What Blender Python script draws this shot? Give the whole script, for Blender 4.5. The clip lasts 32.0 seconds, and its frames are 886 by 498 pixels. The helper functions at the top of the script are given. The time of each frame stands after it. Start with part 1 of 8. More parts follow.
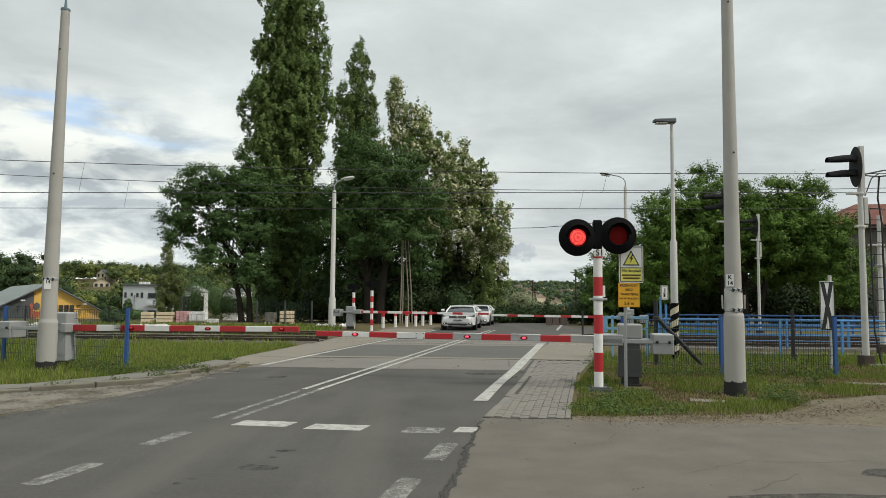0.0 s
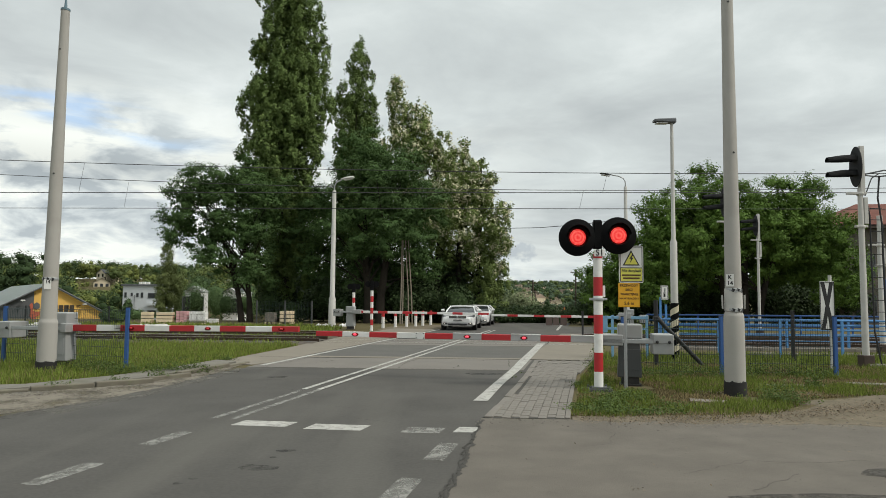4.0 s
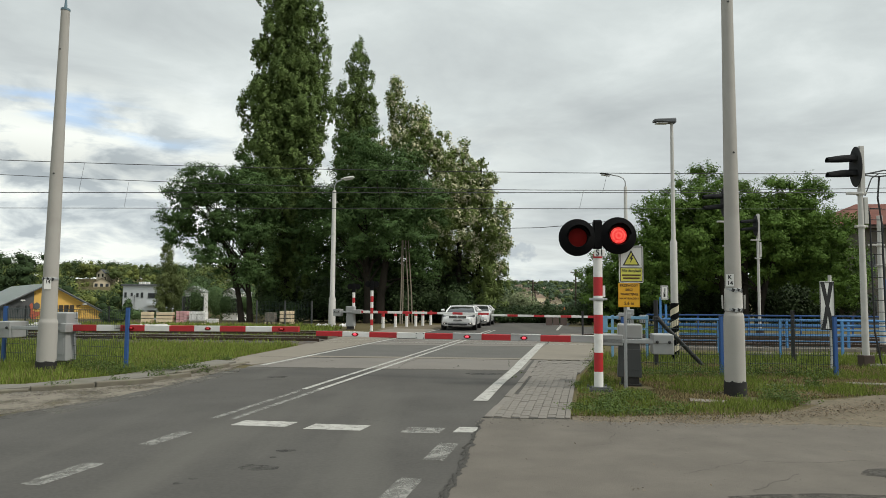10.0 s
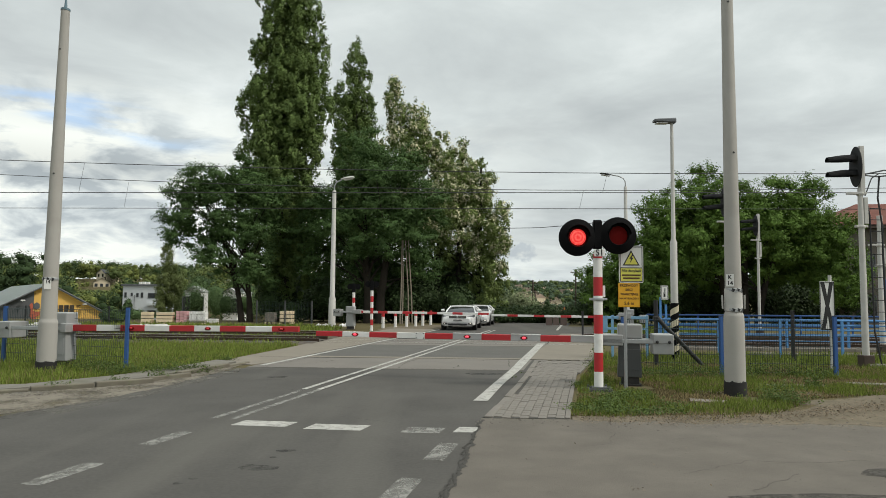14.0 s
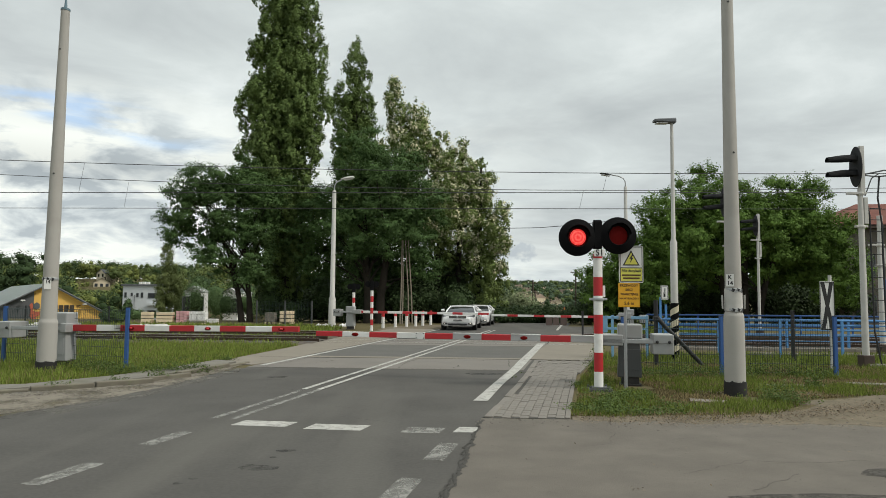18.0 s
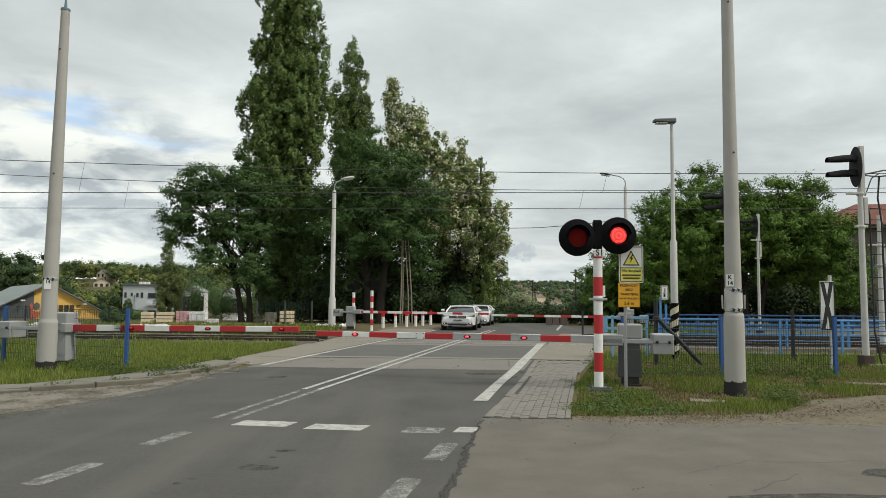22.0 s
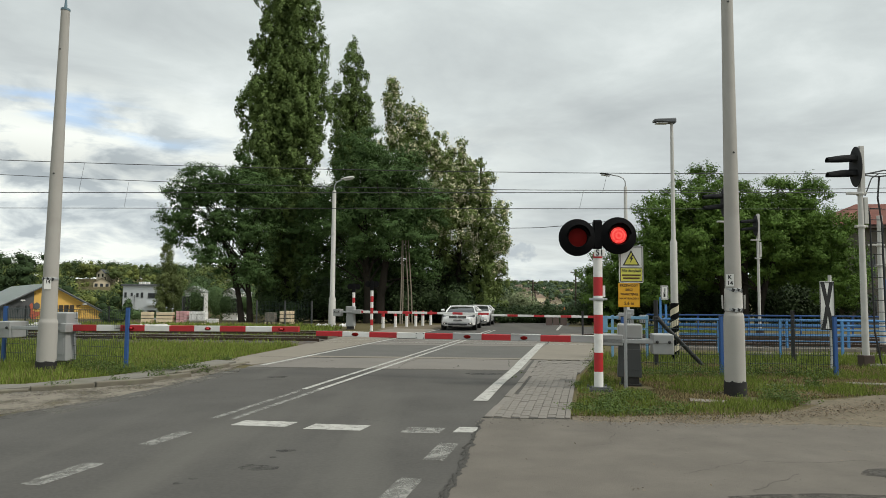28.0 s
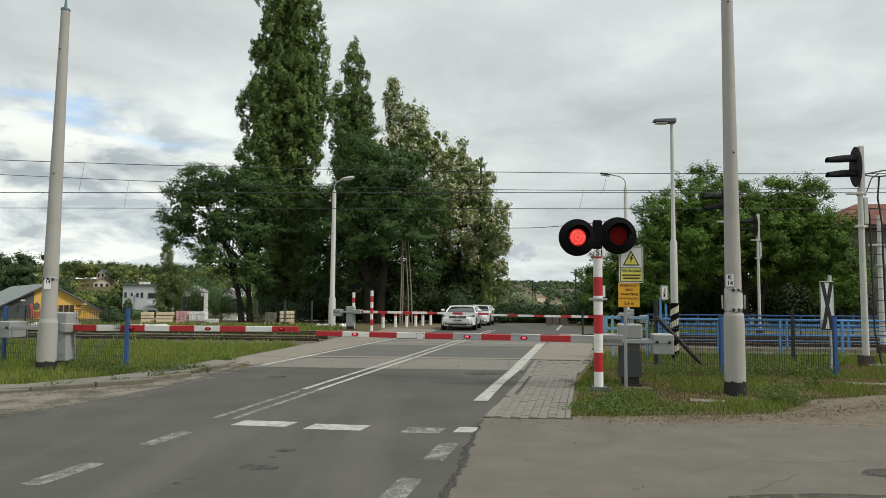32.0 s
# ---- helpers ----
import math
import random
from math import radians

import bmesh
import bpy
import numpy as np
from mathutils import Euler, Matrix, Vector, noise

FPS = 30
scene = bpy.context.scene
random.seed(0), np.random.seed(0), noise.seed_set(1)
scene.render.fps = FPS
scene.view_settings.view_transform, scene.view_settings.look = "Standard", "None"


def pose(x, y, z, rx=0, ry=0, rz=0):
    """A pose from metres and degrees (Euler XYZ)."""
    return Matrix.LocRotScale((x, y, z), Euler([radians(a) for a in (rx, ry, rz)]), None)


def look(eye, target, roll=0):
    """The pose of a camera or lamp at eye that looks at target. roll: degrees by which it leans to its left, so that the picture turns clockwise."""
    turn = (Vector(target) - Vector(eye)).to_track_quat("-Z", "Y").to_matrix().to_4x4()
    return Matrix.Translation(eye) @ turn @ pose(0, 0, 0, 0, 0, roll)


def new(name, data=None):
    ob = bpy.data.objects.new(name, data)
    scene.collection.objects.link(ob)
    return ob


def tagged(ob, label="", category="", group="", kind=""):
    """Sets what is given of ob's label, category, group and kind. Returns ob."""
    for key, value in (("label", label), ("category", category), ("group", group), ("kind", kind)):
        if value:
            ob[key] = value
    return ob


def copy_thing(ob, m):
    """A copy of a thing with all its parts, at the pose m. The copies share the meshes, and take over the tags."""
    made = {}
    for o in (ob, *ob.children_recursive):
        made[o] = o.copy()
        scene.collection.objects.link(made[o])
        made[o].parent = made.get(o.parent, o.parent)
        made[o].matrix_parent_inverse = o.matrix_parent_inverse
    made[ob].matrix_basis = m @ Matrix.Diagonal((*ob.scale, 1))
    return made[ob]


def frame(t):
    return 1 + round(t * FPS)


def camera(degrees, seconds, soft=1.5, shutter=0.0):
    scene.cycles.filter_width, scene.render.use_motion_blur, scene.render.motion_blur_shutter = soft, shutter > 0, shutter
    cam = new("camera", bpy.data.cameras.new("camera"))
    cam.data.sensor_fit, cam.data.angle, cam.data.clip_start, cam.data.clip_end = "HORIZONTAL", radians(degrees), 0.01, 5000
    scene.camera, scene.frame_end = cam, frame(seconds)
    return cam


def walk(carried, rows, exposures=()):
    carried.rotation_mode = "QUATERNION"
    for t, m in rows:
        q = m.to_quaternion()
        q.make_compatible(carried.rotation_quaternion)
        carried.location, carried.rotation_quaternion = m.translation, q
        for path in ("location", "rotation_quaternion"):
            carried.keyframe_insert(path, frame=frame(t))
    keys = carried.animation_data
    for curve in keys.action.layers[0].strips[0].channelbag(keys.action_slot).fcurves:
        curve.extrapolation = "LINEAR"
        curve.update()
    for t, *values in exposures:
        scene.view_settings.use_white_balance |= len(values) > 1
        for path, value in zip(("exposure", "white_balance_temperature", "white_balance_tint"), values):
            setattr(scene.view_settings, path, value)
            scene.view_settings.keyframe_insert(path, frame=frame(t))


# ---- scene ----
EYE = (0.0, 0.0, 1.6)
cam = camera(65.2, 32.0, 0.6)
VIEW = look(EYE, (0.0, 10.0, 1.6 + 10.0 * math.tan(radians(4.15))), 0.47)
walk(cam, [(0.0, VIEW), (32.0, VIEW)])

# ---- sky, sun ----
SUN_EL, SUN_AZ = 50.0, 112.0   # high in the east, behind thin cloud


def make_world():
    w = bpy.data.worlds.new("sky")
    scene.world = w
    w.use_nodes = True
    nt = w.node_tree
    nt.nodes.clear()
    N, L = nt.nodes.new, nt.links.new
    out, bg = N("ShaderNodeOutputWorld"), N("ShaderNodeBackground")
    sky = N("ShaderNodeTexSky")
    sky.sky_type, sky.sun_disc = "NISHITA", False
    sky.sun_elevation, sky.sun_rotation = radians(SUN_EL), radians(SUN_AZ)
    co = N("ShaderNodeTexCoord")
    sep = N("ShaderNodeSeparateXYZ")
    L(co.outputs["Generated"], sep.inputs[0])

    def m(op, a, b=None, clamp=False):
        n = N("ShaderNodeMath")
        n.operation, n.use_clamp = op, clamp
        for i, v in enumerate((a, b)):
            if v is None:
                continue
            if isinstance(v, (int, float)):
                n.inputs[i].default_value = v
            else:
                L(v, n.inputs[i])
        return n.outputs[0]
    up = m("MAXIMUM", sep.outputs["Z"], 0.0)
    den = m("ADD", up, 0.10)
    cx, cy = m("DIVIDE", sep.outputs["X"], den), m("DIVIDE", sep.outputs["Y"], den)
    comb = N("ShaderNodeCombineXYZ")
    L(cx, comb.inputs[0]), L(cy, comb.inputs[1])

    def cloud(scale, detail, rough, off, dist=0.0):
        mp = N("ShaderNodeMapping")
        mp.inputs["Location"].default_value = off
        L(comb.outputs[0], mp.inputs[0])
        t = N("ShaderNodeTexNoise")
        t.inputs["Scale"].default_value, t.inputs["Detail"].default_value = scale, detail
        t.inputs["Roughness"].default_value, t.inputs["Distortion"].default_value = rough, dist
        L(mp.outputs[0], t.inputs["Vector"])
        return t.outputs["Fac"]

    def ramp(f, stops):
        r = N("ShaderNodeValToRGB")
        el = r.color_ramp.elements
        while len(el) < len(stops):
            el.new(0.5)
        for e, (p, c) in zip(el, stops):
            e.position, e.color = p, (*c, 1)
        L(f, r.inputs[0])
        return r.outputs[0]
    big, fine = cloud(0.55, 7, 0.55, (3.1, 1.7, 0), 0.3), cloud(1.5, 9, 0.58, (7.3, 2.2, 0), 0.4)
    mixf = m("ADD", m("MULTIPLY", big, 0.6), m("MULTIPLY", fine, 0.4))
    # grey deck with lighter seams; the overcast grows brighter towards the zenith
    deck = ramp(mixf, [(0.30, (0.43, 0.473, 0.485)), (0.44, (0.56, 0.608, 0.612)), (0.54, (0.67, 0.728, 0.723)), (0.68, (0.89, 0.947, 0.935))])
    gain = m("ADD", 1.0, m("MULTIPLY", m("SUBTRACT", up, 0.42, True), 1.7))
    # the west half of the sky is brighter near the horizon, where the deck thins out
    west = m("MULTIPLY", m("SUBTRACT", 0.2, sep.outputs["X"]), 0.9, True)
    low = m("SUBTRACT", 1.0, m("MULTIPLY", up, 3.2), True)
    glow = m("ADD", 1.0, m("MULTIPLY", m("MULTIPLY", west, low), 0.5))
    sc = N("ShaderNodeVectorMath")
    sc.operation = "SCALE"
    L(deck, sc.inputs[0]), L(m("MULTIPLY", gain, glow), sc.inputs["Scale"])
    # heaped clouds low in the west, and thin gaps of blue above them
    puff = N("ShaderNodeMapping")
    puff.inputs["Scale"].default_value, puff.inputs["Location"].default_value = (10.0, 10.0, 27.0), (1.3, 0.4, 0.25)
    L(co.outputs["Generated"], puff.inputs[0])
    pn = N("ShaderNodeTexNoise")
    pn.inputs["Scale"].default_value, pn.inputs["Detail"].default_value = 1.0, 10
    pn.inputs["Roughness"].default_value, pn.inputs["Distortion"].default_value = 0.55, 0.35
    L(puff.outputs[0], pn.inputs["Vector"])
    heap = ramp(pn.outputs["Fac"], [(0.38, (0.48, 0.54, 0.57)), (0.47, (0.74, 0.80, 0.80)), (0.56, (1.02, 1.06, 0.99))])
    # a greyer layer between the heaps and the blue
    shade = m("SUBTRACT", 1.0, m("MULTIPLY", m("SUBTRACT", 1.0, m("MULTIPLY", m("ABSOLUTE", m("SUBTRACT", up, 0.165)), 26.0), True), 0.22))
    hs_ = N("ShaderNodeVectorMath")
    hs_.operation = "SCALE"
    L(heap, hs_.inputs[0]), L(shade, hs_.inputs["Scale"])
    hz = m("MULTIPLY", m("MULTIPLY", west, 1.6, True), m("SUBTRACT", 1.0, m("MULTIPLY", m("SUBTRACT", up, 0.20, True), 12.0), True))
    bank = m("MULTIPLY", m("MULTIPLY", m("ADD", sep.outputs["X"], 0.1, True), 6.0, True), m("SUBTRACT", 1.0, m("MULTIPLY", up, 9.0), True))
    hm = N("ShaderNodeMix")
    hm.data_type = "RGBA"
    L(m("MAXIMUM", m("MULTIPLY", hz, 0.95), m("MULTIPLY", bank, 0.55)), hm.inputs["Factor"]), L(sc.outputs[0], hm.inputs["A"]), L(hs_.outputs[0], hm.inputs["B"])
    # one small grey heap low in the north-east
    px_, pz_ = m("MULTIPLY", m("SUBTRACT", sep.outputs["X"], 0.113), 46.0), m("MULTIPLY", m("SUBTRACT", up, 0.069), 85.0)
    far2 = m("ADD", m("MULTIPLY", px_, px_), m("MULTIPLY", pz_, pz_))
    fl = N("ShaderNodeMapping")
    fl.inputs["Scale"].default_value = (60.0, 60.0, 80.0)
    L(co.outputs["Generated"], fl.inputs[0])
    fn = N("ShaderNodeTexNoise")
    fn.inputs["Scale"].default_value, fn.inputs["Detail"].default_value = 1.0, 5
    L(fl.outputs[0], fn.inputs["Vector"])
    puff_f = m("MULTIPLY", m("SUBTRACT", m("ADD", 0.55, m("MULTIPLY", m("SUBTRACT", fn.outputs["Fac"], 0.5), 3.2)), m("MULTIPLY", far2, 0.55), True), 2.0, True)
    pc = N("ShaderNodeMix")
    pc.data_type = "RGBA"
    L(m("MULTIPLY", puff_f, 0.7), pc.inputs["Factor"]), L(hm.outputs["Result"], pc.inputs["A"])
    pc.inputs["B"].default_value = (0.47, 0.53, 0.57, 1)
    # long streaks of blue that sink towards the north
    tilt = m("ADD", up, m("MULTIPLY", m("ADD", sep.outputs["X"], 0.5), 0.2))
    band = m("SUBTRACT", 1.0, m("MULTIPLY", m("ABSOLUTE", m("SUBTRACT", tilt, 0.243)), 34.0), True)
    streak = N("ShaderNodeMapping")
    streak.inputs["Scale"].default_value, streak.inputs["Location"].default_value = (7.0, 7.0, 34.0), (0.6, 0.2, 0.4)
    L(co.outputs["Generated"], streak.inputs[0])
    sn = N("ShaderNodeTexNoise")
    sn.inputs["Scale"].default_value, sn.inputs["Detail"].default_value = 1.0, 6
    L(streak.outputs[0], sn.inputs["Vector"])
    gap_x = m("MULTIPLY", m("SUBTRACT", -0.29, sep.outputs["X"], True), 9.0, True)
    hole = m("MULTIPLY", m("MULTIPLY", ramp(sn.outputs["Fac"], [(0.47, (0, 0, 0)), (0.62, (0.6, 0.6, 0.6))]), gap_x), m("MULTIPLY", band, 2.2, True))
    bl = N("ShaderNodeVectorMath")
    bl.operation = "SCALE"
    L(sky.outputs[0], bl.inputs[0])
    bl.inputs["Scale"].default_value = 0.20
    mix = N("ShaderNodeMix")
    mix.data_type = "RGBA"
    L(m("MULTIPLY", hole, m("MULTIPLY", west, 2.0, True)), mix.inputs["Factor"])
    L(pc.outputs["Result"], mix.inputs["A"]), L(bl.outputs[0], mix.inputs["B"])
    L(mix.outputs["Result"], bg.inputs[0])
    bg.inputs[1].default_value = 1.0
    L(bg.outputs[0], out.inputs[0])


make_world()
sun = new("sun", bpy.data.lights.new("sun", "SUN"))
sun.data.energy, sun.data.angle, sun.data.color = 2.5, radians(9), (1.0, 0.95, 0.86)
_a, _e = radians(SUN_AZ), radians(SUN_EL)
sun.matrix_world = look((0, 0, 50), (-math.sin(_a) * math.cos(_e), -math.cos(_a) * math.cos(_e), 50 - math.sin(_e)))
scene.view_settings.exposure = 0.0


# ---- materials ----
def mat(name, base, rough=0.6, metal=0.0, var=0.25, scale=8.0, fine=60.0, bump=0.15, dirt=None, dirt_amt=0.5, dirt_scale=1.5,
        rnd=0.0, island=0.0, coat=0.0, spec=0.5, glow=None, power=0.0, trans=0.0, bumpd=0.01, holes=None, lanes=False):
    """Plain surface: base colour with grain at two scales, stains of the colour dirt, fine relief."""
    mt = bpy.data.materials.new(name)
    mt.use_nodes = True
    nt = mt.node_tree
    N, L = nt.nodes.new, nt.links.new
    b = nt.nodes["Principled BSDF"]
    b.inputs["Roughness"].default_value, b.inputs["Metallic"].default_value = rough, metal
    b.inputs["Coat Weight"].default_value, b.inputs["Specular IOR Level"].default_value = coat, spec
    co = N("ShaderNodeTexCoord").outputs["Object"]

    def noise_tex(s, d=4.0):
        t = N("ShaderNodeTexNoise")
        t.inputs["Scale"].default_value, t.inputs["Detail"].default_value = s, d
        L(co, t.inputs["Vector"])
        return t.outputs["Fac"]

    def m(op, a, v):
        n = N("ShaderNodeMath")
        n.operation = op
        L(a, n.inputs[0])
        if isinstance(v, (int, float)):
            n.inputs[1].default_value = v
        else:
            L(v, n.inputs[1])
        return n.outputs[0]
    big, small = noise_tex(scale), noise_tex(fine, 2.0)
    f = m("ADD", m("MULTIPLY", big, 0.6), m("MULTIPLY", small, 0.4))
    val = m("ADD", m("MULTIPLY", m("SUBTRACT", f, 0.5), 2.0 * var), 1.0)
    if rnd:
        oi = N("ShaderNodeObjectInfo").outputs["Random"]
        val = m("ADD", val, m("MULTIPLY", m("SUBTRACT", oi, 0.5), 2 * rnd))
    if island:
        gi = N("ShaderNodeNewGeometry").outputs["Random Per Island"]
        val = m("ADD", val, m("MULTIPLY", m("SUBTRACT", gi, 0.5), 2 * island))
    sc = N("ShaderNodeVectorMath")
    sc.operation = "SCALE"
    sc.inputs[0].default_value = base
    L(val, sc.inputs["Scale"])
    col = sc.outputs[0]
    if dirt:
        mx = N("ShaderNodeMix")
        mx.data_type = "RGBA"
        r = N("ShaderNodeMapRange")
        r.inputs["From Min"].default_value, r.inputs["From Max"].default_value = 0.52, 0.72
        r.inputs["To Max"].default_value = dirt_amt
        if lanes:
            # stains drawn out along the road
            mp = N("ShaderNodeMapping")
            mp.inputs["Rotation"].default_value, mp.inputs["Scale"].default_value = (0, 0, radians(11.5)), (1.0, 0.10, 1.0)
            L(co, mp.inputs[0])
            co = mp.outputs[0]
        L(noise_tex(dirt_scale, 6.0), r.inputs["Value"])
        L(r.outputs[0], mx.inputs["Factor"]), L(col, mx.inputs["A"])
        mx.inputs["B"].default_value = (*dirt, 1)
        col = mx.outputs["Result"]
    L(col, b.inputs["Base Color"])
    if bump:
        bp = N("ShaderNodeBump")
        bp.inputs["Strength"].default_value, bp.inputs["Distance"].default_value = bump, bumpd
        L(f, bp.inputs["Height"])
        L(bp.outputs[0], b.inputs["Normal"])
    if glow:
        b.inputs["Emission Color"].default_value, b.inputs["Emission Strength"].default_value = (*glow, 1), power
    if holes:
        # worn through: patches where the surface beneath shows
        lo, hi, hs, most = holes
        hr = N("ShaderNodeMapRange")
        hr.inputs["From Min"].default_value, hr.inputs["From Max"].default_value, hr.inputs["To Max"].default_value = lo, hi, most
        L(m("ADD", m("MULTIPLY", noise_tex(hs, 6.0), 0.65), m("MULTIPLY", noise_tex(hs * 9, 3.0), 0.35)), hr.inputs["Value"])
        tp = N("ShaderNodeBsdfTransparent")
        hm_ = N("ShaderNodeMixShader")
        L(hr.outputs[0], hm_.inputs[0]), L(b.outputs[0], hm_.inputs[1]), L(tp.outputs[0], hm_.inputs[2])
        L(hm_.outputs[0], nt.nodes["Material Output"].inputs[0])
    if trans:
        tr = N("ShaderNodeBsdfTranslucent")
        L(col, tr.inputs[0])
        ms = N("ShaderNodeMixShader")
        ms.inputs[0].default_value = trans
        L(b.outputs[0], ms.inputs[1]), L(tr.outputs[0], ms.inputs[2])
        L(ms.outputs[0], nt.nodes["Material Output"].inputs[0])
    return mt


M = {}
M["asphalt"] = mat("asphalt", (0.073, 0.069, 0.062), 0.9, var=0.52, scale=0.8, fine=30, bump=0.5, dirt=(0.112, 0.106, 0.092), dirt_amt=0.6, dirt_scale=0.9, spec=0.25, lanes=True)
M["asphalt_old"] = mat("old_asphalt", (0.124, 0.111, 0.094), 0.95, var=0.50, scale=1.7, fine=95, bump=0.9, dirt=(0.098, 0.089, 0.076), dirt_amt=0.6, dirt_scale=1.3, spec=0.2)
M["asphalt_dark"] = mat("patched_asphalt", (0.100, 0.096, 0.087), 0.9, var=0.3, scale=1.2, fine=90, bump=0.5, spec=0.25)
M["stain"] = mat("oil_stain", (0.052, 0.051, 0.047), 0.8, var=0.4, scale=5, fine=60, spec=0.2, holes=(0.36, 0.58, 7.0, 1.0))
M["joint"] = mat("dirty_joint", (0.050, 0.047, 0.040), 0.95, var=0.4, scale=9, fine=60, bump=0.5)
M["crack"] = mat("crack", (0.048, 0.044, 0.038), 0.95, bump=0.5, holes=(0.44, 0.58, 9.0, 1.0))
M["seam"] = mat("crumbled_seam", (0.040, 0.037, 0.031), 0.95, bump=0.5, holes=(0.56, 0.66, 14.0, 0.8))
M["patch_dark"] = mat("worn_dark_patch", (0.072, 0.067, 0.059), 0.95, var=0.5, scale=5, fine=90, bump=0.6, spec=0.15, holes=(0.44, 0.60, 6.0, 0.9))
M["slab"] = mat("crossing_slab", (0.162, 0.149, 0.131), 0.9, var=0.22, scale=1.2, fine=60, bump=0.4, dirt=(0.13, 0.125, 0.115), dirt_amt=0.6, dirt_scale=0.7, spec=0.25)
M["tanslab"] = mat("sandy_concrete", (0.195, 0.175, 0.142), 0.95, var=0.25, scale=1.5, fine=60, bump=0.4, dirt=(0.2, 0.18, 0.15), dirt_amt=0.6, dirt_scale=0.8, spec=0.2)
M["paver"] = mat("paving_block", (0.172, 0.158, 0.138), 0.9, var=0.25, scale=2, fine=90, bump=0.4, rnd=0.05, spec=0.25)
M["paver_joined"] = mat("paving_block_far", (0.172, 0.158, 0.138), 0.9, var=0.2, scale=4, fine=90, bump=0.4, island=0.05, spec=0.25)
M["kerb"] = mat("kerb_concrete", (0.145, 0.131, 0.102), 0.9, var=0.25, scale=5, fine=70, bump=0.4, dirt=(0.16, 0.15, 0.11), dirt_amt=0.7, dirt_scale=2.5, rnd=0.1, spec=0.25)
M["roadpaint"] = mat("road_paint", (0.38, 0.372, 0.34), 0.8, var=0.4, scale=5, fine=45, bump=0.3, dirt=(0.13, 0.127, 0.117), dirt_amt=0.6, dirt_scale=16, spec=0.3, holes=(0.50, 0.72, 7.0, 0.6))
M["roadpaint_worn"] = mat("worn_road_paint", (0.30, 0.295, 0.27), 0.85, var=0.5, scale=6, fine=45, bump=0.3, dirt=(0.11, 0.108, 0.10), dirt_amt=0.6, dirt_scale=24, spec=0.3, holes=(0.32, 0.62, 6.0, 0.9))
M["dirt"] = mat("gravelly_dirt", (0.142, 0.120, 0.087), 1.0, var=0.7, scale=3.5, fine=60, bump=0.8, dirt=(0.13, 0.115, 0.08), dirt_amt=0.6, dirt_scale=1.1, spec=0.1)
M["soil"] = mat("grassy_soil", (0.100, 0.086, 0.045), 1.0, var=0.5, scale=1.3, fine=25, bump=0.9, dirt=(0.15, 0.125, 0.075), dirt_amt=0.5, dirt_scale=0.6, spec=0.05)
M["field"] = mat("meadow", (0.08, 0.10, 0.035), 1.0, var=0.45, scale=0.02, fine=0.4, bump=0.3, dirt=(0.13, 0.115, 0.06), dirt_amt=0.5, dirt_scale=0.03, spec=0.05)
M["grass"] = mat("grass_blade", (0.142, 0.182, 0.034), 0.8, var=0.3, scale=0.7, fine=4, bump=0, island=0.45, spec=0.2, trans=0.35)
# lighter grass colour for the western verge and along the tracks
M["light_grass"] = mat("light_grass_blade", (0.170, 0.218, 0.044), 0.8, var=0.35, scale=0.7, fine=4, bump=0, island=0.45, spec=0.15, trans=0.35)
M["straw"] = mat("dry_grass", (0.25, 0.20, 0.10), 0.9, var=0.3, scale=2, fine=6, bump=0, island=0.35, spec=0.2, trans=0.3)
M["thatch"] = mat("dead_thatch", (0.135, 0.108, 0.055), 0.95, var=0.4, scale=2, fine=9, bump=0, island=0.5, spec=0.1, trans=0.2)
M["weed"] = mat("weed_leaf", (0.085, 0.125, 0.030), 0.7, var=0.3, scale=3, fine=9, bump=0, island=0.4, spec=0.3, trans=0.3)
M["ballast"] = mat("ballast", (0.105, 0.090, 0.075), 1.0, var=0.5, scale=6, fine=26, bump=1.0, bumpd=0.05, spec=0.15)
M["rail"] = mat("rail_steel", (0.50, 0.47, 0.44), 0.38, 0.7, var=0.2, scale=5, fine=60, dirt=(0.14, 0.085, 0.05), dirt_amt=0.8, dirt_scale=2)
M["railbody"] = mat("rusty_rail", (0.075, 0.050, 0.036), 0.9, 0.1, var=0.3, scale=5, fine=40)
M["sleeper"] = mat("sleeper", (0.06, 0.054, 0.047), 0.95, var=0.3, scale=4, fine=40, rnd=0.1, island=0.1)
M["poleconc"] = mat("spun_concrete", (0.36, 0.345, 0.315), 0.85, var=0.14, scale=1.6, fine=70, bump=0.25, dirt=(0.23, 0.215, 0.19), dirt_amt=0.45, dirt_scale=1.1, spec=0.3)
M["tar"] = mat("tar_coat", (0.012, 0.011, 0.010), 0.7, var=0.4, scale=6, bump=0.5, dirt=(0.04, 0.036, 0.03), dirt_amt=0.4, dirt_scale=5)
M["white"] = mat("white_paint", (0.72, 0.71, 0.68), 0.45, var=0.07, scale=5, fine=60, bump=0.08, dirt=(0.40, 0.38, 0.34), dirt_amt=0.35, dirt_scale=4)
M["red"] = mat("red_paint", (0.43, 0.017, 0.022), 0.45, var=0.12, scale=5, fine=60, bump=0.08, dirt=(0.22, 0.03, 0.03), dirt_amt=0.4, dirt_scale=4)
M["greywhite"] = mat("boom_grey", (0.36, 0.355, 0.35), 0.5, var=0.1, scale=5, fine=60, bump=0.08)
M["blue"] = mat("blue_paint", (0.075, 0.23, 0.48), 0.5, var=0.18, scale=5, fine=60, bump=0.12, dirt=(0.10, 0.20, 0.34), dirt_amt=0.4, dirt_scale=3, rnd=0.12)
M["darkblue"] = mat("dark_blue_paint", (0.020, 0.075, 0.23), 0.5, var=0.15, scale=5, fine=60, bump=0.12, rnd=0.1)
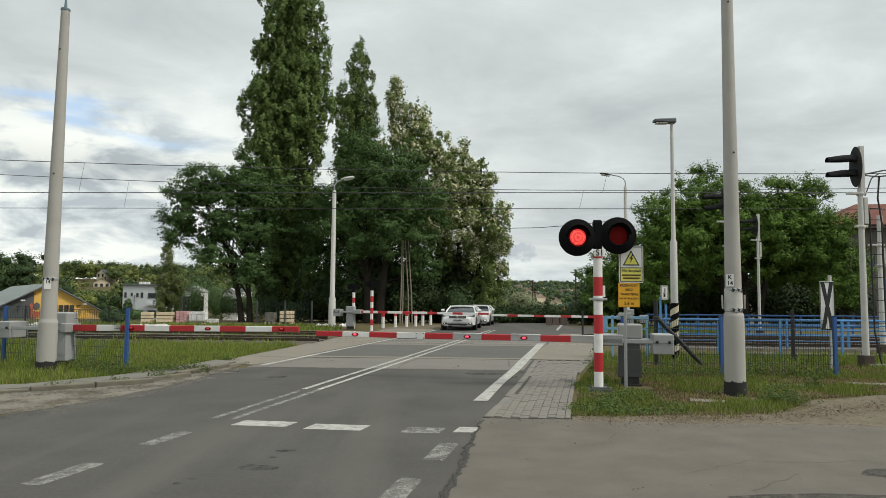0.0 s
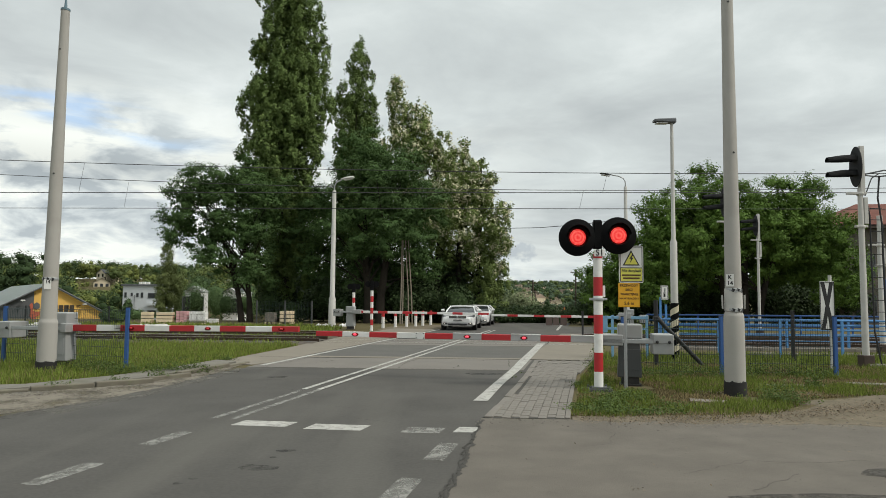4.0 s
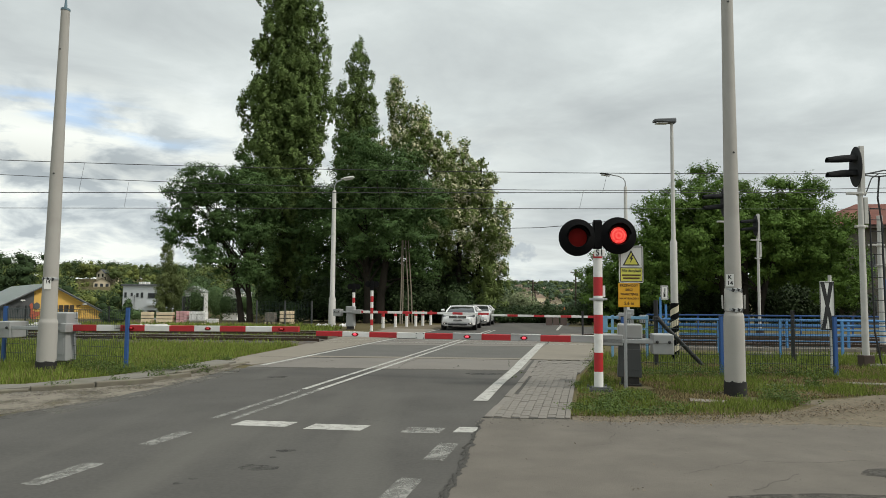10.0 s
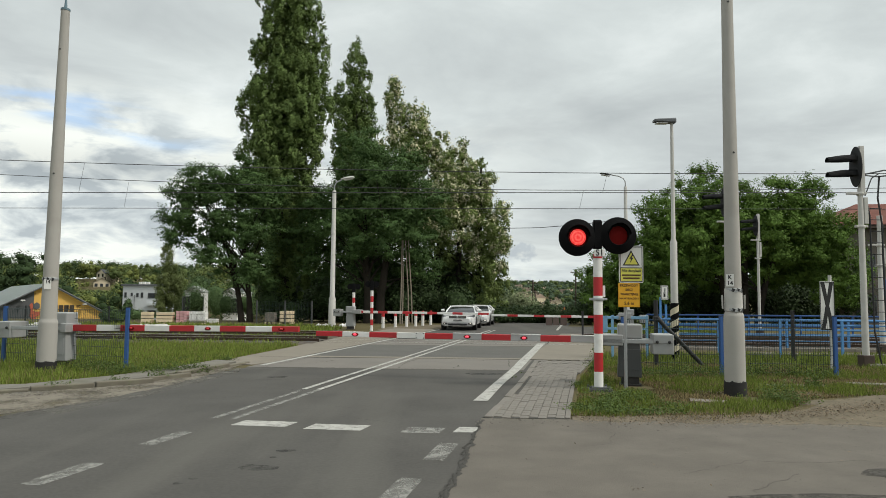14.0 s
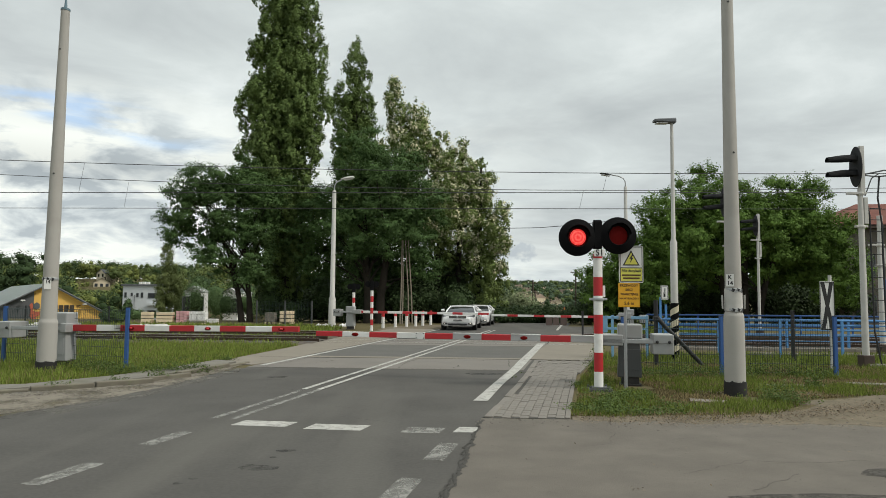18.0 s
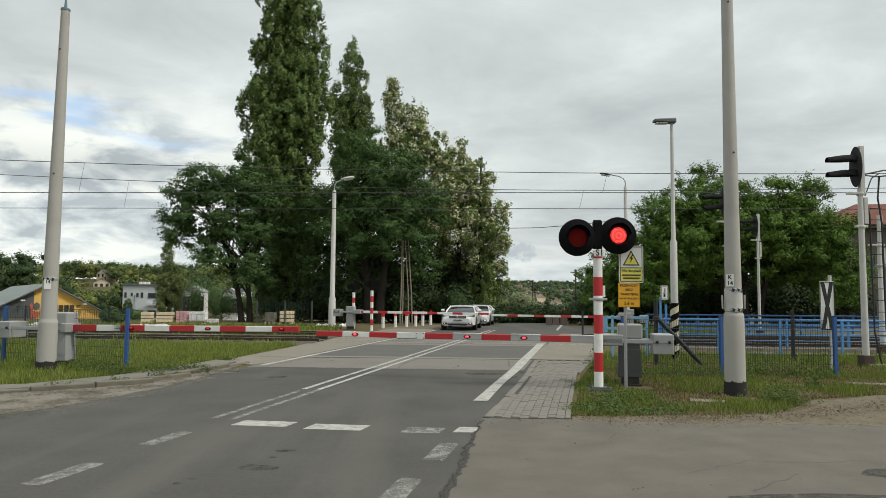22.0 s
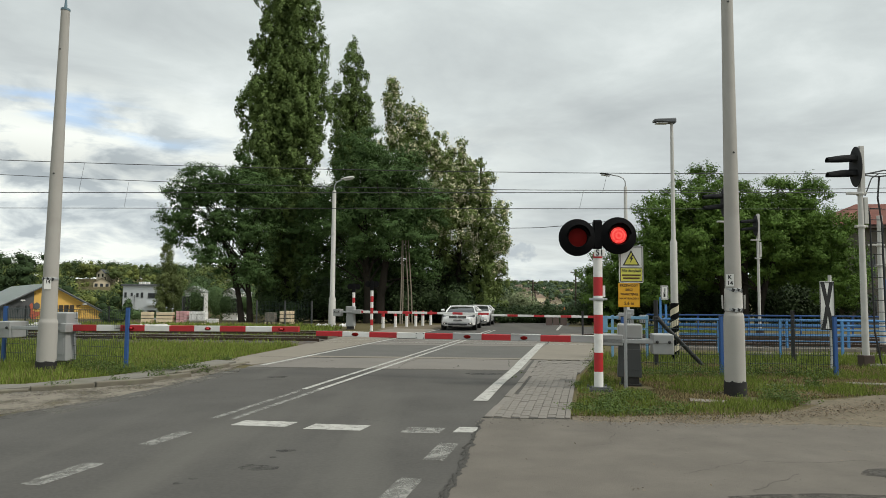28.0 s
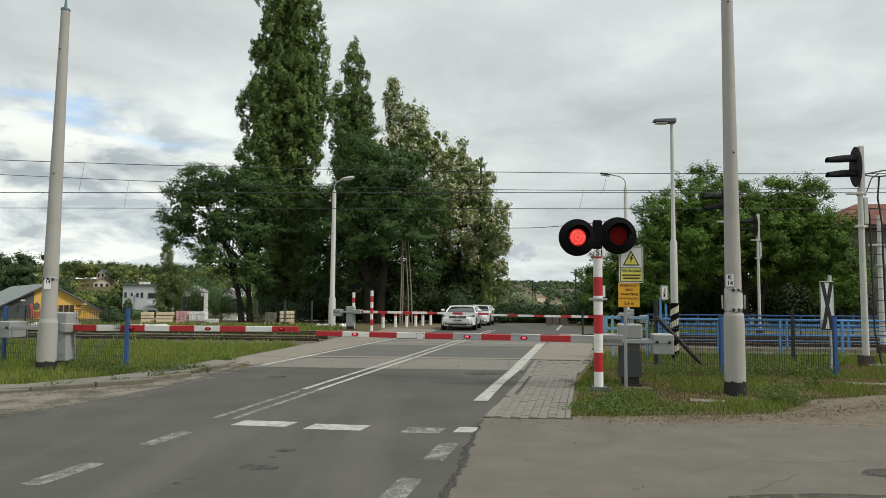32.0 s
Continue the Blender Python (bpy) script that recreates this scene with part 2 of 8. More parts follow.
M["lightblue"] = mat("light_blue_paint", (0.17, 0.34, 0.50), 0.5, var=0.15, scale=5, fine=60, bump=0.1)
M["cap_blue"] = mat("weathered_blue_grey", (0.105, 0.170, 0.205), 0.6, var=0.2, scale=8, bump=0.1)
M["mesh"] = mat("green_wire", (0.012, 0.028, 0.026), 0.5, var=0.15, bump=0)
M["black"] = mat("black_plastic", (0.012, 0.012, 0.013), 0.55, var=0.2, scale=6, bump=0.1)
M["hoodblack"] = mat("hood_black", (0.004, 0.004, 0.0045), 0.85, var=0.25, scale=8, bump=0.1, spec=0.12)
# black lifted to patchy grey: the sky's reflection put into the colour
M["sheenblack"] = mat("sky_sheen_black", (0.020, 0.021, 0.023), 0.7, var=0.3, scale=6, fine=40, bump=0.1, dirt=(0.05, 0.05, 0.05), dirt_amt=0.5, dirt_scale=3, spec=0.3)
M["cabinet"] = mat("grey_cabinet_paint", (0.29, 0.295, 0.29), 0.5, 0.0, var=0.08, scale=3, fine=60, bump=0.08, dirt=(0.2, 0.195, 0.18), dirt_amt=0.4, dirt_scale=3)
# cabinet grey with shade put into the colour; also serves small dark fittings
M["darkcab"] = mat("shaded_grey_paint", (0.055, 0.058, 0.058), 0.55, 0.0, var=0.12, scale=3, fine=60, bump=0.08)
M["galv"] = mat("galvanised_steel", (0.36, 0.37, 0.37), 0.5, 0.45, var=0.15, scale=12, fine=50, bump=0.08)
M["mast"] = mat("pale_mast_paint", (0.47, 0.46, 0.43), 0.6, var=0.1, scale=3, fine=60, bump=0.1, dirt=(0.3, 0.28, 0.25), dirt_amt=0.5, dirt_scale=3)
M["lens_off"] = mat("unlit_red_lens", (0.135, 0.005, 0.004), 0.6, var=0.35, scale=18, fine=60, bump=0.3, spec=0.08)
M["yellow"] = mat("yellow_sign", (0.72, 0.44, 0.035), 0.45, var=0.06, scale=6, bump=0.05)
M["paleyellow"] = mat("pale_yellow_sign", (0.64, 0.60, 0.10), 0.45, var=0.06, scale=6, bump=0.05)
M["orangesign"] = mat("amber_sign", (0.72, 0.37, 0.015), 0.45, var=0.06, scale=6, bump=0.05)
M["stripe"] = mat("grubby_cream_stripe", (0.50, 0.45, 0.32), 0.6, var=0.2, scale=8, bump=0.1)
M["ink"] = mat("black_ink", (0.02, 0.02, 0.02), 0.6, var=0.1, bump=0)
M["brownink"] = mat("faded_ink", (0.08, 0.035, 0.006), 0.6, var=0.2, bump=0)
M["bark"] = mat("bark", (0.028, 0.024, 0.019), 0.95, var=0.5, scale=4, fine=20, bump=1.0, bumpd=0.04, spec=0.1)
M["palebark"] = mat("pale_trunk", (0.22, 0.19, 0.15), 0.95, var=0.4, scale=4, fine=20, bump=0.8, bumpd=0.03, spec=0.1)
M["leaf_poplar"] = mat("poplar_leaf", (0.132, 0.188, 0.058), 0.6, var=0.45, scale=0.35, fine=3, bump=0, island=0.22, spec=0.10, trans=0.12)
M["leaf_locust"] = mat("locust_leaf", (0.068, 0.118, 0.038), 0.65, var=0.45, scale=0.3, fine=2, bump=0, island=0.22, spec=0.10, trans=0.12)
M["leaf_maple"] = mat("poplar_grove_leaf", (0.148, 0.194, 0.060), 0.65, var=0.45, scale=0.3, fine=2, bump=0, island=0.22, spec=0.10, trans=0.12)
M["leaf_birch"] = mat("birch_leaf", (0.135, 0.165, 0.060), 0.65, var=0.4, scale=0.5, fine=3, bump=0, island=0.25, spec=0.1, trans=0.2)
M["leaf_pale"] = mat("pale_grove_leaf", (0.60, 0.58, 0.38), 0.6, var=0.3, scale=0.3, fine=2, bump=0, island=0.35, spec=0.3, trans=0.25)
M["leaf_walnut"] = mat("walnut_leaf", (0.100, 0.170, 0.034), 0.65, var=0.45, scale=0.3, fine=2, bump=0, island=0.22, spec=0.10, trans=0.12)
M["leaf_far"] = mat("far_wood_leaf", (0.098, 0.128, 0.045), 0.8, var=0.95, scale=0.07, fine=0.35, bump=0, island=0.22, spec=0.1, trans=0.15)
M["far_dark"] = mat("far_dark_leaf", (0.042, 0.068, 0.028), 0.8, var=0.8, scale=0.1, fine=0.5, bump=0, island=0.2, spec=0.1, trans=0.15)
M["far_light"] = mat("far_light_leaf", (0.150, 0.175, 0.052), 0.8, var=0.8, scale=0.1, fine=0.5, bump=0, island=0.2, spec=0.1, trans=0.15)
# distance haze put into the leaf colour as a blue tint
M["far_haze"] = mat("far_hazy_leaf", (0.075, 0.108, 0.066), 0.8, var=0.8, scale=0.1, fine=0.5, bump=0, island=0.2, spec=0.1, trans=0.15)
M["leaf_willow"] = mat("willow_leaf", (0.200, 0.235, 0.125), 0.7, var=0.5, scale=0.6, fine=4, bump=0, island=0.3, spec=0.15, trans=0.2)
M["leaf_yard"] = mat("yard_leaf", (0.075, 0.118, 0.045), 0.7, var=0.5, scale=0.4, fine=3, bump=0, island=0.3, spec=0.1, trans=0.15)
M["leaf_shrub"] = mat("shrub_leaf", (0.036, 0.060, 0.020), 0.7, var=0.5, scale=0.3, fine=2, bump=0, island=0.45, spec=0.2, trans=0.12)
M["rooftile"] = mat("red_roof_tile", (0.24, 0.098, 0.072), 0.85, var=0.25, scale=2, fine=14, bump=0.3, rnd=0.1)
M["oldtile"] = mat("faded_roof_tile", (0.25, 0.19, 0.14), 0.9, var=0.25, scale=0.5, fine=4, bump=0.1, rnd=0.25)
M["plaster"] = mat("dingy_plaster", (0.13, 0.115, 0.095), 0.95, var=0.25, scale=0.7, fine=10, bump=0.3, dirt=(0.085, 0.075, 0.065), dirt_amt=0.6, dirt_scale=0.4)
M["orange"] = mat("orange_cladding", (0.70, 0.43, 0.10), 0.6, var=0.08, scale=0.7, fine=20, bump=0.05)
M["signbrown"] = mat("brown_sign_paint", (0.045, 0.030, 0.016), 0.6, var=0.1, bump=0)
M["signred"] = mat("brick_red_sign_paint", (0.42, 0.10, 0.055), 0.6, var=0.1, bump=0)
M["greyclad"] = mat("graphite_cladding", (0.085, 0.09, 0.095), 0.6, var=0.1, scale=0.7, fine=20, bump=0.05)
M["metalroof"] = mat("pale_sheet_roof", (0.36, 0.40, 0.38), 0.5, var=0.1, scale=0.5, fine=8, bump=0.05)
M["villa"] = mat("light_grey_render", (0.50, 0.52, 0.53), 0.9, var=0.1, scale=0.5, fine=8, bump=0.1)
M["housewall"] = mat("cream_render", (0.55, 0.47, 0.34), 0.9, var=0.15, scale=0.3, fine=6, rnd=0.15)
M["glassdark"] = mat("dark_window_glass", (0.018, 0.02, 0.022), 0.08, var=0.1, bump=0, spec=0.8)
M["lumber"] = mat("fresh_timber", (0.66, 0.54, 0.37), 0.8, var=0.2, scale=3, fine=30, rnd=0.12)
M["pinkwrap"] = mat("pink_wrapped_blocks", (0.58, 0.32, 0.33), 0.6, var=0.2, scale=3, fine=14, rnd=0.12)
M["whiteblock"] = mat("white_block", (0.70, 0.69, 0.67), 0.8, var=0.15, scale=3, fine=14, rnd=0.1)
M["carwhite"] = mat("white_car_paint", (0.70, 0.70, 0.69), 0.25, var=0.02, scale=2, bump=0, coat=0.8)
M["tyre"] = mat("tyre_rubber", (0.02, 0.02, 0.02), 0.9, var=0.2, bump=0.2)
M["rim"] = mat("alloy_rim", (0.42, 0.42, 0.43), 0.35, 0.8, var=0.1, bump=0)
M["lampglass"] = mat("headlamp_glass", (0.15, 0.155, 0.165), 0.1, var=0.2, scale=14, bump=0.1, coat=0.6)
M["drl"] = mat("lit_fog_lamp", (0.8, 0.8, 0.75), 0.3, var=0, bump=0, glow=(1.0, 0.93, 0.78), power=2.2)
M["chrome"] = mat("chrome", (0.6, 0.6, 0.6), 0.15, 1.0, var=0.03, bump=0)
M["wire"] = mat("overhead_wire", (0.05, 0.05, 0.05), 0.6, 0.3, var=0.1, bump=0)
M["lampgrey"] = mat("lamp_housing", (0.105, 0.112, 0.120), 0.5, 0.2, var=0.1, bump=0.05)
M["diffuser"] = mat("lamp_diffuser", (0.62, 0.62, 0.60), 0.3, var=0.05, bump=0)
M["grit"] = mat("grit", (0.10, 0.09, 0.075), 0.95, var=0.3, scale=7, fine=40, bump=0, island=0.5)
M["sand"] = mat("washed_sand", (0.165, 0.140, 0.104), 1.0, var=0.3, scale=3, fine=40, bump=0, island=0.25)
M["litter"] = mat("dead_leaf_litter", (0.15, 0.115, 0.075), 0.9, var=0.3, scale=9, fine=40, bump=0, island=0.6)
M["footway"] = mat("gritty_footway", (0.165, 0.155, 0.132), 0.95, var=0.4, scale=2.0, fine=50, bump=0.5, dirt=(0.11, 0.105, 0.07), dirt_amt=0.7, dirt_scale=1.6, spec=0.2)
M["dusty"] = mat("dusty_asphalt", (0.135, 0.129, 0.112), 0.95, var=0.55, scale=1.4, fine=40, bump=0.5, dirt=(0.13, 0.12, 0.10), dirt_amt=0.7, dirt_scale=1.8, spec=0.2, holes=(0.36, 0.58, 1.2, 1.0))
M["verge_grit"] = mat("crumbled_road_edge", (0.195, 0.175, 0.142), 1.0, var=0.5, scale=1.6, fine=45, bump=0.8, dirt=(0.11, 0.10, 0.08), dirt_amt=0.6, dirt_scale=1.6, spec=0.1, holes=(0.44, 0.66, 1.5, 0.9))
M["stone"] = mat("stone", (0.17, 0.155, 0.13), 0.95, var=0.3, scale=7, fine=40, bump=0.5, rnd=0.15, island=0.15)
M["rust"] = mat("rusty_steel", (0.06, 0.042, 0.032), 0.8, 0.2, var=0.4, scale=5)
M["panelconc"] = mat("weathered_wall_panel", (0.10, 0.072, 0.062), 0.95, var=0.3, scale=2, fine=14, rnd=0.12)


def lit_lens():
    mt = mat("lit_red_lens", (0.5, 0.02, 0.02), 0.4, var=0.1, bump=0)
    nt = mt.node_tree
    N, L = nt.nodes.new, nt.links.new
    b = nt.nodes["Principled BSDF"]
    co = N("ShaderNodeTexCoord").outputs["Object"]
    ln = N("ShaderNodeVectorMath")
    ln.operation = "LENGTH"
    L(co, ln.inputs[0])
    wv = N("ShaderNodeTexNoise")
    wv.inputs["Scale"].default_value = 26
    L(co, wv.inputs["Vector"])
    sn = N("ShaderNodeMath")
    sn.operation = "SINE"
    ml = N("ShaderNodeMath")
    ml.operation = "MULTIPLY"
    ml.inputs[1].default_value = 130.0
    L(ln.outputs["Value"], ml.inputs[0]), L(ml.outputs[0], sn.inputs[0])
    ad = N("ShaderNodeMath")
    ad.operation = "MULTIPLY_ADD"
    ad.inputs[1].default_value = 0.22
    L(sn.outputs[0], ad.inputs[0]), L(wv.outputs["Fac"], ad.inputs[2])
    r = N("ShaderNodeValToRGB")
    el = r.color_ramp.elements
    el[0].position, el[0].color = 0.2, (0.62, 0.008, 0.010, 1)
    el[1].position, el[1].color = 0.78, (1.0, 0.13, 0.10, 1)
    L(ad.outputs[0], r.inputs[0])
    L(r.outputs[0], b.inputs["Emission Color"])
    b.inputs["Emission Strength"].default_value = 0.95
    return mt


M["lit"] = lit_lens()
M["boomlit"] = mat("lit_boom_lamp", (0.6, 0.05, 0.06), 0.3, var=0.1, scale=30, bump=0, glow=(1.0, 0.08, 0.14), power=0.75)


# ---- mesh helpers ----
def box(bm, x0, y0, z0, x1, y1, z1, bevel=0.0, m=None):
    r = bmesh.ops.create_cube(bm, size=1.0)
    vs = r["verts"]
    for v in vs:
        v.co = Vector((x0 + (v.co.x + 0.5) * (x1 - x0), y0 + (v.co.y + 0.5) * (y1 - y0), z0 + (v.co.z + 0.5) * (z1 - z0)))
    if bevel:
        es = list({e for v in vs for e in v.link_edges})
        g = bmesh.ops.bevel(bm, geom=es, offset=bevel, segments=2, profile=0.5, affect="EDGES")
        vs = list({v for f in g["faces"] for v in f.verts} | {v for v in vs if v.is_valid})
    if m is not None:
        bmesh.ops.transform(bm, matrix=m, verts=vs)
    return vs


def ring(bm, c, ax, r, n, ref=None):
    ax = ax.normalized()
    s = ax.orthogonal().normalized() if ref is None else (ref - ax * ref.dot(ax)).normalized()
    t = ax.cross(s)
    return [bm.verts.new(c + s * r * math.cos(2 * math.pi * i / n) + t * r * math.sin(2 * math.pi * i / n)) for i in range(n)]


def tube(bm, pts, radii, n=10, cap=True):
    """A round bar along the points, with a radius at each."""
    pts = [Vector(p) for p in pts]
    if isinstance(radii, (int, float)):
        radii = [radii] * len(pts)
    ref = (pts[1] - pts[0]).orthogonal()
    rings = []
    for i, p in enumerate(pts):
        d = pts[min(i + 1, len(pts) - 1)] - pts[max(i - 1, 0)]
        rings.append(ring(bm, p, d, radii[i], n, ref))
    for a, b in zip(rings, rings[1:]):
        for i in range(n):
            f = bm.faces.new((a[i], a[(i + 1) % n], b[(i + 1) % n], b[i]))
            f.smooth = True
    if cap:
        bm.faces.new(rings[0][::-1])
        bm.faces.new(rings[-1])
    return rings


def lathe(bm, prof, n=20, c=(0, 0, 0), axis="Z", cap=True):
    """A turned body: prof holds (radius, height) pairs along the axis."""
    c = Vector(c)
    rings = []
    for r, h in prof:
        vs = []
        for i in range(n):
            a = 2 * math.pi * i / n
            p = Vector((r * math.cos(a), r * math.sin(a), h))
            if axis == "Y":
                p = Vector((p.x, -p.z, p.y))
            elif axis == "X":
                p = Vector((p.z, p.x, p.y))
            vs.append(bm.verts.new(c + p))
        rings.append(vs)
    for a, b in zip(rings, rings[1:]):
        for i in range(n):
            f = bm.faces.new((a[i], a[(i + 1) % n], b[(i + 1) % n], b[i]))
            f.smooth = True
    if cap:
        bm.faces.new(rings[0][::-1])
        bm.faces.new(rings[-1])


def prism(bm, pts, z0, z1):
    """An upright prism over a ground polygon given anticlockwise."""
    lo = [bm.verts.new((x, y, z0)) for x, y in pts]
    hi = [bm.verts.new((x, y, z1)) for x, y in pts]
    n = len(pts)
    for i in range(n):
        bm.faces.new((lo[i], lo[(i + 1) % n], hi[(i + 1) % n], hi[i]))
    bm.faces.new(hi)
    bm.faces.new(lo[::-1])


def slabxz(bm, pts, y0, y1):
    """A flat plate: polygon in x, z, thick along y."""
    a = [bm.verts.new((x, y0, z)) for x, z in pts]
    b = [bm.verts.new((x, y1, z)) for x, z in pts]
    n = len(pts)
    for i in range(n):
        bm.faces.new((a[i], a[(i + 1) % n], b[(i + 1) % n], b[i]))
    bm.faces.new(a[::-1])
    bm.faces.new(b)


def data_of(bm, name, material):
    bmesh.ops.recalc_face_normals(bm, faces=bm.faces[:])
    me = bpy.data.meshes.new(name)
    bm.to_mesh(me)
    flags = [f.smooth for f in bm.faces]
    bm.free()
    me.set_sharp_from_angle(angle=radians(38))
    me.polygons.foreach_set("use_smooth", flags)
    me.materials.append(material)
    return me


def part(name, bm, material, parent=None, label="", at=None):
    ob = new(name, data_of(bm, name, material) if isinstance(bm, bmesh.types.BMesh) else bm)
    ob.parent = parent
    if at is not None:
        ob.matrix_local = at
    return tagged(ob, label)


def thing(name, label, category, m=None, group="", kind=""):
    ob = new(name)
    if m is not None:
        ob.matrix_world = m
    return tagged(ob, label, category, group, kind)


def B():
    return bmesh.new()


def quick(name, verts, faces, material, parent=None):
    """A mesh of many loose quads or triangles from arrays."""
    verts, faces = np.asarray(verts, np.float32), np.asarray(faces, np.int32)
    me = bpy.data.meshes.new(name)
    nv, (nf, k) = len(verts), faces.shape
    me.vertices.add(nv), me.loops.add(nf * k), me.polygons.add(nf)
    me.vertices.foreach_set("co", verts.ravel())
    me.loops.foreach_set("vertex_index", faces.ravel())
    me.polygons.foreach_set("loop_start", np.arange(0, nf * k, k, dtype=np.int32))
    me.update(calc_edges=True)
    me.materials.append(material)
    ob = new(name, me)
    ob.parent = parent
    return ob


def write(body, size, material, parent, at, name="lettering", align="CENTER", thick=0.001):
    """Letters as a mesh under their thing; they stand in the local x, y plane of at."""
    cu = bpy.data.curves.new(name, "FONT")
    cu.body, cu.size, cu.align_x, cu.align_y, cu.extrude, cu.resolution_u = body, size, align, "CENTER", thick, 3
    cu.offset = 0.022 * size   # bold strokes
    tmp = new("tmp", cu)
    me = bpy.data.meshes.new_from_object(tmp.evaluated_get(bpy.context.evaluated_depsgraph_get()))
    bpy.data.objects.remove(tmp)
    bpy.data.curves.remove(cu)
    me.materials.clear()
    me.materials.append(material)
    ob = new(name, me)
    ob.parent = parent
    ob.matrix_local = at
    return ob


UP = pose(0, 0, 0, 90)               # letters that face the viewer
ROAD = pose(0, 0, 0, 0, 0, -11.5)    # along the road: u across, v along
TRACK = pose(0, 0, 0, 0, 0, -3.0)    # along the railway


def rd(u, v, z=0.0):
    return ROAD @ Vector((u, v, z))


# ---- ground ----
def height(x, y):
    """Level round the crossing, then down into the valley and up to wooded hills."""
    d = max(0.0, y - 41.0)
    z = -1.6 * (d / 40.0) ** 2 if d < 40 else -1.6 - 0.045 * (d - 40.0)
    z = max(z, -5.5)
    a = x / max(y, 1.0)
    k = min(1.0, max(0.0, (a + 0.30) / 0.22))      # 0 on the west side, 1 to the east
    west = min(10.0, -8.0 + 0.16 * max(0.0, y - 215.0))
    east = min(26.0, -5.5 + 0.044 * max(0.0, y - 480.0))
    if y > 200:
        z = max(z, west * (1 - k) + east * k)
        z += 2.5 * noise.noise(Vector((x * 0.006, y * 0.006, 0.0))) * min(1.0, (y - 200) / 150)
    return z


def make_ground():
    xs = sorted({s * v for v in list(np.arange(0, 60, 6)) + list(60 * 1.16 ** np.arange(0, 25)) for s in (1, -1)})
    ys = list(-60 * 1.35 ** np.arange(9, -1, -1)) + list(np.arange(-50, 130, 5)) + list(130 * 1.07 ** np.arange(0, 48))
    vs = [(x, y, height(x, y)) for y in ys for x in xs]
    n = len(xs)
    fs = [(j * n + i, j * n + i + 1, (j + 1) * n + i + 1, (j + 1) * n + i) for j in range(len(ys) - 1) for i in range(n - 1)]
    g = quick("ground", vs, fs, M["soil"])
    for p in g.data.polygons:
        p.use_smooth = True
    tagged(g, "grassy ground falling to a wooded valley", "ground", kind="structure")


make_ground()


def sheet(name, pts, z, material, label, category, parent=None, kind="structure", depth=0.03):
    """A flat layer over a ground polygon, with a rim."""
    bm = B()
    area = sum(a[0] * b[1] - b[0] * a[1] for a, b in zip(pts, pts[1:] + pts[:1]))
    if depth > 0.002:
        prism(bm, pts if area > 0 else pts[::-1], z - depth, z)
    else:
        bm.faces.new([bm.verts.new((x, y, z)) for x, y in (pts if area > 0 else pts[::-1])])
    ob = part(name, bm, material, parent)
    if parent is None:
        tagged(ob, label, category, kind=kind)
    return ob


def ragged(line, seed, amp, step=0.07):
    """A broken line resampled with a crumbly edge."""
    out = []
    for (x0, y0), (x1, y1) in zip(line, line[1:]):
        n = max(2, int(math.hypot(x1 - x0, y1 - y0) / step))
        for i in range(n):
            x, y = x0 + (x1 - x0) * i / n, y0 + (y1 - y0) * i / n
            w = noise.noise(Vector((x * 1.3, y * 1.3, seed))) + 0.5 * noise.noise(Vector((x * 4.5, y * 4.5, seed))) + 0.35 * noise.noise(Vector((x * 13.0, y * 13.0, seed)))
            out.append((x, y + amp * w))
    return out + [line[-1]]


def make_road():
    bm = B()
    vs = list(np.arange(-30, 42, 3.0)) + list(np.arange(42, 190, 4.0))
    us = [-7.55, -6.0, -4.67, -3.0, -0.95]
    grid = [[bm.verts.new((*rd(u, v)[:2], height(*rd(u, v)[:2]) + 0.012)) for u in us] for v in vs]
    for a, b in zip(grid, grid[1:]):
        for i in range(len(us) - 1):
            bm.faces.new((a[i], a[i + 1], b[i + 1], b[i]))
    return tagged(part("road", bm, M["asphalt"]), "grey worn asphalt road over a railway crossing", "road", kind="structure")


ROAD_OB = make_road()
APRON = sheet("apron", [(-0.3, 4.0), (-0.9, 1.0), tuple(rd(-1.3, -20)[:2]), (30, -26), (34, 8.6), (9.0, 9.3), (4.9, 9.62), (3.1, 9.42), (1.72, 9.37), (0.53, 9.42), (0.43, 8.5), (0.26, 7.2), (0.17, 6.5), (0.03, 5.6)],
              0.017, M["asphalt_old"], "bleached cracked asphalt side road", "road")
sheet("bare_dirt", ragged([(1.74, 9.30), (3.0, 9.22), (4.4, 9.16), (6.5, 9.10), (9.0, 9.0), (14.0, 8.8)], 2.0, 0.22) + [(26, 8.4), (26, 12.2), (11.5, 12.4), (8.2, 12.3), (6.3, 11.4), (5.4, 10.4), (4.4, 9.9), (3.2, 9.75), (1.78, 9.62)], 0.0188, M["dirt"], "trodden sandy dirt beside the side road", "ground")
for k_, (cx, cy, rx, ry) in enumerate(((4.3, 10.5, 0.9, 0.42), (5.6, 11.25, 0.9, 0.34), (7.0, 12.3, 0.9, 0.35), (3.3, 10.15, 0.7, 0.22), (2.6, 10.2, 0.3, 0.2), (4.9, 12.5, 0.5, 0.2))):
    pts_ = [(cx + rx * (1 + 0.2 * math.sin(3 * t_ + k_)) * math.cos(t_), cy + ry * (1 + 0.2 * math.sin(2 * t_ + 2 * k_)) * math.sin(t_)) for t_ in np.linspace(0, 2 * math.pi, 19)[:-1]]
    sheet("bare_dirt", pts_, 0.007, M["dirt"], "worn sandy patch in the verge", "ground")
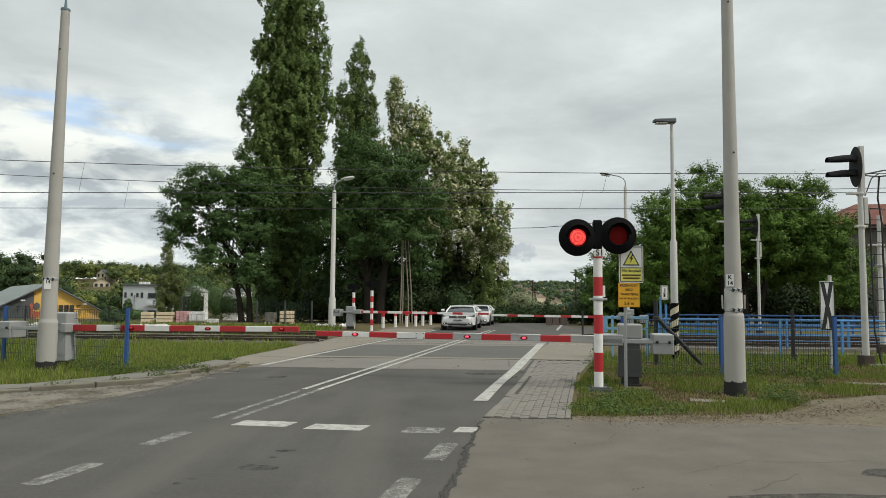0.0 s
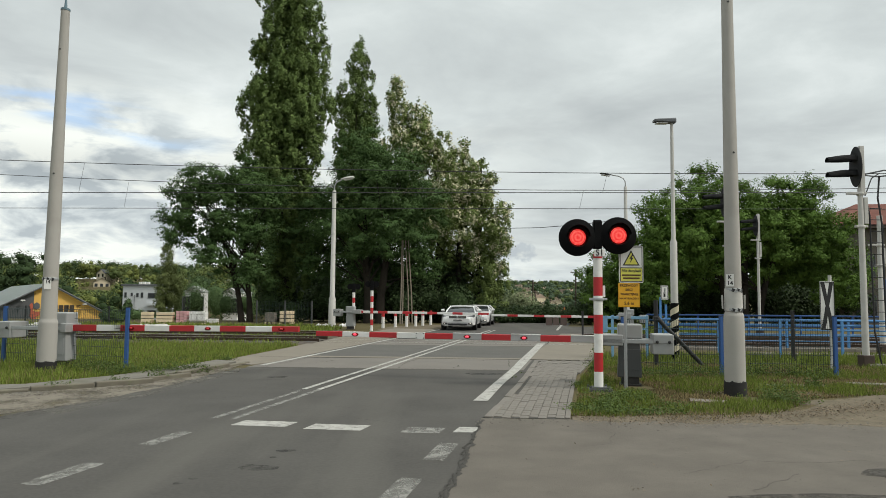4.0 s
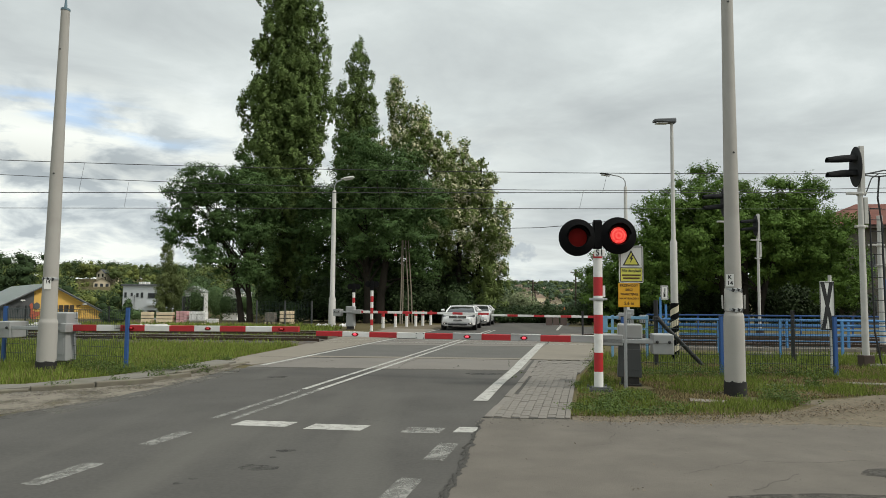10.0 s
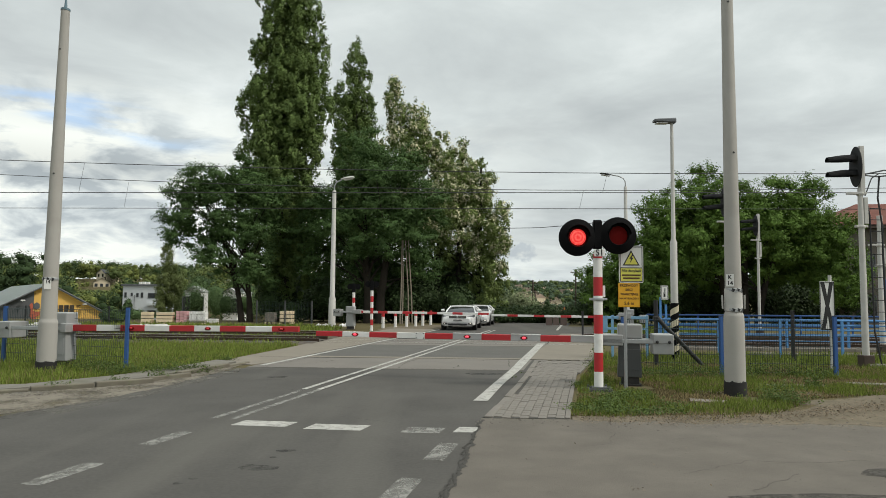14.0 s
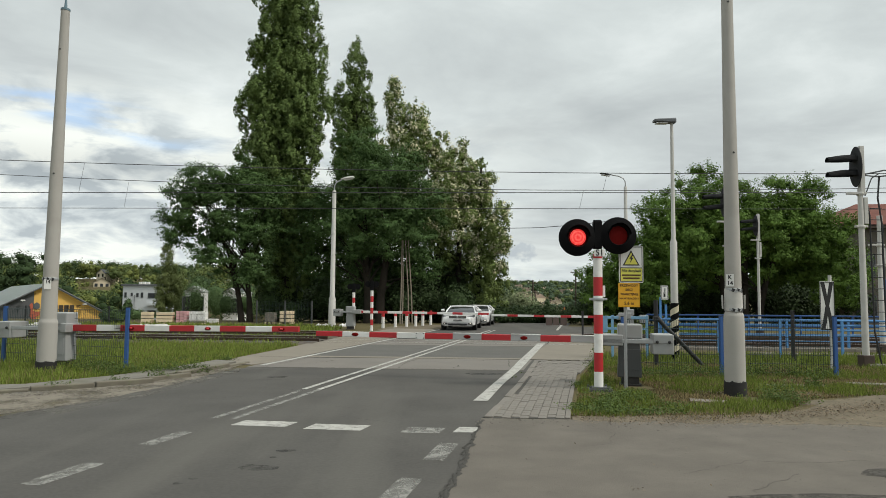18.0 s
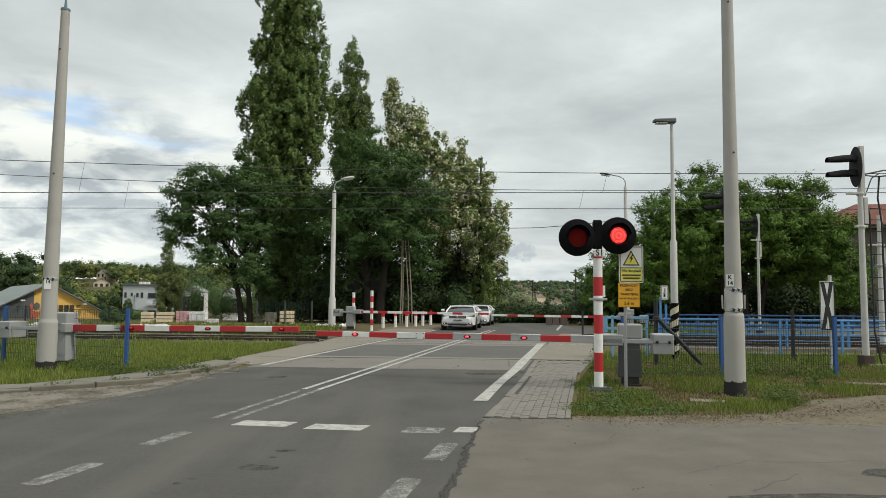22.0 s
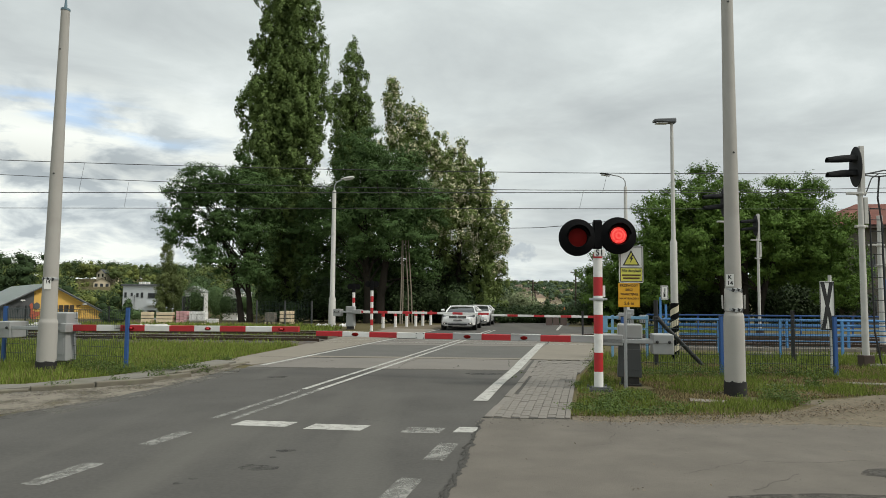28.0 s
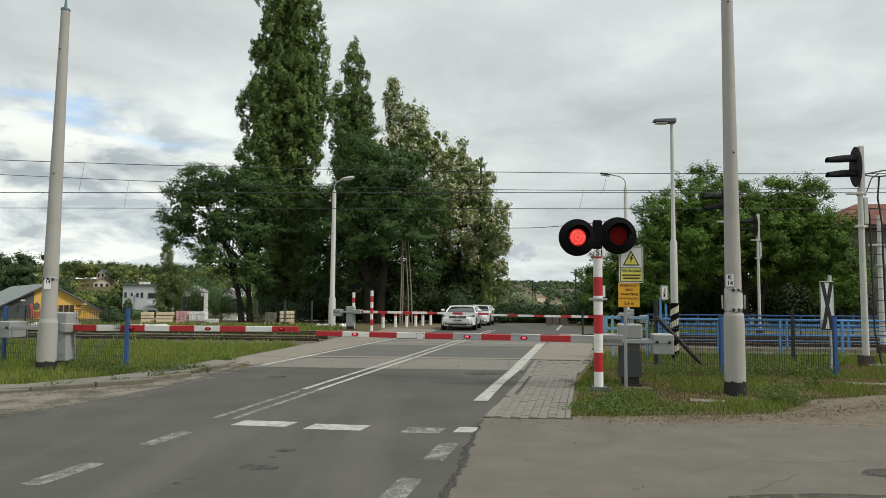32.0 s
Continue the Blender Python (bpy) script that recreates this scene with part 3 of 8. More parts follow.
sheet("road_dust", ragged([(-9.0, 6.6), (-6.2, 8.2), (-5.2, 9.6), (-4.85, 10.6), (-4.6, 12.4), (-4.35, 15.0)], 5.0, 0.55) + [(-4.7, 16.6), (-5.6, 13.4), (-7.2, 11.3), (-12, 9.6), (-12, 6.2)], 0.0136, M["dusty"], "dusty bleached edge of the road", "road", depth=0.001)
sheet("verge_dirt", ragged([(-10.5, 6.9), (-6.3, 8.85), (-5.55, 9.9), (-5.2, 11.0), (-4.9, 12.6), (-4.72, 15.2)], 8.0, 0.3) + [ (-4.75, 16.5), (-5.4, 13.4), (-5.95, 12.3), (-7.2, 11.3), (-12, 9.6)], 0.0156, M["verge_grit"], "crumbled edge of the road with grit", "ground", depth=0.001)

# crossing slabs, track by track
for q0, q1, nm, mt, z in ((15.8, 18.62, "slab", "slab", 0.018), (18.72, 19.1, "slab", "tanslab", 0.018), (19.1, 23.9, "patch", "asphalt_dark", 0.016),
                          (23.95, 27.5, "slab", "slab", 0.018), (28.2, 32.0, "slab", "slab", 0.018)):
    a = [rd(-7.6, q0 + 1.2), rd(-1.35, q0 - 0.1), rd(-1.35, q1 - 0.1), rd(-7.6, q1 + 1.2)]
    pts = []
    for u, q in ((-7.6, q0), (-1.35, q0), (-1.35, q1), (-7.6, q1)):
        # meet the road's edge line with the line along the railway at distance q
        lo, hi = 0.0, 60.0
        for _ in range(40):
            md = (lo + hi) / 2
            p = rd(u, md)
            if (TRACK.inverted() @ p).y < q:
                lo = md
            else:
                hi = md
        pts.append((p.x, p.y))
    sheet("slab" if nm == "slab" else "asphalt_patch", pts, z, M[mt], "", "", ROAD_OB)

tan_left = [(-5.45, 16.9), (-4.55, 16.6), (-4.2, 17.2), tuple(rd(-7.62, 19)[:2]), tuple(rd(-7.62, 36)[:2]), (-2.6, 37.5), (-3.9, 30.5), (-4.6, 25.8), (-4.95, 22.0), (-5.4, 18.7)]
sheet("pavement", tan_left, 0.020, M["tanslab"], "sandy worn concrete footway over the tracks", "pavement")
tan_right = [(2.2, 18.62), (4.1, 18.5), (5.6, 26.0), (7.0, 33.0), (5.6, 33.0), tuple(rd(-1.28, 26)[:2])]
sheet("pavement", tan_right, 0.020, M["tanslab"], "sandy worn concrete footway over the tracks", "pavement")


sheet("asphalt_apron", [tuple(rd(-1.28, 33)[:2]), (9.2, 32.5), (10.2, 37.0), (9.4, 42.5), tuple(rd(-1.28, 43)[:2])], 0.010, M["asphalt"], "widened asphalt beyond the tracks", "road")
sheet("bare_dirt", [(-3.4, 35.2), tuple(rd(-7.6, 36)[:2]), tuple(rd(-7.6, 43)[:2]), (-1.0, 43.5), (-3.0, 40.0)], 0.010, M["dirt"], "sandy path beside the far bollards", "ground")

# ---- road paint ----
def paint(pts, worn=False, z=0.0150, name="road_marking"):
    return sheet(name, pts, z, M["roadpaint_worn" if worn else "roadpaint"], "", "", ROAD_OB, depth=0.002)


def uv_line(u, w, v0, v1, **k):
    paint([tuple(rd(*p)[:2]) for p in ((u - w / 2, v0), (u + w / 2, v0), (u + w / 2, v1), (u - w / 2, v1))], **k)


for u in (-4.79, -4.52):
    uv_line(u, 0.10, 8.5, 11.5, worn=True)
    uv_line(u, 0.10, 11.5, 36.0, z=0.0205)
for i in range(3):
    uv_line(-4.60, 0.2, -4.9 + 3.0 * i - 0.05, -3.9 + 3.0 * i)
uv_line(-4.58, 0.21, 5.15, 5.97, worn=True)
uv_line(-4.62, 0.19, 6.80, 7.55, worn=True)
bm = B()
edge_r = [(0.49, 0.72, 10.98), (0.71, 0.92, 11.99), (0.98, 1.18, 13.29), (1.52, 1.75, 15.76), (1.98, 2.23, 18.10), (3.48, 3.75, 25.44)]
rows_ = []
for xa, xb, y in edge_r:
    rows_.append([bm.verts.new((xa, y, 0.0225)), bm.verts.new((xb, y, 0.0225))])
for a, b in zip(rows_, rows_[1:]):
    bm.faces.new((a[0], a[1], b[1], b[0]))
part("edge_line", bm, M["roadpaint"], ROAD_OB)
uv_line(-7.42, 0.14, 15.2, 36.0, z=0.0235)
uv_line(-1.4, 0.14, 37.0, 60.0, z=0.026)
# broken stop line, a little askew to the road, and the mouth of the side road
for u0, u1, v, worn in ((-4.33, -3.62, 8.07, False), (-3.36, -2.65, 8.06, False), (-2.16, -1.70, 8.12, True), (-1.55, -1.30, 8.28, False)):
    k = 0.05
    paint([tuple(rd(*p)[:2]) for p in ((u0, v), (u1, v + k), (u1 + 0.02, v + k + 0.36), (u0 + 0.02, v + 0.36))], worn)
uv_line(-1.47, 0.21, 6.82, 7.66, worn=True)
uv_line(-1.51, 0.21, 5.30, 6.10, worn=True)
uv_line(-1.53, 0.20, 3.9, 4.7, worn=True)


def blot(cx, cy, rx, ry, z, material, name, seed, parent, n=22):
    rr = random.Random(seed)
    ph = [rr.uniform(0, 6.28) for _ in range(3)]
    pts = []
    for i in range(n):
        t = 2 * math.pi * i / n
        k = 1 + 0.12 * math.sin(2 * t + ph[0]) + 0.10 * math.sin(3 * t + ph[1]) + 0.06 * math.sin(7 * t + ph[2])
        if n > 30:
            k += 0.14 * noise.noise(Vector((3 * math.cos(t), 3 * math.sin(t), seed))) + 0.03 * noise.noise(Vector((11 * math.cos(t), 11 * math.sin(t), seed)))
        pts.append((cx + rx * k * math.cos(t), cy + ry * k * math.sin(t)))
    return sheet(name, pts, z, material, "", "", parent, depth=0.0012)


for cx, cy, rx, ry in ((-1.72, 6.62, 0.14, 0.10), (-1.62, 7.35, 0.08, 0.05), (-1.68, 7.05, 0.03, 0.02), (-2.25, 6.05, 0.04, 0.03), (-2.18, 6.2, 0.03, 0.02), (-3.3, 14.1, 0.16, 0.14), (0.9, 15.0, 0.3, 0.2)):
    blot(cx, cy, rx * 1.25, ry * 1.25, 0.0138, M["stain"], "oil_stain", int(cx * 100), ROAD_OB)
blot(4.45, 6.55, 0.55, 0.26, 0.019, M["patch_dark"], "asphalt_patch", 15, APRON, 120)
blot(3.75, 5.66, 1.25, 0.24, 0.0193, M["patch_dark"], "asphalt_patch", 25, APRON, 120)
blot(6.0, 4.9, 2.6, 1.0, 0.018, M["asphalt_dark"], "asphalt_patch", 5, APRON)


def crack(pts, w, z, parent, seed, material="crack", wander=0.016):
    rr = random.Random(seed)
    bm = B()
    prev = None
    path = []
    for (x0, y0), (x1, y1) in zip(pts, pts[1:]):
        n = max(3, int(math.hypot(x1 - x0, y1 - y0) / 0.03))
        for i in range(n):
            x, y = x0 + (x1 - x0) * i / n, y0 + (y1 - y0) * i / n
            p = Vector((x * 4.0, y * 4.0, seed * 1.7))
            q = Vector((x * 16.0, y * 16.0, seed * 0.7))
            path.append((x + wander * (2.2 * noise.noise(p) + noise.noise(q)), y + wander * (2.2 * noise.noise(p + Vector((9, 5, 0))) + noise.noise(q + Vector((3, 8, 0))))))
    path.append(pts[-1])
    for i, (x, y) in enumerate(path):
        x2, y2 = path[min(i + 1, len(path) - 1)]
        x1, y1 = path[max(i - 1, 0)]
        d = Vector((x2 - x1, y2 - y1)).normalized()
        k = w * rr.uniform(0.4, 1.3) * (0.3 if i in (0, len(path) - 1) else 1)
        cur = (bm.verts.new((x - d.y * k, y + d.x * k, z)), bm.verts.new((x + d.y * k, y - d.x * k, z)))
        if prev:
            bm.faces.new((prev[0], prev[1], cur[1], cur[0]))
        prev = cur
    part("crack", bm, M[material], parent)


crack([(0.52, 9.3), (0.43, 8.5), (0.26, 7.2), (0.17, 6.5), (0.03, 5.6), (-0.3, 4.0)], 0.020, 0.0205, APRON, 1, "seam", 0.026)
crack([(0.50, 9.2), (0.40, 8.3), (0.20, 7.0), (0.12, 6.4), (0.0, 5.5)], 0.012, 0.0208, APRON, 71, "seam", 0.03)
crack([(2.3, 6.5), (2.55, 6.7), (3.06, 7.04), (3.77, 6.97), (4.3, 7.1)], 0.0036, 0.0195, APRON, 2, "crack", 0.022)
crack([(2.5, 5.7), (2.66, 5.98), (3.3, 6.54)], 0.0036, 0.0195, APRON, 3, "crack", 0.022)
crack([(-6.6, 8.75), (-5.74, 9.18), (-5.4, 10.55)], 0.009, 0.0225, ROAD_OB, 4)
crack([(-6.6, 8.6), (-5.62, 9.08), (-5.28, 10.4)], 0.006, 0.0225, ROAD_OB, 14)
rc = random.Random(21)
for k_ in range(2):
    x_, y_, a_ = rc.uniform(0.6, 6.5), rc.uniform(4.6, 9.0), rc.uniform(-0.5, 0.9)
    pts_ = [(x_, y_)]
    for _ in range(rc.randint(2, 5)):
        a_ += rc.uniform(-0.6, 0.6)
        pts_.append((pts_[-1][0] + 0.45 * math.cos(a_), min(9.25, pts_[-1][1] + 0.3 * math.sin(a_))))
    crack(pts_, 0.003, 0.0195, APRON, 40 + k_, "crack", 0.025)
for k_ in range(6):
    crack([(rc.uniform(-3.8, -0.6), 9 + k_), (rc.uniform(-3.8, -0.6), 9.5 + k_)], 0.003, 0.0175, ROAD_OB, 60 + k_)
crack([(-1.0, 16.1), (-0.9, 17.4), (-0.6, 18.5)], 0.014, 0.0225, ROAD_OB, 5)
crack([(1.6, 16.6), (1.75, 18.4)], 0.012, 0.0225, ROAD_OB, 6)
crack([(-3.9, 16.8), (-3.6, 18.4)], 0.014, 0.0225, ROAD_OB, 7)
crack([(-4.9, 18.76), (-3.2, 18.72), (-1.7, 18.7)], 0.050, 0.0225, ROAD_OB, 8, "seam", 0.008)
crack([(-3.3, 17.1), (-2.9, 17.5), (-2.75, 18.0)], 0.012, 0.0225, ROAD_OB, 31)
crack([(0.9, 17.9), (1.2, 18.3), (1.55, 18.45)], 0.014, 0.0225, ROAD_OB, 32)
crack([(0.2, 16.1), (0.42, 16.5), (0.40, 16.9)], 0.014, 0.0225, ROAD_OB, 33)
crack([(-1.6, 16.6), (-1.2, 16.8), (-0.9, 17.3)], 0.010, 0.0225, ROAD_OB, 34)
crack([(-4.2, 16.05), (-1.0, 15.95), (1.8, 15.8)], 0.016, 0.0225, ROAD_OB, 35)
crack([(-0.6, 25.0), (0.8, 24.9), (2.4, 24.8)], 0.03, 0.0225, ROAD_OB, 36)
crack([(-2.8, 28.1), (0.6, 27.9), (3.6, 27.8)], 0.05, 0.0225, ROAD_OB, 37)
crack([(-1.9, 18.7), (0.5, 18.66), (2.2, 18.6), (4.0, 18.5)], 0.030, 0.0235, ROAD_OB, 9, "seam", 0.006)
crack([(-3.6, 13.6), (-2.0, 13.9)], 0.012, 0.0175, ROAD_OB, 10)

# ---- kerbs and paving ----
KERB_LINE = [(-12.5, 9.7), (-9.5, 10.5), (-7.25, 11.5), (-5.95, 12.5), (-5.48, 13.3), (-4.95, 16.1), (-4.8, 16.9)]


def along(line, step):
    """Points and headings at even steps along a broken line."""
    out, left = [], 0.0
    for (x0, y0), (x1, y1) in zip(line, line[1:]):
        ln = math.hypot(x1 - x0, y1 - y0)
        d = left
        while d < ln:
            out.append((x0 + (x1 - x0) * d / ln, y0 + (y1 - y0) * d / ln, math.degrees(math.atan2(y1 - y0, x1 - x0))))
            d += step
        left = d - ln
    return out


bm = B()
prism(bm, [(-12.5, 9.9), (-9.5, 10.7), (-7.3, 11.7), (-6.05, 12.65), (-5.6, 13.4), (-5.05, 16.2), (-4.95, 16.8), (-5.55, 17.2), (-5.85, 15.4), (-6.4, 13.6), (-7.45, 12.3), (-12.5, 10.8)], -0.02, 0.075)
for v in bm.verts:
    v.co.z -= (0.06 if v.co.z > 0 else 0.0) * min(1, max(0, (-6.3 - v.co.x) / 2.5))
FOOT = tagged(part("pavement", bm, M["footway"]), "narrow gritty concrete footway with a raised kerb", "pavement", kind="structure")
bm = B()
box(bm, 0, -0.07, -0.1, 0.97, 0.07, 0.10, 0.018)
kerb_me = data_of(bm, "kerb_stone", M["kerb"])
for i, (x, y, a) in enumerate(along(KERB_LINE, 1.0)):
    part("kerb_stone", kerb_me, None, FOOT, "", pose(x, y, random.uniform(-0.012, 0.006) - (0.05 if y > 15.8 else 0) - 0.06 * min(1, max(0, (-6.3 - x) / 2.5)), random.uniform(-2, 2), 0, a + random.uniform(-1.5, 1.5)))

# footway of blocks beside the barrier
PATH_L = [(0.55, 9.45), (0.95, 11.2), (1.58, 14.1), (2.38, 18.2)]
PATH_R = [(1.68, 9.38), (2.05, 11.2), (2.75, 14.5), (3.93, 18.4)]


def lerp_line(line, y):
    for (x0, y0), (x1, y1) in zip(line, line[1:]):
        if y <= y1 or (x1, y1) == line[-1]:
            return x0 + (x1 - x0) * (y - y0) / (y1 - y0)


BLOCKPATH = sheet("footpath", PATH_L + PATH_R[::-1], 0.020, M["joint"], "grey concrete block footpath beside the barrier", "pavement", depth=0.06)
bm = B()
box(bm, -0.0565, -0.0985, -0.04, 0.0565, 0.0985, 0.0, 0.005)
block_me = data_of(bm, "paving_block", M["paver"])
far_bm = B()
done = 0
for j in range(45):
    y = 9.5 + 0.2 * j
    for i in range(13):
        yy = y + (0.1 if i % 2 else 0.0)
        if yy > 18.25:
            continue
        xr = lerp_line(PATH_R, yy)
        x = xr - 0.10 - 0.121 * i
        if x < lerp_line(PATH_L, yy) + 0.15:
            break
        turn = -math.degrees(math.atan((lerp_line(PATH_R, yy + 0.1) - lerp_line(PATH_R, yy - 0.1)) / 0.2))
        z = 0.031 + random.uniform(-0.004, 0.004)
        if done < 300:
            part("paving_block", block_me, None, BLOCKPATH, "", pose(x, yy, z, random.uniform(-1, 1), random.uniform(-1, 1), turn + random.uniform(-0.4, 0.4)))
            done += 1
        else:
            vs = box(far_bm, -0.0565, -0.0985, -0.03, 0.0565, 0.0985, 0.0)
            bmesh.ops.transform(far_bm, matrix=pose(x, yy, z, 0, 0, turn), verts=vs)
tagged(part("paving_blocks", far_bm, M["paver_joined"], BLOCKPATH), kind="stuff")
bm = B()
box(bm, 0, -0.06, -0.1, 0.98, 0.06, 0.038, 0.012)
edge_me = data_of(bm, "kerb_stone", M["paver"])
bm = B()
box(bm, 0, -0.035, -0.1, 0.98, 0.035, 0.042, 0.008)
thin_me = data_of(bm, "edging_stone", M["paver"])
for x, y, a in along([(p[0] + 0.08, p[1]) for p in PATH_L], 1.0):
    part("kerb_stone", edge_me, None, BLOCKPATH, "", pose(x, y, random.uniform(-0.01, 0.005), 0, 0, a))
for x, y, a in along(PATH_R, 1.0):
    part("edging_stone", thin_me, None, BLOCKPATH, "", pose(x, y, random.uniform(-0.012, 0.0), 0, 0, a))


# ---- railway ----
def make_track(q, label):
    t = thing("railway_track", label, "railway", TRACK, "tracks at the crossing", "structure")
    for p0, p1 in ((-70, -5.8), (4.6, 80)):
        bm = B()
        n = int((p1 - p0) / 0.8)
        rr = random.Random(int(q * 10 + p0))
        rows = []
        for i in range(n + 1):
            p = p0 + (p1 - p0) * i / n
            rows.append([bm.verts.new((p, q + s, zz + rr.uniform(-0.02, 0.02))) for s, zz in ((-2.3, -0.04), (-1.6, 0.03), (-0.7, 0.04), (0.7, 0.04), (1.6, 0.03), (2.3, -0.04))])
        for a, b in zip(rows, rows[1:]):
            for i in range(5):
                bm.faces.new((a[i], b[i], b[i + 1], a[i + 1]))
        part("ballast_bed", bm, M["ballast"], t)
    bm = B()
    box(bm, -0.13, -1.3, -0.1, 0.13, 1.3, 0.06, 0.02)
    sl = data_of(bm, "sleeper", M["sleeper"])
    for p in np.arange(-34, 36, 0.62):
        if not -5.9 < p < 4.7:
            part("sleeper", sl, None, t, "", pose(p, q, -0.012))
    for s in (-0.7175, 0.7175):
        bm = B()
        prof = [(-0.07, -0.02), (0.07, -0.02), (0.07, 0.0), (0.012, 0.02), (0.012, 0.11), (0.036, 0.12), (0.036, 0.155), (-0.036, 0.155), (-0.036, 0.12), (-0.012, 0.11), (-0.012, 0.02), (-0.07, 0.0)]
        for p0, p1, dz in ((-70, -5.8, 0.0), (-5.8, 4.6, -0.132), (4.6, 80, 0.0)):
            a = [bm.verts.new((p0, q + s + y, z + dz)) for y, z in prof]
            b = [bm.verts.new((p1, q + s + y, z + dz)) for y, z in prof]
            for i in range(12):
                bm.faces.new((a[i], a[(i + 1) % 12], b[(i + 1) % 12], b[i]))
        rl = part("rail", bm, M["railbody"], t)
        for p0, p1, dz in ((-70, -5.8, 0.0), (-5.8, 4.6, -0.132), (4.6, 80, 0.0)):
            bm = B()
            box(bm, p0, q + s - 0.034, 0.150 + dz, p1, q + s + 0.034, 0.158 + dz)
            part("running_surface", bm, M["rail"], rl, "polished steel rail top")


make_track(25.8, "rusty-sided steel rails on stone ballast")
make_track(30.0, "rusty-sided steel rails on stone ballast")
# cable duct and edging along the tracks to the east
for q, w, h, p0, p1, lab in ((20.6, 0.35, 0.12, 7.0, 60, "long grey concrete cable duct beside the track"), (23.3, 0.25, 0.10, 6.2, 60, "low concrete platform edge with gravel behind"),
                             (17.7, 0.4, 0.08, 9.6, 40, "sunken concrete cable duct in the grass")):
    t = thing("cable_duct", lab, "cable duct", TRACK, "", "structure")
    bm = B()
    box(bm, 0.0, 0, -0.1, 0.98, w, h, 0.015)
    me = data_of(bm, "duct_lid", M["stone"])
    for p in np.arange(p0, p1, 1.0):
        part("duct_lid", me, None, t, "", pose(p, q, 0.0, 0, 0, random.uniform(-0.6, 0.6)))


# ---- overhead line ----
def make_wire(q, low, mid, side, curve):
    t = thing("overhead_line", "thin dark railway contact wire with droppers", "overhead line", TRACK, "overhead lines")
    bm = B()
    tube(bm, [(p, q, low) for p in (-80, -40, -20, 0, 20, 40, 80)], 0.014, 6)
    part("contact_wire", bm, M["wire"], t)
    cat = lambda p: mid + curve * (p - side) ** 2
    bm = B()
    tube(bm, [(p, q, cat(p)) for p in np.arange(-45, 56, 4)], 0.013, 6)
    part("messenger_wire", bm, M["wire"], t)
    for p in DROPS[q]:
        bm = B()
        tube(bm, [(p - 0.18, q, low), (p, q, cat(p))], 0.006, 5)
        part("dropper", bm, M["wire"], t)


DROPS = {25.8: (-36.0, -25.0, -15.3, 0.65, 4.75, 11.9, 24.0), 30.0: (-38.0, -26.0, -15.7, 4.5, 17.4, 28.0)}
make_wire(25.8, 5.60, 6.30, 12.0, 0.00062)
make_wire(30.0, 5.55, 6.35, 6.7, 0.0009)
t = thing("service_cable", "thin black cable strung between lamp columns", "cable")
bm = B()
tube(bm, [(3.8, 44, 6.15), (6.0, 43.0, 6.10), (8.2, 41.5, 6.16), (10.5, 40.0, 6.3)], 0.02, 6)
part("cable", bm, M["wire"], t)


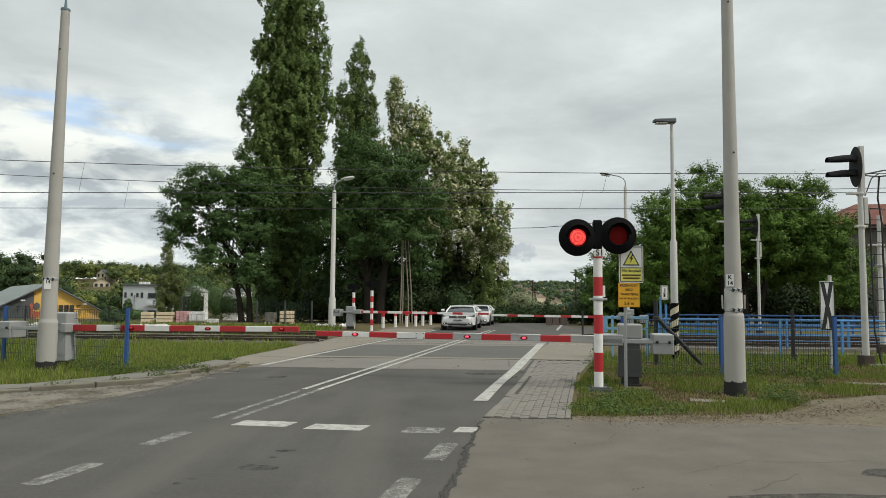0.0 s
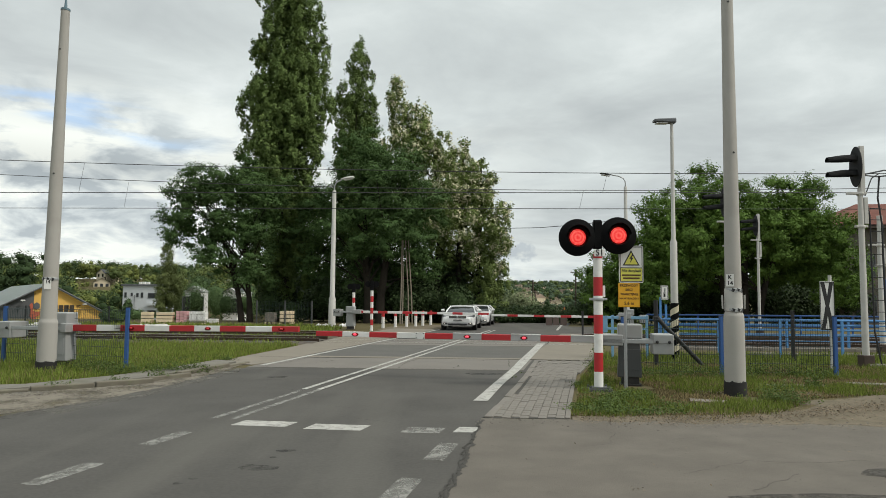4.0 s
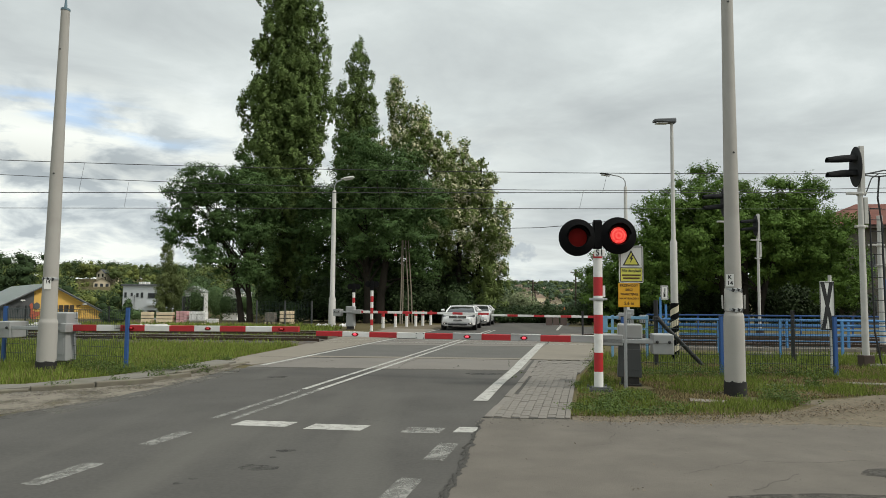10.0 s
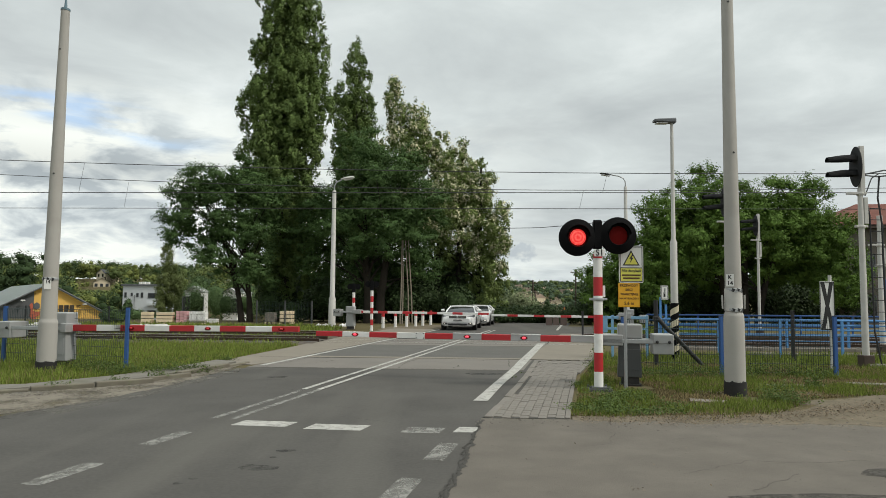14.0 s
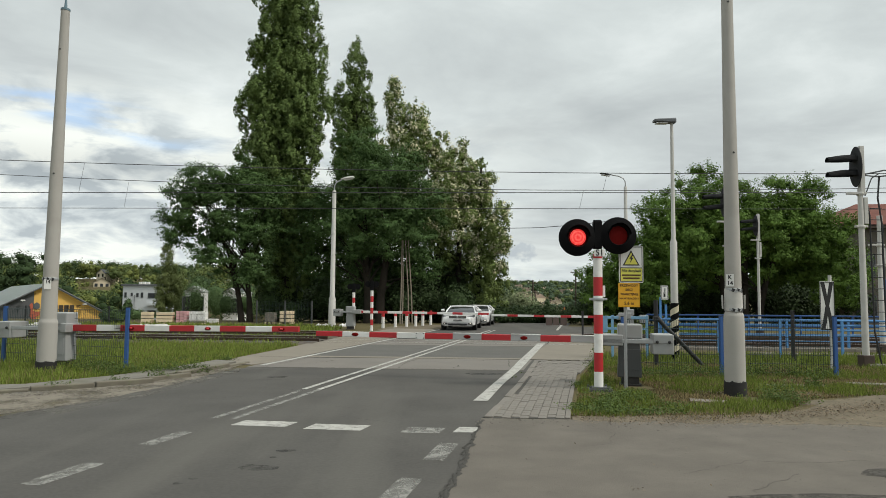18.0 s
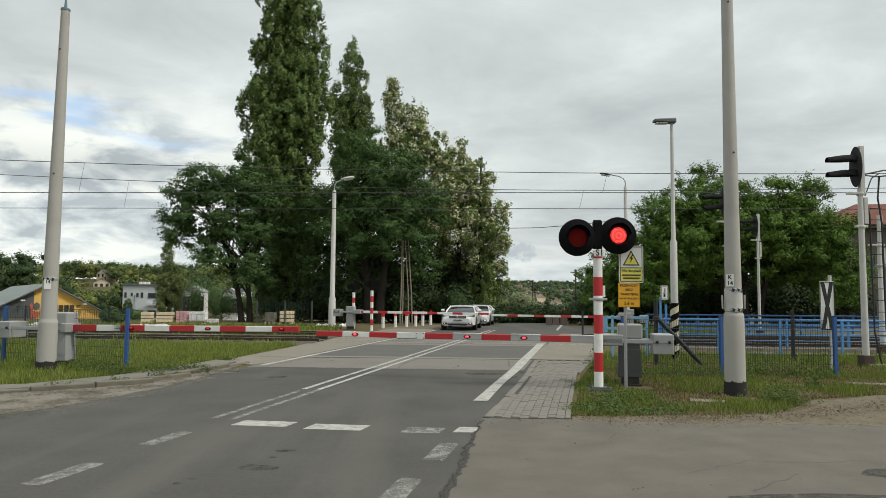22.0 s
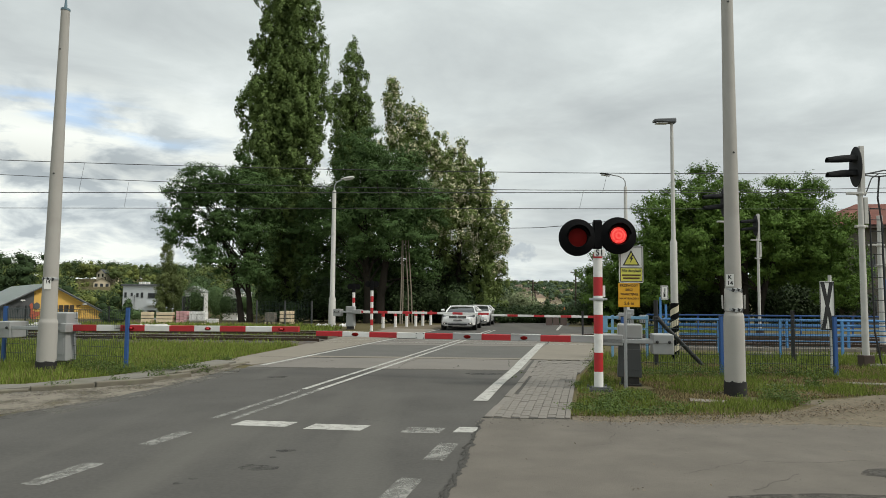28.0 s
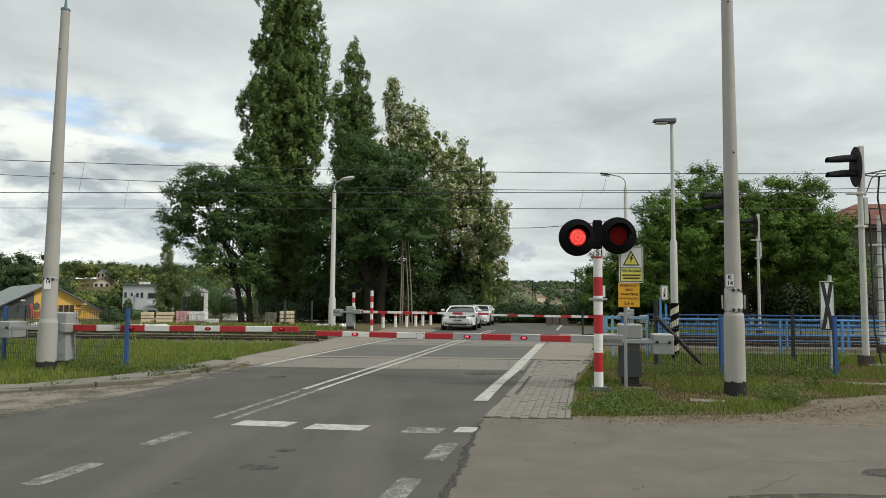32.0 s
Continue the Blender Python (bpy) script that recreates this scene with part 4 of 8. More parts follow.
# ---- concrete poles ----
def make_pole(x, y, lean, prof, label, tag_lines, tag_z, cap_blue=False, strap=(), tag_turn=0.0):
    t = thing("concrete_pole", label, "pole", pose(x, y, 0.0, 0, lean, 0), "concrete poles")
    dense = []
    for (ra, ha), (rb, hb) in zip(prof, prof[1:]):
        e_ = min(0.2, 0.02 / (hb - ha))
        dense += [(ra, ha), (ra + (rb - ra) * e_, ha + (hb - ha) * e_), (rb + (ra - rb) * e_, hb + (ha - hb) * e_)]
    bm = B()
    lathe(bm, dense + [prof[-1]], 28)
    part("shaft", bm, M["poleconc"], t)
    bm = B()
    r0 = prof[0][0]
    lathe(bm, [(r0 + 0.012, -0.05), (r0 + 0.012, 0.16), (r0 + 0.010, 0.235), (r0 + 0.002, 0.24)], 28)
    for v in bm.verts:
        if v.co.z > 0.2:
            v.co.z += 0.012 * math.sin(5 * math.atan2(v.co.y, v.co.x)) + 0.01 * math.sin(11 * math.atan2(v.co.y, v.co.x) + 1)
    part("tar_foot", bm, M["tar"], t, "black tar-coated foot")
    if cap_blue:
        bm = B()
        top = prof[-1][1]
        lathe(bm, [(0.096, top), (0.096, top + 0.045), (0.035, top + 0.055), (0.028, top + 0.14), (0.012, top + 0.36)], 14)
        part("top_spike", bm, M["cap_blue"], t, "dull blue cap with a spike")
    for hz_, ha in ((4.19, -84), (6.9, -100)):
        rh = np.interp(hz_, [p[1] for p in prof], [p[0] for p in prof])
        bm = B()
        lathe(bm, [(0.018, 0.0), (0.018, 0.01), (0.012, 0.012)], 10, (0, 0, 0), "X")
        bmesh.ops.transform(bm, matrix=pose(0, 0, hz_, 0, 0, ha) @ pose(rh - 0.004, 0, 0), verts=bm.verts)
        part("bolt_hole", bm, M["ink"], t)
    rt = np.interp(tag_z, [p[1] for p in prof], [p[0] for p in prof])
    bm = B()
    slabxz(bm, [(-0.075, tag_z - 0.12), (0.055, tag_z - 0.12), (0.055, tag_z + 0.09), (-0.075, tag_z + 0.09)], -rt - 0.012, -rt - 0.005)
    turn = pose(0, 0, 0, 0, 0, tag_turn)
    pl = part("number_plate", bm, M["white"], t, "small white pole plate", turn)
    for i, s in enumerate(tag_lines):
        write(s, 0.10, M["ink"], pl, pose(-0.01, -rt - 0.014, tag_z + 0.035 - 0.10 * i) @ UP)
    if len(strap) > 1:
        bm = B()
        lathe(bm, [(np.interp(z, [p[1] for p in prof], [p[0] for p in prof]) + 0.010, z) for z in np.linspace(strap[0] - 0.01, strap[1] + 0.01, 5)], 28, cap=False)
        for v in bm.verts:
            v.co.z += 0.012 * math.sin(4 * math.atan2(v.co.y, v.co.x) + 2)
        part("poster_wrap", bm, M["mast"], t, "weathered paper wrap")
        for sx in (-1, 1):
            bm = B()
            box(bm, sx * 0.150 - 0.004, -0.03, strap[0] + 0.02, sx * 0.150 + 0.004, 0.03, strap[1] - 0.08, 0.002, pose(0, 0, 0, 0, 1.5 * sx, 0))
            part("loose_edge", bm, M["mast"], t)
    for z in strap:
        rz = np.interp(z, [p[1] for p in prof], [p[0] for p in prof])
        bm = B()
        lathe(bm, [(rz + 0.004, z - 0.03), (rz + 0.008, z - 0.02), (rz + 0.008, z + 0.02), (rz + 0.004, z + 0.03)], 28)
        part("strap", bm, M["galv"], t)
        for k in range(6):
            a = -math.pi / 2 + (k - 2.5) * 0.28
            bm = B()
            box(bm, -0.025, -0.006, -0.02 - 0.01 * (k % 3), 0.03, 0.006, 0.025, 0.003, pose((rz + 0.012) * math.cos(a), (rz + 0.012) * math.sin(a), z, 0, 20 * (k % 2), math.degrees(a) + 90))
            part("torn_band", bm, M["black" if k % 2 else "galv"], t)
    return t


make_pole(5.03, 12.01, 0.0, [(0.172, 0.0), (0.172, 0.9), (0.170, 1.22), (0.164, 1.36), (0.140, 1.43), (0.136, 1.75), (0.124, 3.2), (0.105, 5.6), (0.088, 8.4), (0.08, 9.6)],
          "tall tapered grey concrete pole with torn tape bands", ("K", "14"), 1.98, strap=(1.46, 1.80), tag_turn=-38)
make_pole(-8.29, 14.64, 0.35, [(0.192, 0.0), (0.188, 0.7), (0.182, 1.05), (0.160, 1.12), (0.150, 1.75), (0.135, 3.4), (0.115, 5.4), (0.092, 7.4), (0.088, 7.78)],
          "tall tapered beige concrete pole on a grass verge", ("14",), 1.86, cap_blue=True, strap=(1.96,), tag_turn=14)

# ---- flashing road signal at the crossing ----
SIG = thing("crossing_signal", "red-white banded post with twin flashing red lamps", "signal", pose(2.79, 12.46, 0.0))
z = 0.07
for i in range(7):
    h = 0.27 if i == 0 else 0.336
    bm = B()
    lathe(bm, [(0.081, z), (0.081, z + h)], 24, cap=(i in (0, 6)))
    part("post_band", bm, M["red" if i % 2 else "white"], SIG)
    z += h
bm = B()
lathe(bm, [(0.084, z), (0.084, z + 0.085), (0.05, z + 0.09)], 24)
part("red_collar", bm, M["red"], SIG)
bm = B()
box(bm, -0.21, -0.17, -0.05, 0.21, 0.17, 0.055, 0.012)
box(bm, -0.15, -0.13, 0.05, 0.15, 0.13, 0.075, 0.008)
part("base_plate", bm, M["darkcab"], SIG)
for sx, sy in ((-1, -1), (1, -1), (-1, 1), (1, 1)):
    bm = B()
    lathe(bm, [(0.018, 0.05), (0.018, 0.085), (0.01, 0.1)], 6, (0.16 * sx, 0.13 * sy, 0))
    part("bolt", bm, M["darkcab"], SIG)
bm = B()
lathe(bm, [(0.10, 1.60), (0.105, 1.61), (0.105, 1.64), (0.10, 1.65)], 24)
box(bm, -0.16, -0.02, 1.605, 0.16, 0.02, 1.645, 0.005)
part("clamp", bm, M["galv"], SIG)
bm = B()
box(bm, 0.085, 0.0, 1.66, 0.13, 0.03, 1.87, 0.005)
part("side_plate", bm, M["white"], SIG)
bm = B()
box(bm, -0.095, -0.155, 2.385, 0.095, -0.141, 2.51, 0.004)
plate = part("name_plate", bm, M["white"], SIG)
write("S1", 0.155, M["ink"], plate, pose(0, -0.158, 2.447) @ UP)
bm = B()
slabxz(bm, [(0.022, 2.462), (0.044, 2.488), (0.044, 2.503), (0.022, 2.478)], -0.1592, -0.1558)
part("numeral_flag", bm, M["ink"], plate)
bm = B()
box(bm, -0.075, -0.06, 2.53, 0.075, 0.10, 3.03, 0.015)
part("lamp_bracket", bm, M["hoodblack"], SIG)
for k in range(4):
    bm = B()
    box(bm, -0.07 + 0.036 * k, -0.05, 3.02, -0.05 + 0.036 * k, 0.05, 3.05)
    part("bracket_tooth", bm, M["hoodblack"], SIG)
BULBS = []
for cx, cz in ((-0.37, 2.73), (0.36, 2.77)):
    bm = B()
    # black background disc with a rolled rim and a sunk lamp well
    lathe(bm, [(0.172, -0.02), (0.172, 0.10), (0.18, 0.115), (0.22, 0.095), (0.30, 0.065), (0.322, 0.055), (0.335, 0.03), (0.335, 0.0), (0.31, -0.03), (0.16, -0.10), (0.02, -0.13)], 40, (cx, 0, cz), "Y", cap=False)
    part("background_disc", bm, M["hoodblack"], SIG)
    bm = B()
    lathe(bm, [(0.17, 0.02), (0.12, 0.024), (0.06, 0.034), (0.01, 0.036)], 32, (cx, -0.02, cz), "Y")
    part("lens", bm, M["lens_off"], SIG, "dark red ribbed lens")
    bm = B()
    # domed glowing bulb glass; it comes forward through the lens when lit
    lathe(bm, [(0.146, 0.014), (0.140, 0.021), (0.11, 0.026), (0.07, 0.033), (0.02, 0.036), (0.003, 0.036)], 32, (0, 0, 0), "Y")
    ob = part("bulb", bm, M["lit"], SIG, "glowing red lamp glass")
    BULBS.append((ob, cx, cz))
    bm = B()
    n = 20
    a_, b_ = [], []
    for i in range(n + 1):
        t_ = math.pi * (0.02 + 0.96 * i / n)
        a_.append(bm.verts.new((cx + 0.20 * math.cos(t_), -0.05, cz + 0.20 * math.sin(t_))))
        b_.append(bm.verts.new((cx + 0.215 * math.cos(t_), -0.24 + 0.08 * abs(math.cos(t_)), cz + 0.215 * math.sin(t_))))
    for i in range(n):
        bm.faces.new((a_[i], a_[i + 1], b_[i + 1], b_[i]))
    bmesh.ops.solidify(bm, geom=bm.faces[:], thickness=0.006)
    part("visor", bm, M["hoodblack"], SIG)

# ---- warning signs on a thin post ----
SG = thing("warning_sign_post", "thin grey post with high-voltage and wire-height signs", "sign", pose(3.32, 12.6, 0.0))
bm = B()
tube(bm, [(0, 0.03, 0), (0.0, 0.03, 1.3), (0.03, 0.03, 2.5)], 0.029, 12)
part("post", bm, M["galv"], SG)
bm = B()
box(bm, -0.115, -0.012, 1.93, 0.325, 0.0, 2.60, 0.02, None)
s1 = part("sign_plate", bm, M["white"], SG, "white sign with a lightning triangle")
bm = B()
for x0, z0, x1, z1 in ((-0.098, 1.947, 0.308, 1.959), (-0.098, 2.572, 0.308, 2.584), (-0.098, 1.947, -0.088, 2.584), (0.298, 1.947, 0.308, 2.584), (-0.09, 2.19, 0.30, 2.205)):
    box(bm, x0, -0.016, z0, x1, -0.0125, z1)
part("border", bm, M["ink"], s1)
bm = B()
box(bm, -0.086, -0.0155, 1.962, 0.296, -0.0125, 2.188)
part("text_field", bm, M["paleyellow"], s1)
write("Nie dotykać", 0.07, M["ink"], s1, pose(0.105, -0.018, 2.145) @ UP)
for i, w in enumerate((0.34, 0.30)):
    bm = B()
    box(bm, 0.105 - w / 2, -0.019, 2.05 - 0.055 * i, 0.105 + w / 2, -0.016, 2.078 - 0.055 * i)
    part("text_bar", bm, M["brownink"], s1)
bm = B()
slabxz(bm, [(-0.05, 2.24), (0.26, 2.24), (0.105, 2.52)], -0.0165, -0.0125)
tri = part("triangle_border", bm, M["ink"], s1)
bm = B()
slabxz(bm, [(-0.015, 2.26), (0.225, 2.26), (0.105, 2.48)], -0.019, -0.0168)
part("triangle_field", bm, M["paleyellow"], s1)
bm = B()
slabxz(bm, [(0.125, 2.445), (0.07, 2.36), (0.105, 2.365), (0.075, 2.275), (0.15, 2.385), (0.112, 2.38), (0.145, 2.445)], -0.022, -0.0192)
part("lightning_mark", bm, M["ink"], s1)
bm = B()
box(bm, -0.135, -0.014, 1.485, 0.255, -0.002, 1.92, 0.012)
s2 = part("sign_plate", bm, M["orangesign"], SG, "amber sign with lettering")
for i, s in enumerate(("PRZEWODY", "SIECI", "TRAKCYJNEJ", "NA WYSOKOŚCI", "5,6 m")):
    write(s, (0.060, 0.060, 0.056, 0.045, 0.080)[i], M["brownink"], s2, pose(0.06, -0.0165, 1.875 - 0.078 * i - (0.01 if i == 4 else 0)) @ UP)
for zz in (1.7, 2.3):
    bm = B()
    box(bm, -0.03, 0.0, zz - 0.02, 0.06, 0.07, zz + 0.02, 0.005)
    part("bracket", bm, M["galv"], SG)


# ---- barriers ----
BOOMLAMPS = []


def make_barrier(base, tip, seg, cols, lamps, body_h, label, z0, z1, thick=0.12, flip=1, group="barriers", small=False, lamp_keys=True, clamp=0.45, cw_at=0.69):
    """A lifting barrier: machine cabinet, boom in painted lengths, arms and a counterweight. base: x, y of the pivot; tip: x, y."""
    d = Vector((tip[0] - base[0], tip[1] - base[1]))
    ln, ang = d.length, math.degrees(math.atan2(d.y, d.x))
    t = thing("level_crossing_barrier", label, "barrier", pose(base[0], base[1], 0.0, 0, 0, ang), group)
    tilt = math.degrees(math.atan2(z1 - z0, ln))
    bt = pose(0, 0, z0, 0, -tilt, 0)
    x = ln
    for i, (c, w) in enumerate(zip(cols, [seg if isinstance(seg, float) else seg[c == "white"] for c in cols])):
        x0 = max(0.25, x - w)
        if x0 >= x:
            break
        bm = B()
        k = thick * (0.42 + 0.13 * (1 - (x + x0) / 2 / ln))
        box(bm, x0, -0.04, -k, x, 0.04, k, 0.008)
        if c != "greywhite":
            part("boom_length", bm, M[c], t, "", bt)
        else:
            pr = part("boom_length", bm, M[c], t, "", bt)
            bm = B()
            box(bm, x0, -0.045, k + 0.001, x, 0.045, k + 0.014, 0.004)
            part("boom_cap", bm, M["white"], pr)
        x = x0
    for s in lamps:
        bm = B()
        lathe(bm, [(0.072, 0.040), (0.072, 0.048), (0.06, 0.055), (0.03, 0.058)], 18, (0, 0, 0), "Y")
        for v in bm.verts:
            v.co = Vector((v.co.x + s, v.co.y * flip, v.co.z * 0.5))
        part("lamp_back", bm, M["lens_off"], t, "", bt)
        bm = B()
        lathe(bm, [(0.042, 0.0), (0.039, 0.012), (0.030, 0.026), (0.014, 0.034), (0.003, 0.036)], 16, (0, 0, 0), "Y")
        for v in bm.verts:
            v.co.z *= 0.66
            v.co.y *= flip
        lo = part("boom_lamp", bm, M["boomlit" if lamp_keys else "red"], t, "small red boom lamp")
        lo.matrix_local = bt @ pose(s, -0.05 * flip, 0.0)
        if lamp_keys:
            BOOMLAMPS.append((lo, bt, s, flip))
    bm = B()
    box(bm, -0.17, -0.15, 0.0, 0.15, 0.15, 0.19, 0.01)
    box(bm, -0.21, -0.18, -0.03, 0.19, 0.18, 0.04, 0.01)
    part("footing", bm, M["tar"], t)
    bm = B()
    box(bm, -0.20, -0.17, 0.16, 0.20, 0.17, body_h - 0.24, 0.02)
    for v in bm.verts:
        v.co.x *= 1.14 - 0.22 * v.co.z
    # near cabinet body: shade below the drive housing is in its darker grey
    cab = part("cabinet", bm, M["darkcab" if not small else "cabinet"], t)
    bm = B()
    box(bm, -0.20, -0.18 if flip > 0 else 0.17, 0.30, 0.16, -0.17 if flip > 0 else 0.18, body_h - 0.45, 0.006)
    part("door", bm, M["cabinet" if small else "darkcab"], cab)
    bm = B()
    box(bm, -0.235, -0.19, body_h - 0.26, 0.215, 0.19, body_h + 0.02, 0.03)
    part("drive_housing", bm, M["cabinet"], t)
    for sy in (-0.24, 0.21):
        bm = B()
        box(bm, -cw_at - 0.11, sy, z0 - 0.05, 0.12 + clamp, sy + 0.03, z0 + 0.03, 0.008)
        part("swing_arm", bm, M["galv"], t)
    bm = B()
    box(bm, 0.12, -0.26, z0 - 0.10, 0.12 + clamp, 0.24, z0 + 0.11, 0.02)
    part("boom_clamp", bm, M["cabinet"], t)
    bm = B()
    box(bm, -cw_at - 0.19, -0.26, z0 - 0.24, -cw_at + 0.19, 0.26, z0 + 0.02, 0.015)
    box(bm, -cw_at - 0.19, -0.27, z0 - 0.05, -cw_at + 0.19, 0.27, z0 + 0.13, 0.02)
    cw = part("counterweight", bm, M["cabinet"], t)
    for sx in (-cw_at - 0.11, -cw_at + 0.11):
        for f in (-1, 1):
            bm = B()
            lathe(bm, [(0.03, 0.0), (0.03, 0.02), (0.016, 0.03)], 8, (sx, 0, z0 - 0.01), "Y")
            for v in bm.verts:
                v.co.y = (v.co.y - 0.27) * f
            part("bolt", bm, M["black"], cw)
    return t


SEQ_R = ["red", "white", "red", "white", "red", "greywhite", "red", "greywhite", "red", "greywhite", "greywhite"]
FRONT = make_barrier((3.57, 13.33), (-2.635, 14.60), 0.582, SEQ_R, (5.473, 3.13, 2.0), 1.14, "lowered red-white barrier boom with grey drive cabinet", 0.85, 0.865, flip=-1, cw_at=0.60)
# bolted joint where the two lengths of the boom meet
bm = B()
box(bm, 4.0, 0.041, 0.795, 4.19, 0.050, 0.925, 0.003)
joint = part("boom_joint", bm, M["white"], FRONT)
for bx in (4.02, 4.17):
    for bz in (0.815, 0.905):
        bm = B()
        box(bm, bx - 0.012, 0.050, bz - 0.010, bx + 0.012, 0.058, bz + 0.010, 0.002)
        part("bolt", bm, M["darkcab"], joint)
SEQ_L = ["red", "white"] * 5
make_barrier((-8.55, 15.74), (-3.0, 14.6), 0.60, SEQ_L, (1.74, 3.59, 5.29), 1.22, "lowered red-white barrier boom beside a concrete pole", 0.89, 0.95, 0.13, lamp_keys=False, clamp=0.14, small=True, cw_at=1.36)
make_barrier((-4.75, 36.1), (2.3, 34.8), (0.52, 0.78), ["red", "white"] * 7, (), 1.18, "far lowered red-white barrier boom with pale cabinet", 0.92, 0.88, 0.12, small=True)
make_barrier((8.9, 33.2), (2.45, 34.6), (0.52, 0.78), ["white", "red"] * 6, (), 1.18, "far lowered red-white barrier boom by the east footway", 0.80, 0.83, 0.11, small=True, flip=-1)


# far road signals, seen from behind
def far_signal(x, y, h, label):
    t = thing("crossing_signal", label, "signal", pose(x, y, 0.0), "far road signals")
    n = 7
    for i in range(n):
        bm = B()
        lathe(bm, [(0.075, h * 0.82 * i / n), (0.075, h * 0.82 * (i + 1) / n)], 14)
        part("post_band", bm, M["white" if i % 2 == 0 else "red"], t)
    bm = B()
    box(bm, -0.09, -0.08, h * 0.82, 0.09, 0.08, h * 1.02, 0.02)
    part("lamp_bracket", bm, M["hoodblack"], t)
    for s in (-1, 1):
        bm = B()
        lathe(bm, [(0.05, -0.10), (0.09, -0.02), (0.15, 0.0), (0.15, 0.03)], 20, (0.2 * s, 0, h * 0.95), "Y")
        part("background_disc", bm, M["hoodblack"], t)


far_signal(-3.52, 34.6, 2.45, "far red-white banded road signal seen from behind")
far_signal(-4.72, 36.9, 2.35, "far red-white banded footway signal seen from behind")

# black post with a slack cable near the east barrier
t = thing("cable_post", "black pipe post with a slanting thick cable", "post", pose(5.37, 17.5, 0.0))
bm = B()
tube(bm, [(0, 0, 0), (0, 0, 1.62)], 0.052, 12)
part("pipe", bm, M["black"], t)
bm = B()
tube(bm, [(0.02, -0.06, 1.18), (0.2, -0.1, 0.96), (0.5, -0.12, 0.66), (0.8, -0.12, 0.34), (1.0, -0.1, 0.14), (1.12, -0.1, 0.0)], 0.055, 10)
part("hose", bm, M["black"], t)
bm = B()
box(bm, -0.065, -0.065, 1.12, 0.065, 0.065, 1.22, 0.01)
part("clip", bm, M["black"], t)


# ---- fences ----
def mesh_panel(w, h0, h1, step=0.05):
    bm = B()
    def bar(p, q, r):
        tube(bm, [p, q], r, 3, False)
    n = int(w / step)
    for i in range(n + 1):
        bar((w * i / n, 0, h0), (w * i / n, 0, h1), 0.005)
    for k in range(7):
        zz = h0 + (h1 - h0) * k / 6
        bar((0, 0.006, zz), (w, 0.006, zz), 0.0055)
    return bm


def mesh_fence(posts, hs, label, color="darkblue", panel=True, h0=0.08, step=0.05):
    t = thing("mesh_fence", label, "fence", None, "mesh fences")
    for (x, y), h in zip(posts, hs):
        bm = B()
        box(bm, x - 0.038, y - 0.038, -0.1, x + 0.038, y + 0.038, h, 0.008)
        po = part("fence_post", bm, M[color], t)
        bm = B()
        box(bm, x - 0.042, y - 0.042, h, x + 0.042, y + 0.042, h + 0.015, 0.004)
        part("post_cap", bm, M["black"], po)
    if panel:
        for (x0, y0), (x1, y1), h in zip(posts, posts[1:], hs):
            w = math.hypot(x1 - x0, y1 - y0)
            part("mesh_panel", mesh_panel(w, h0, h - 0.06, step), M["mesh"], t, "", pose(x0, y0, 0, 0, 0, math.degrees(math.atan2(y1 - y0, x1 - x0))))
    return t


mesh_fence([(-17.0, 18.3), (-13.6, 17.3), (-10.27, 16.36), (-6.93, 15.33)], [1.36] * 4, "green wire mesh fence on blue posts in grass")
mesh_fence([(3.95, 15.25), (6.07, 15.17), (8.46, 15.02)], [1.25, 1.28, 1.30], "green wire mesh fence on blue posts before the tracks")
mesh_fence([(9.34, 18.56)], [1.36], "single dark fence post before the track", "black", panel=False)
mesh_fence([(5.9, 29.3)], [1.12], "thin dark marker post beside the far footway", "black", panel=False)
mesh_fence([(7.75, 18.95)], [1.80], "single dark blue fence post in the grass", panel=False)


def rail_fence(p0, p1, y0, n, h, label, rails, color="blue", post_r=0.034, sub=0):
    t = thing("platform_railing", label, "railing", TRACK, "blue railings")
    for i in range(n + 1):
        x = p0 + (p1 - p0) * i / n
        bm = B()
        box(bm, x - post_r, y0 - post_r, -0.1, x + post_r, y0 + post_r, h + 0.02, 0.006)
        part("rail_post", bm, M[color], t)
    for z_, r in rails:
        bm = B()
        tube(bm, [(p0, y0, z_), (p1, y0, z_)], r, 8)
        part("handrail", bm, M[color], t)
    return t


RL = [(1.07, 0.026), (0.93, 0.017), (0.79, 0.017), (0.64, 0.017), (0.48, 0.015)]
rail_fence(5.2, 26.0, 20.55, 12, 1.07, "blue painted tubular railing along the platform", RL)
rail_fence(6.2, 30.0, 23.6, 12, 1.02, "second row of blue tubular railing behind", [(1.02, 0.024), (0.86, 0.017), (0.70, 0.017), (0.54, 0.017)])
rail_fence(8.0, 46.0, 33.6, 16, 0.95, "far blue railing beyond the tracks", [(0.95, 0.04), (0.7, 0.03), (0.45, 0.03)], "darkblue")
# short blue gate by the footway
t = thing("footway_gate", "light blue steel gate frame by the footway", "gate", pose(4.35, 19.3, 0, 0, 0, -6))
for x0, z0, x1, z1 in ((0, 0, 0.07, 1.30), (0.32, 0, 0.39, 1.2), (0.0, 1.1, 1.3, 1.17), (0.0, 0.8, 1.3, 0.86), (0.0, 0.45, 1.3, 0.51), (1.25, 0, 1.32, 1.2), (0.10, 0.72, 0.22, 1.18), (0.7, 0.0, 0.75, 1.14)):
    bm = B()
    box(bm, x0, -0.03, z0, x1, 0.03, z1, 0.006)
    part("gate_bar", bm, M["lightblue"], t)
bm = B()
box(bm, 0.52, -0.05, 1.10, 0.86, 0.05, 1.27, 0.02)
part("gate_box", bm, M["cabinet"], t)
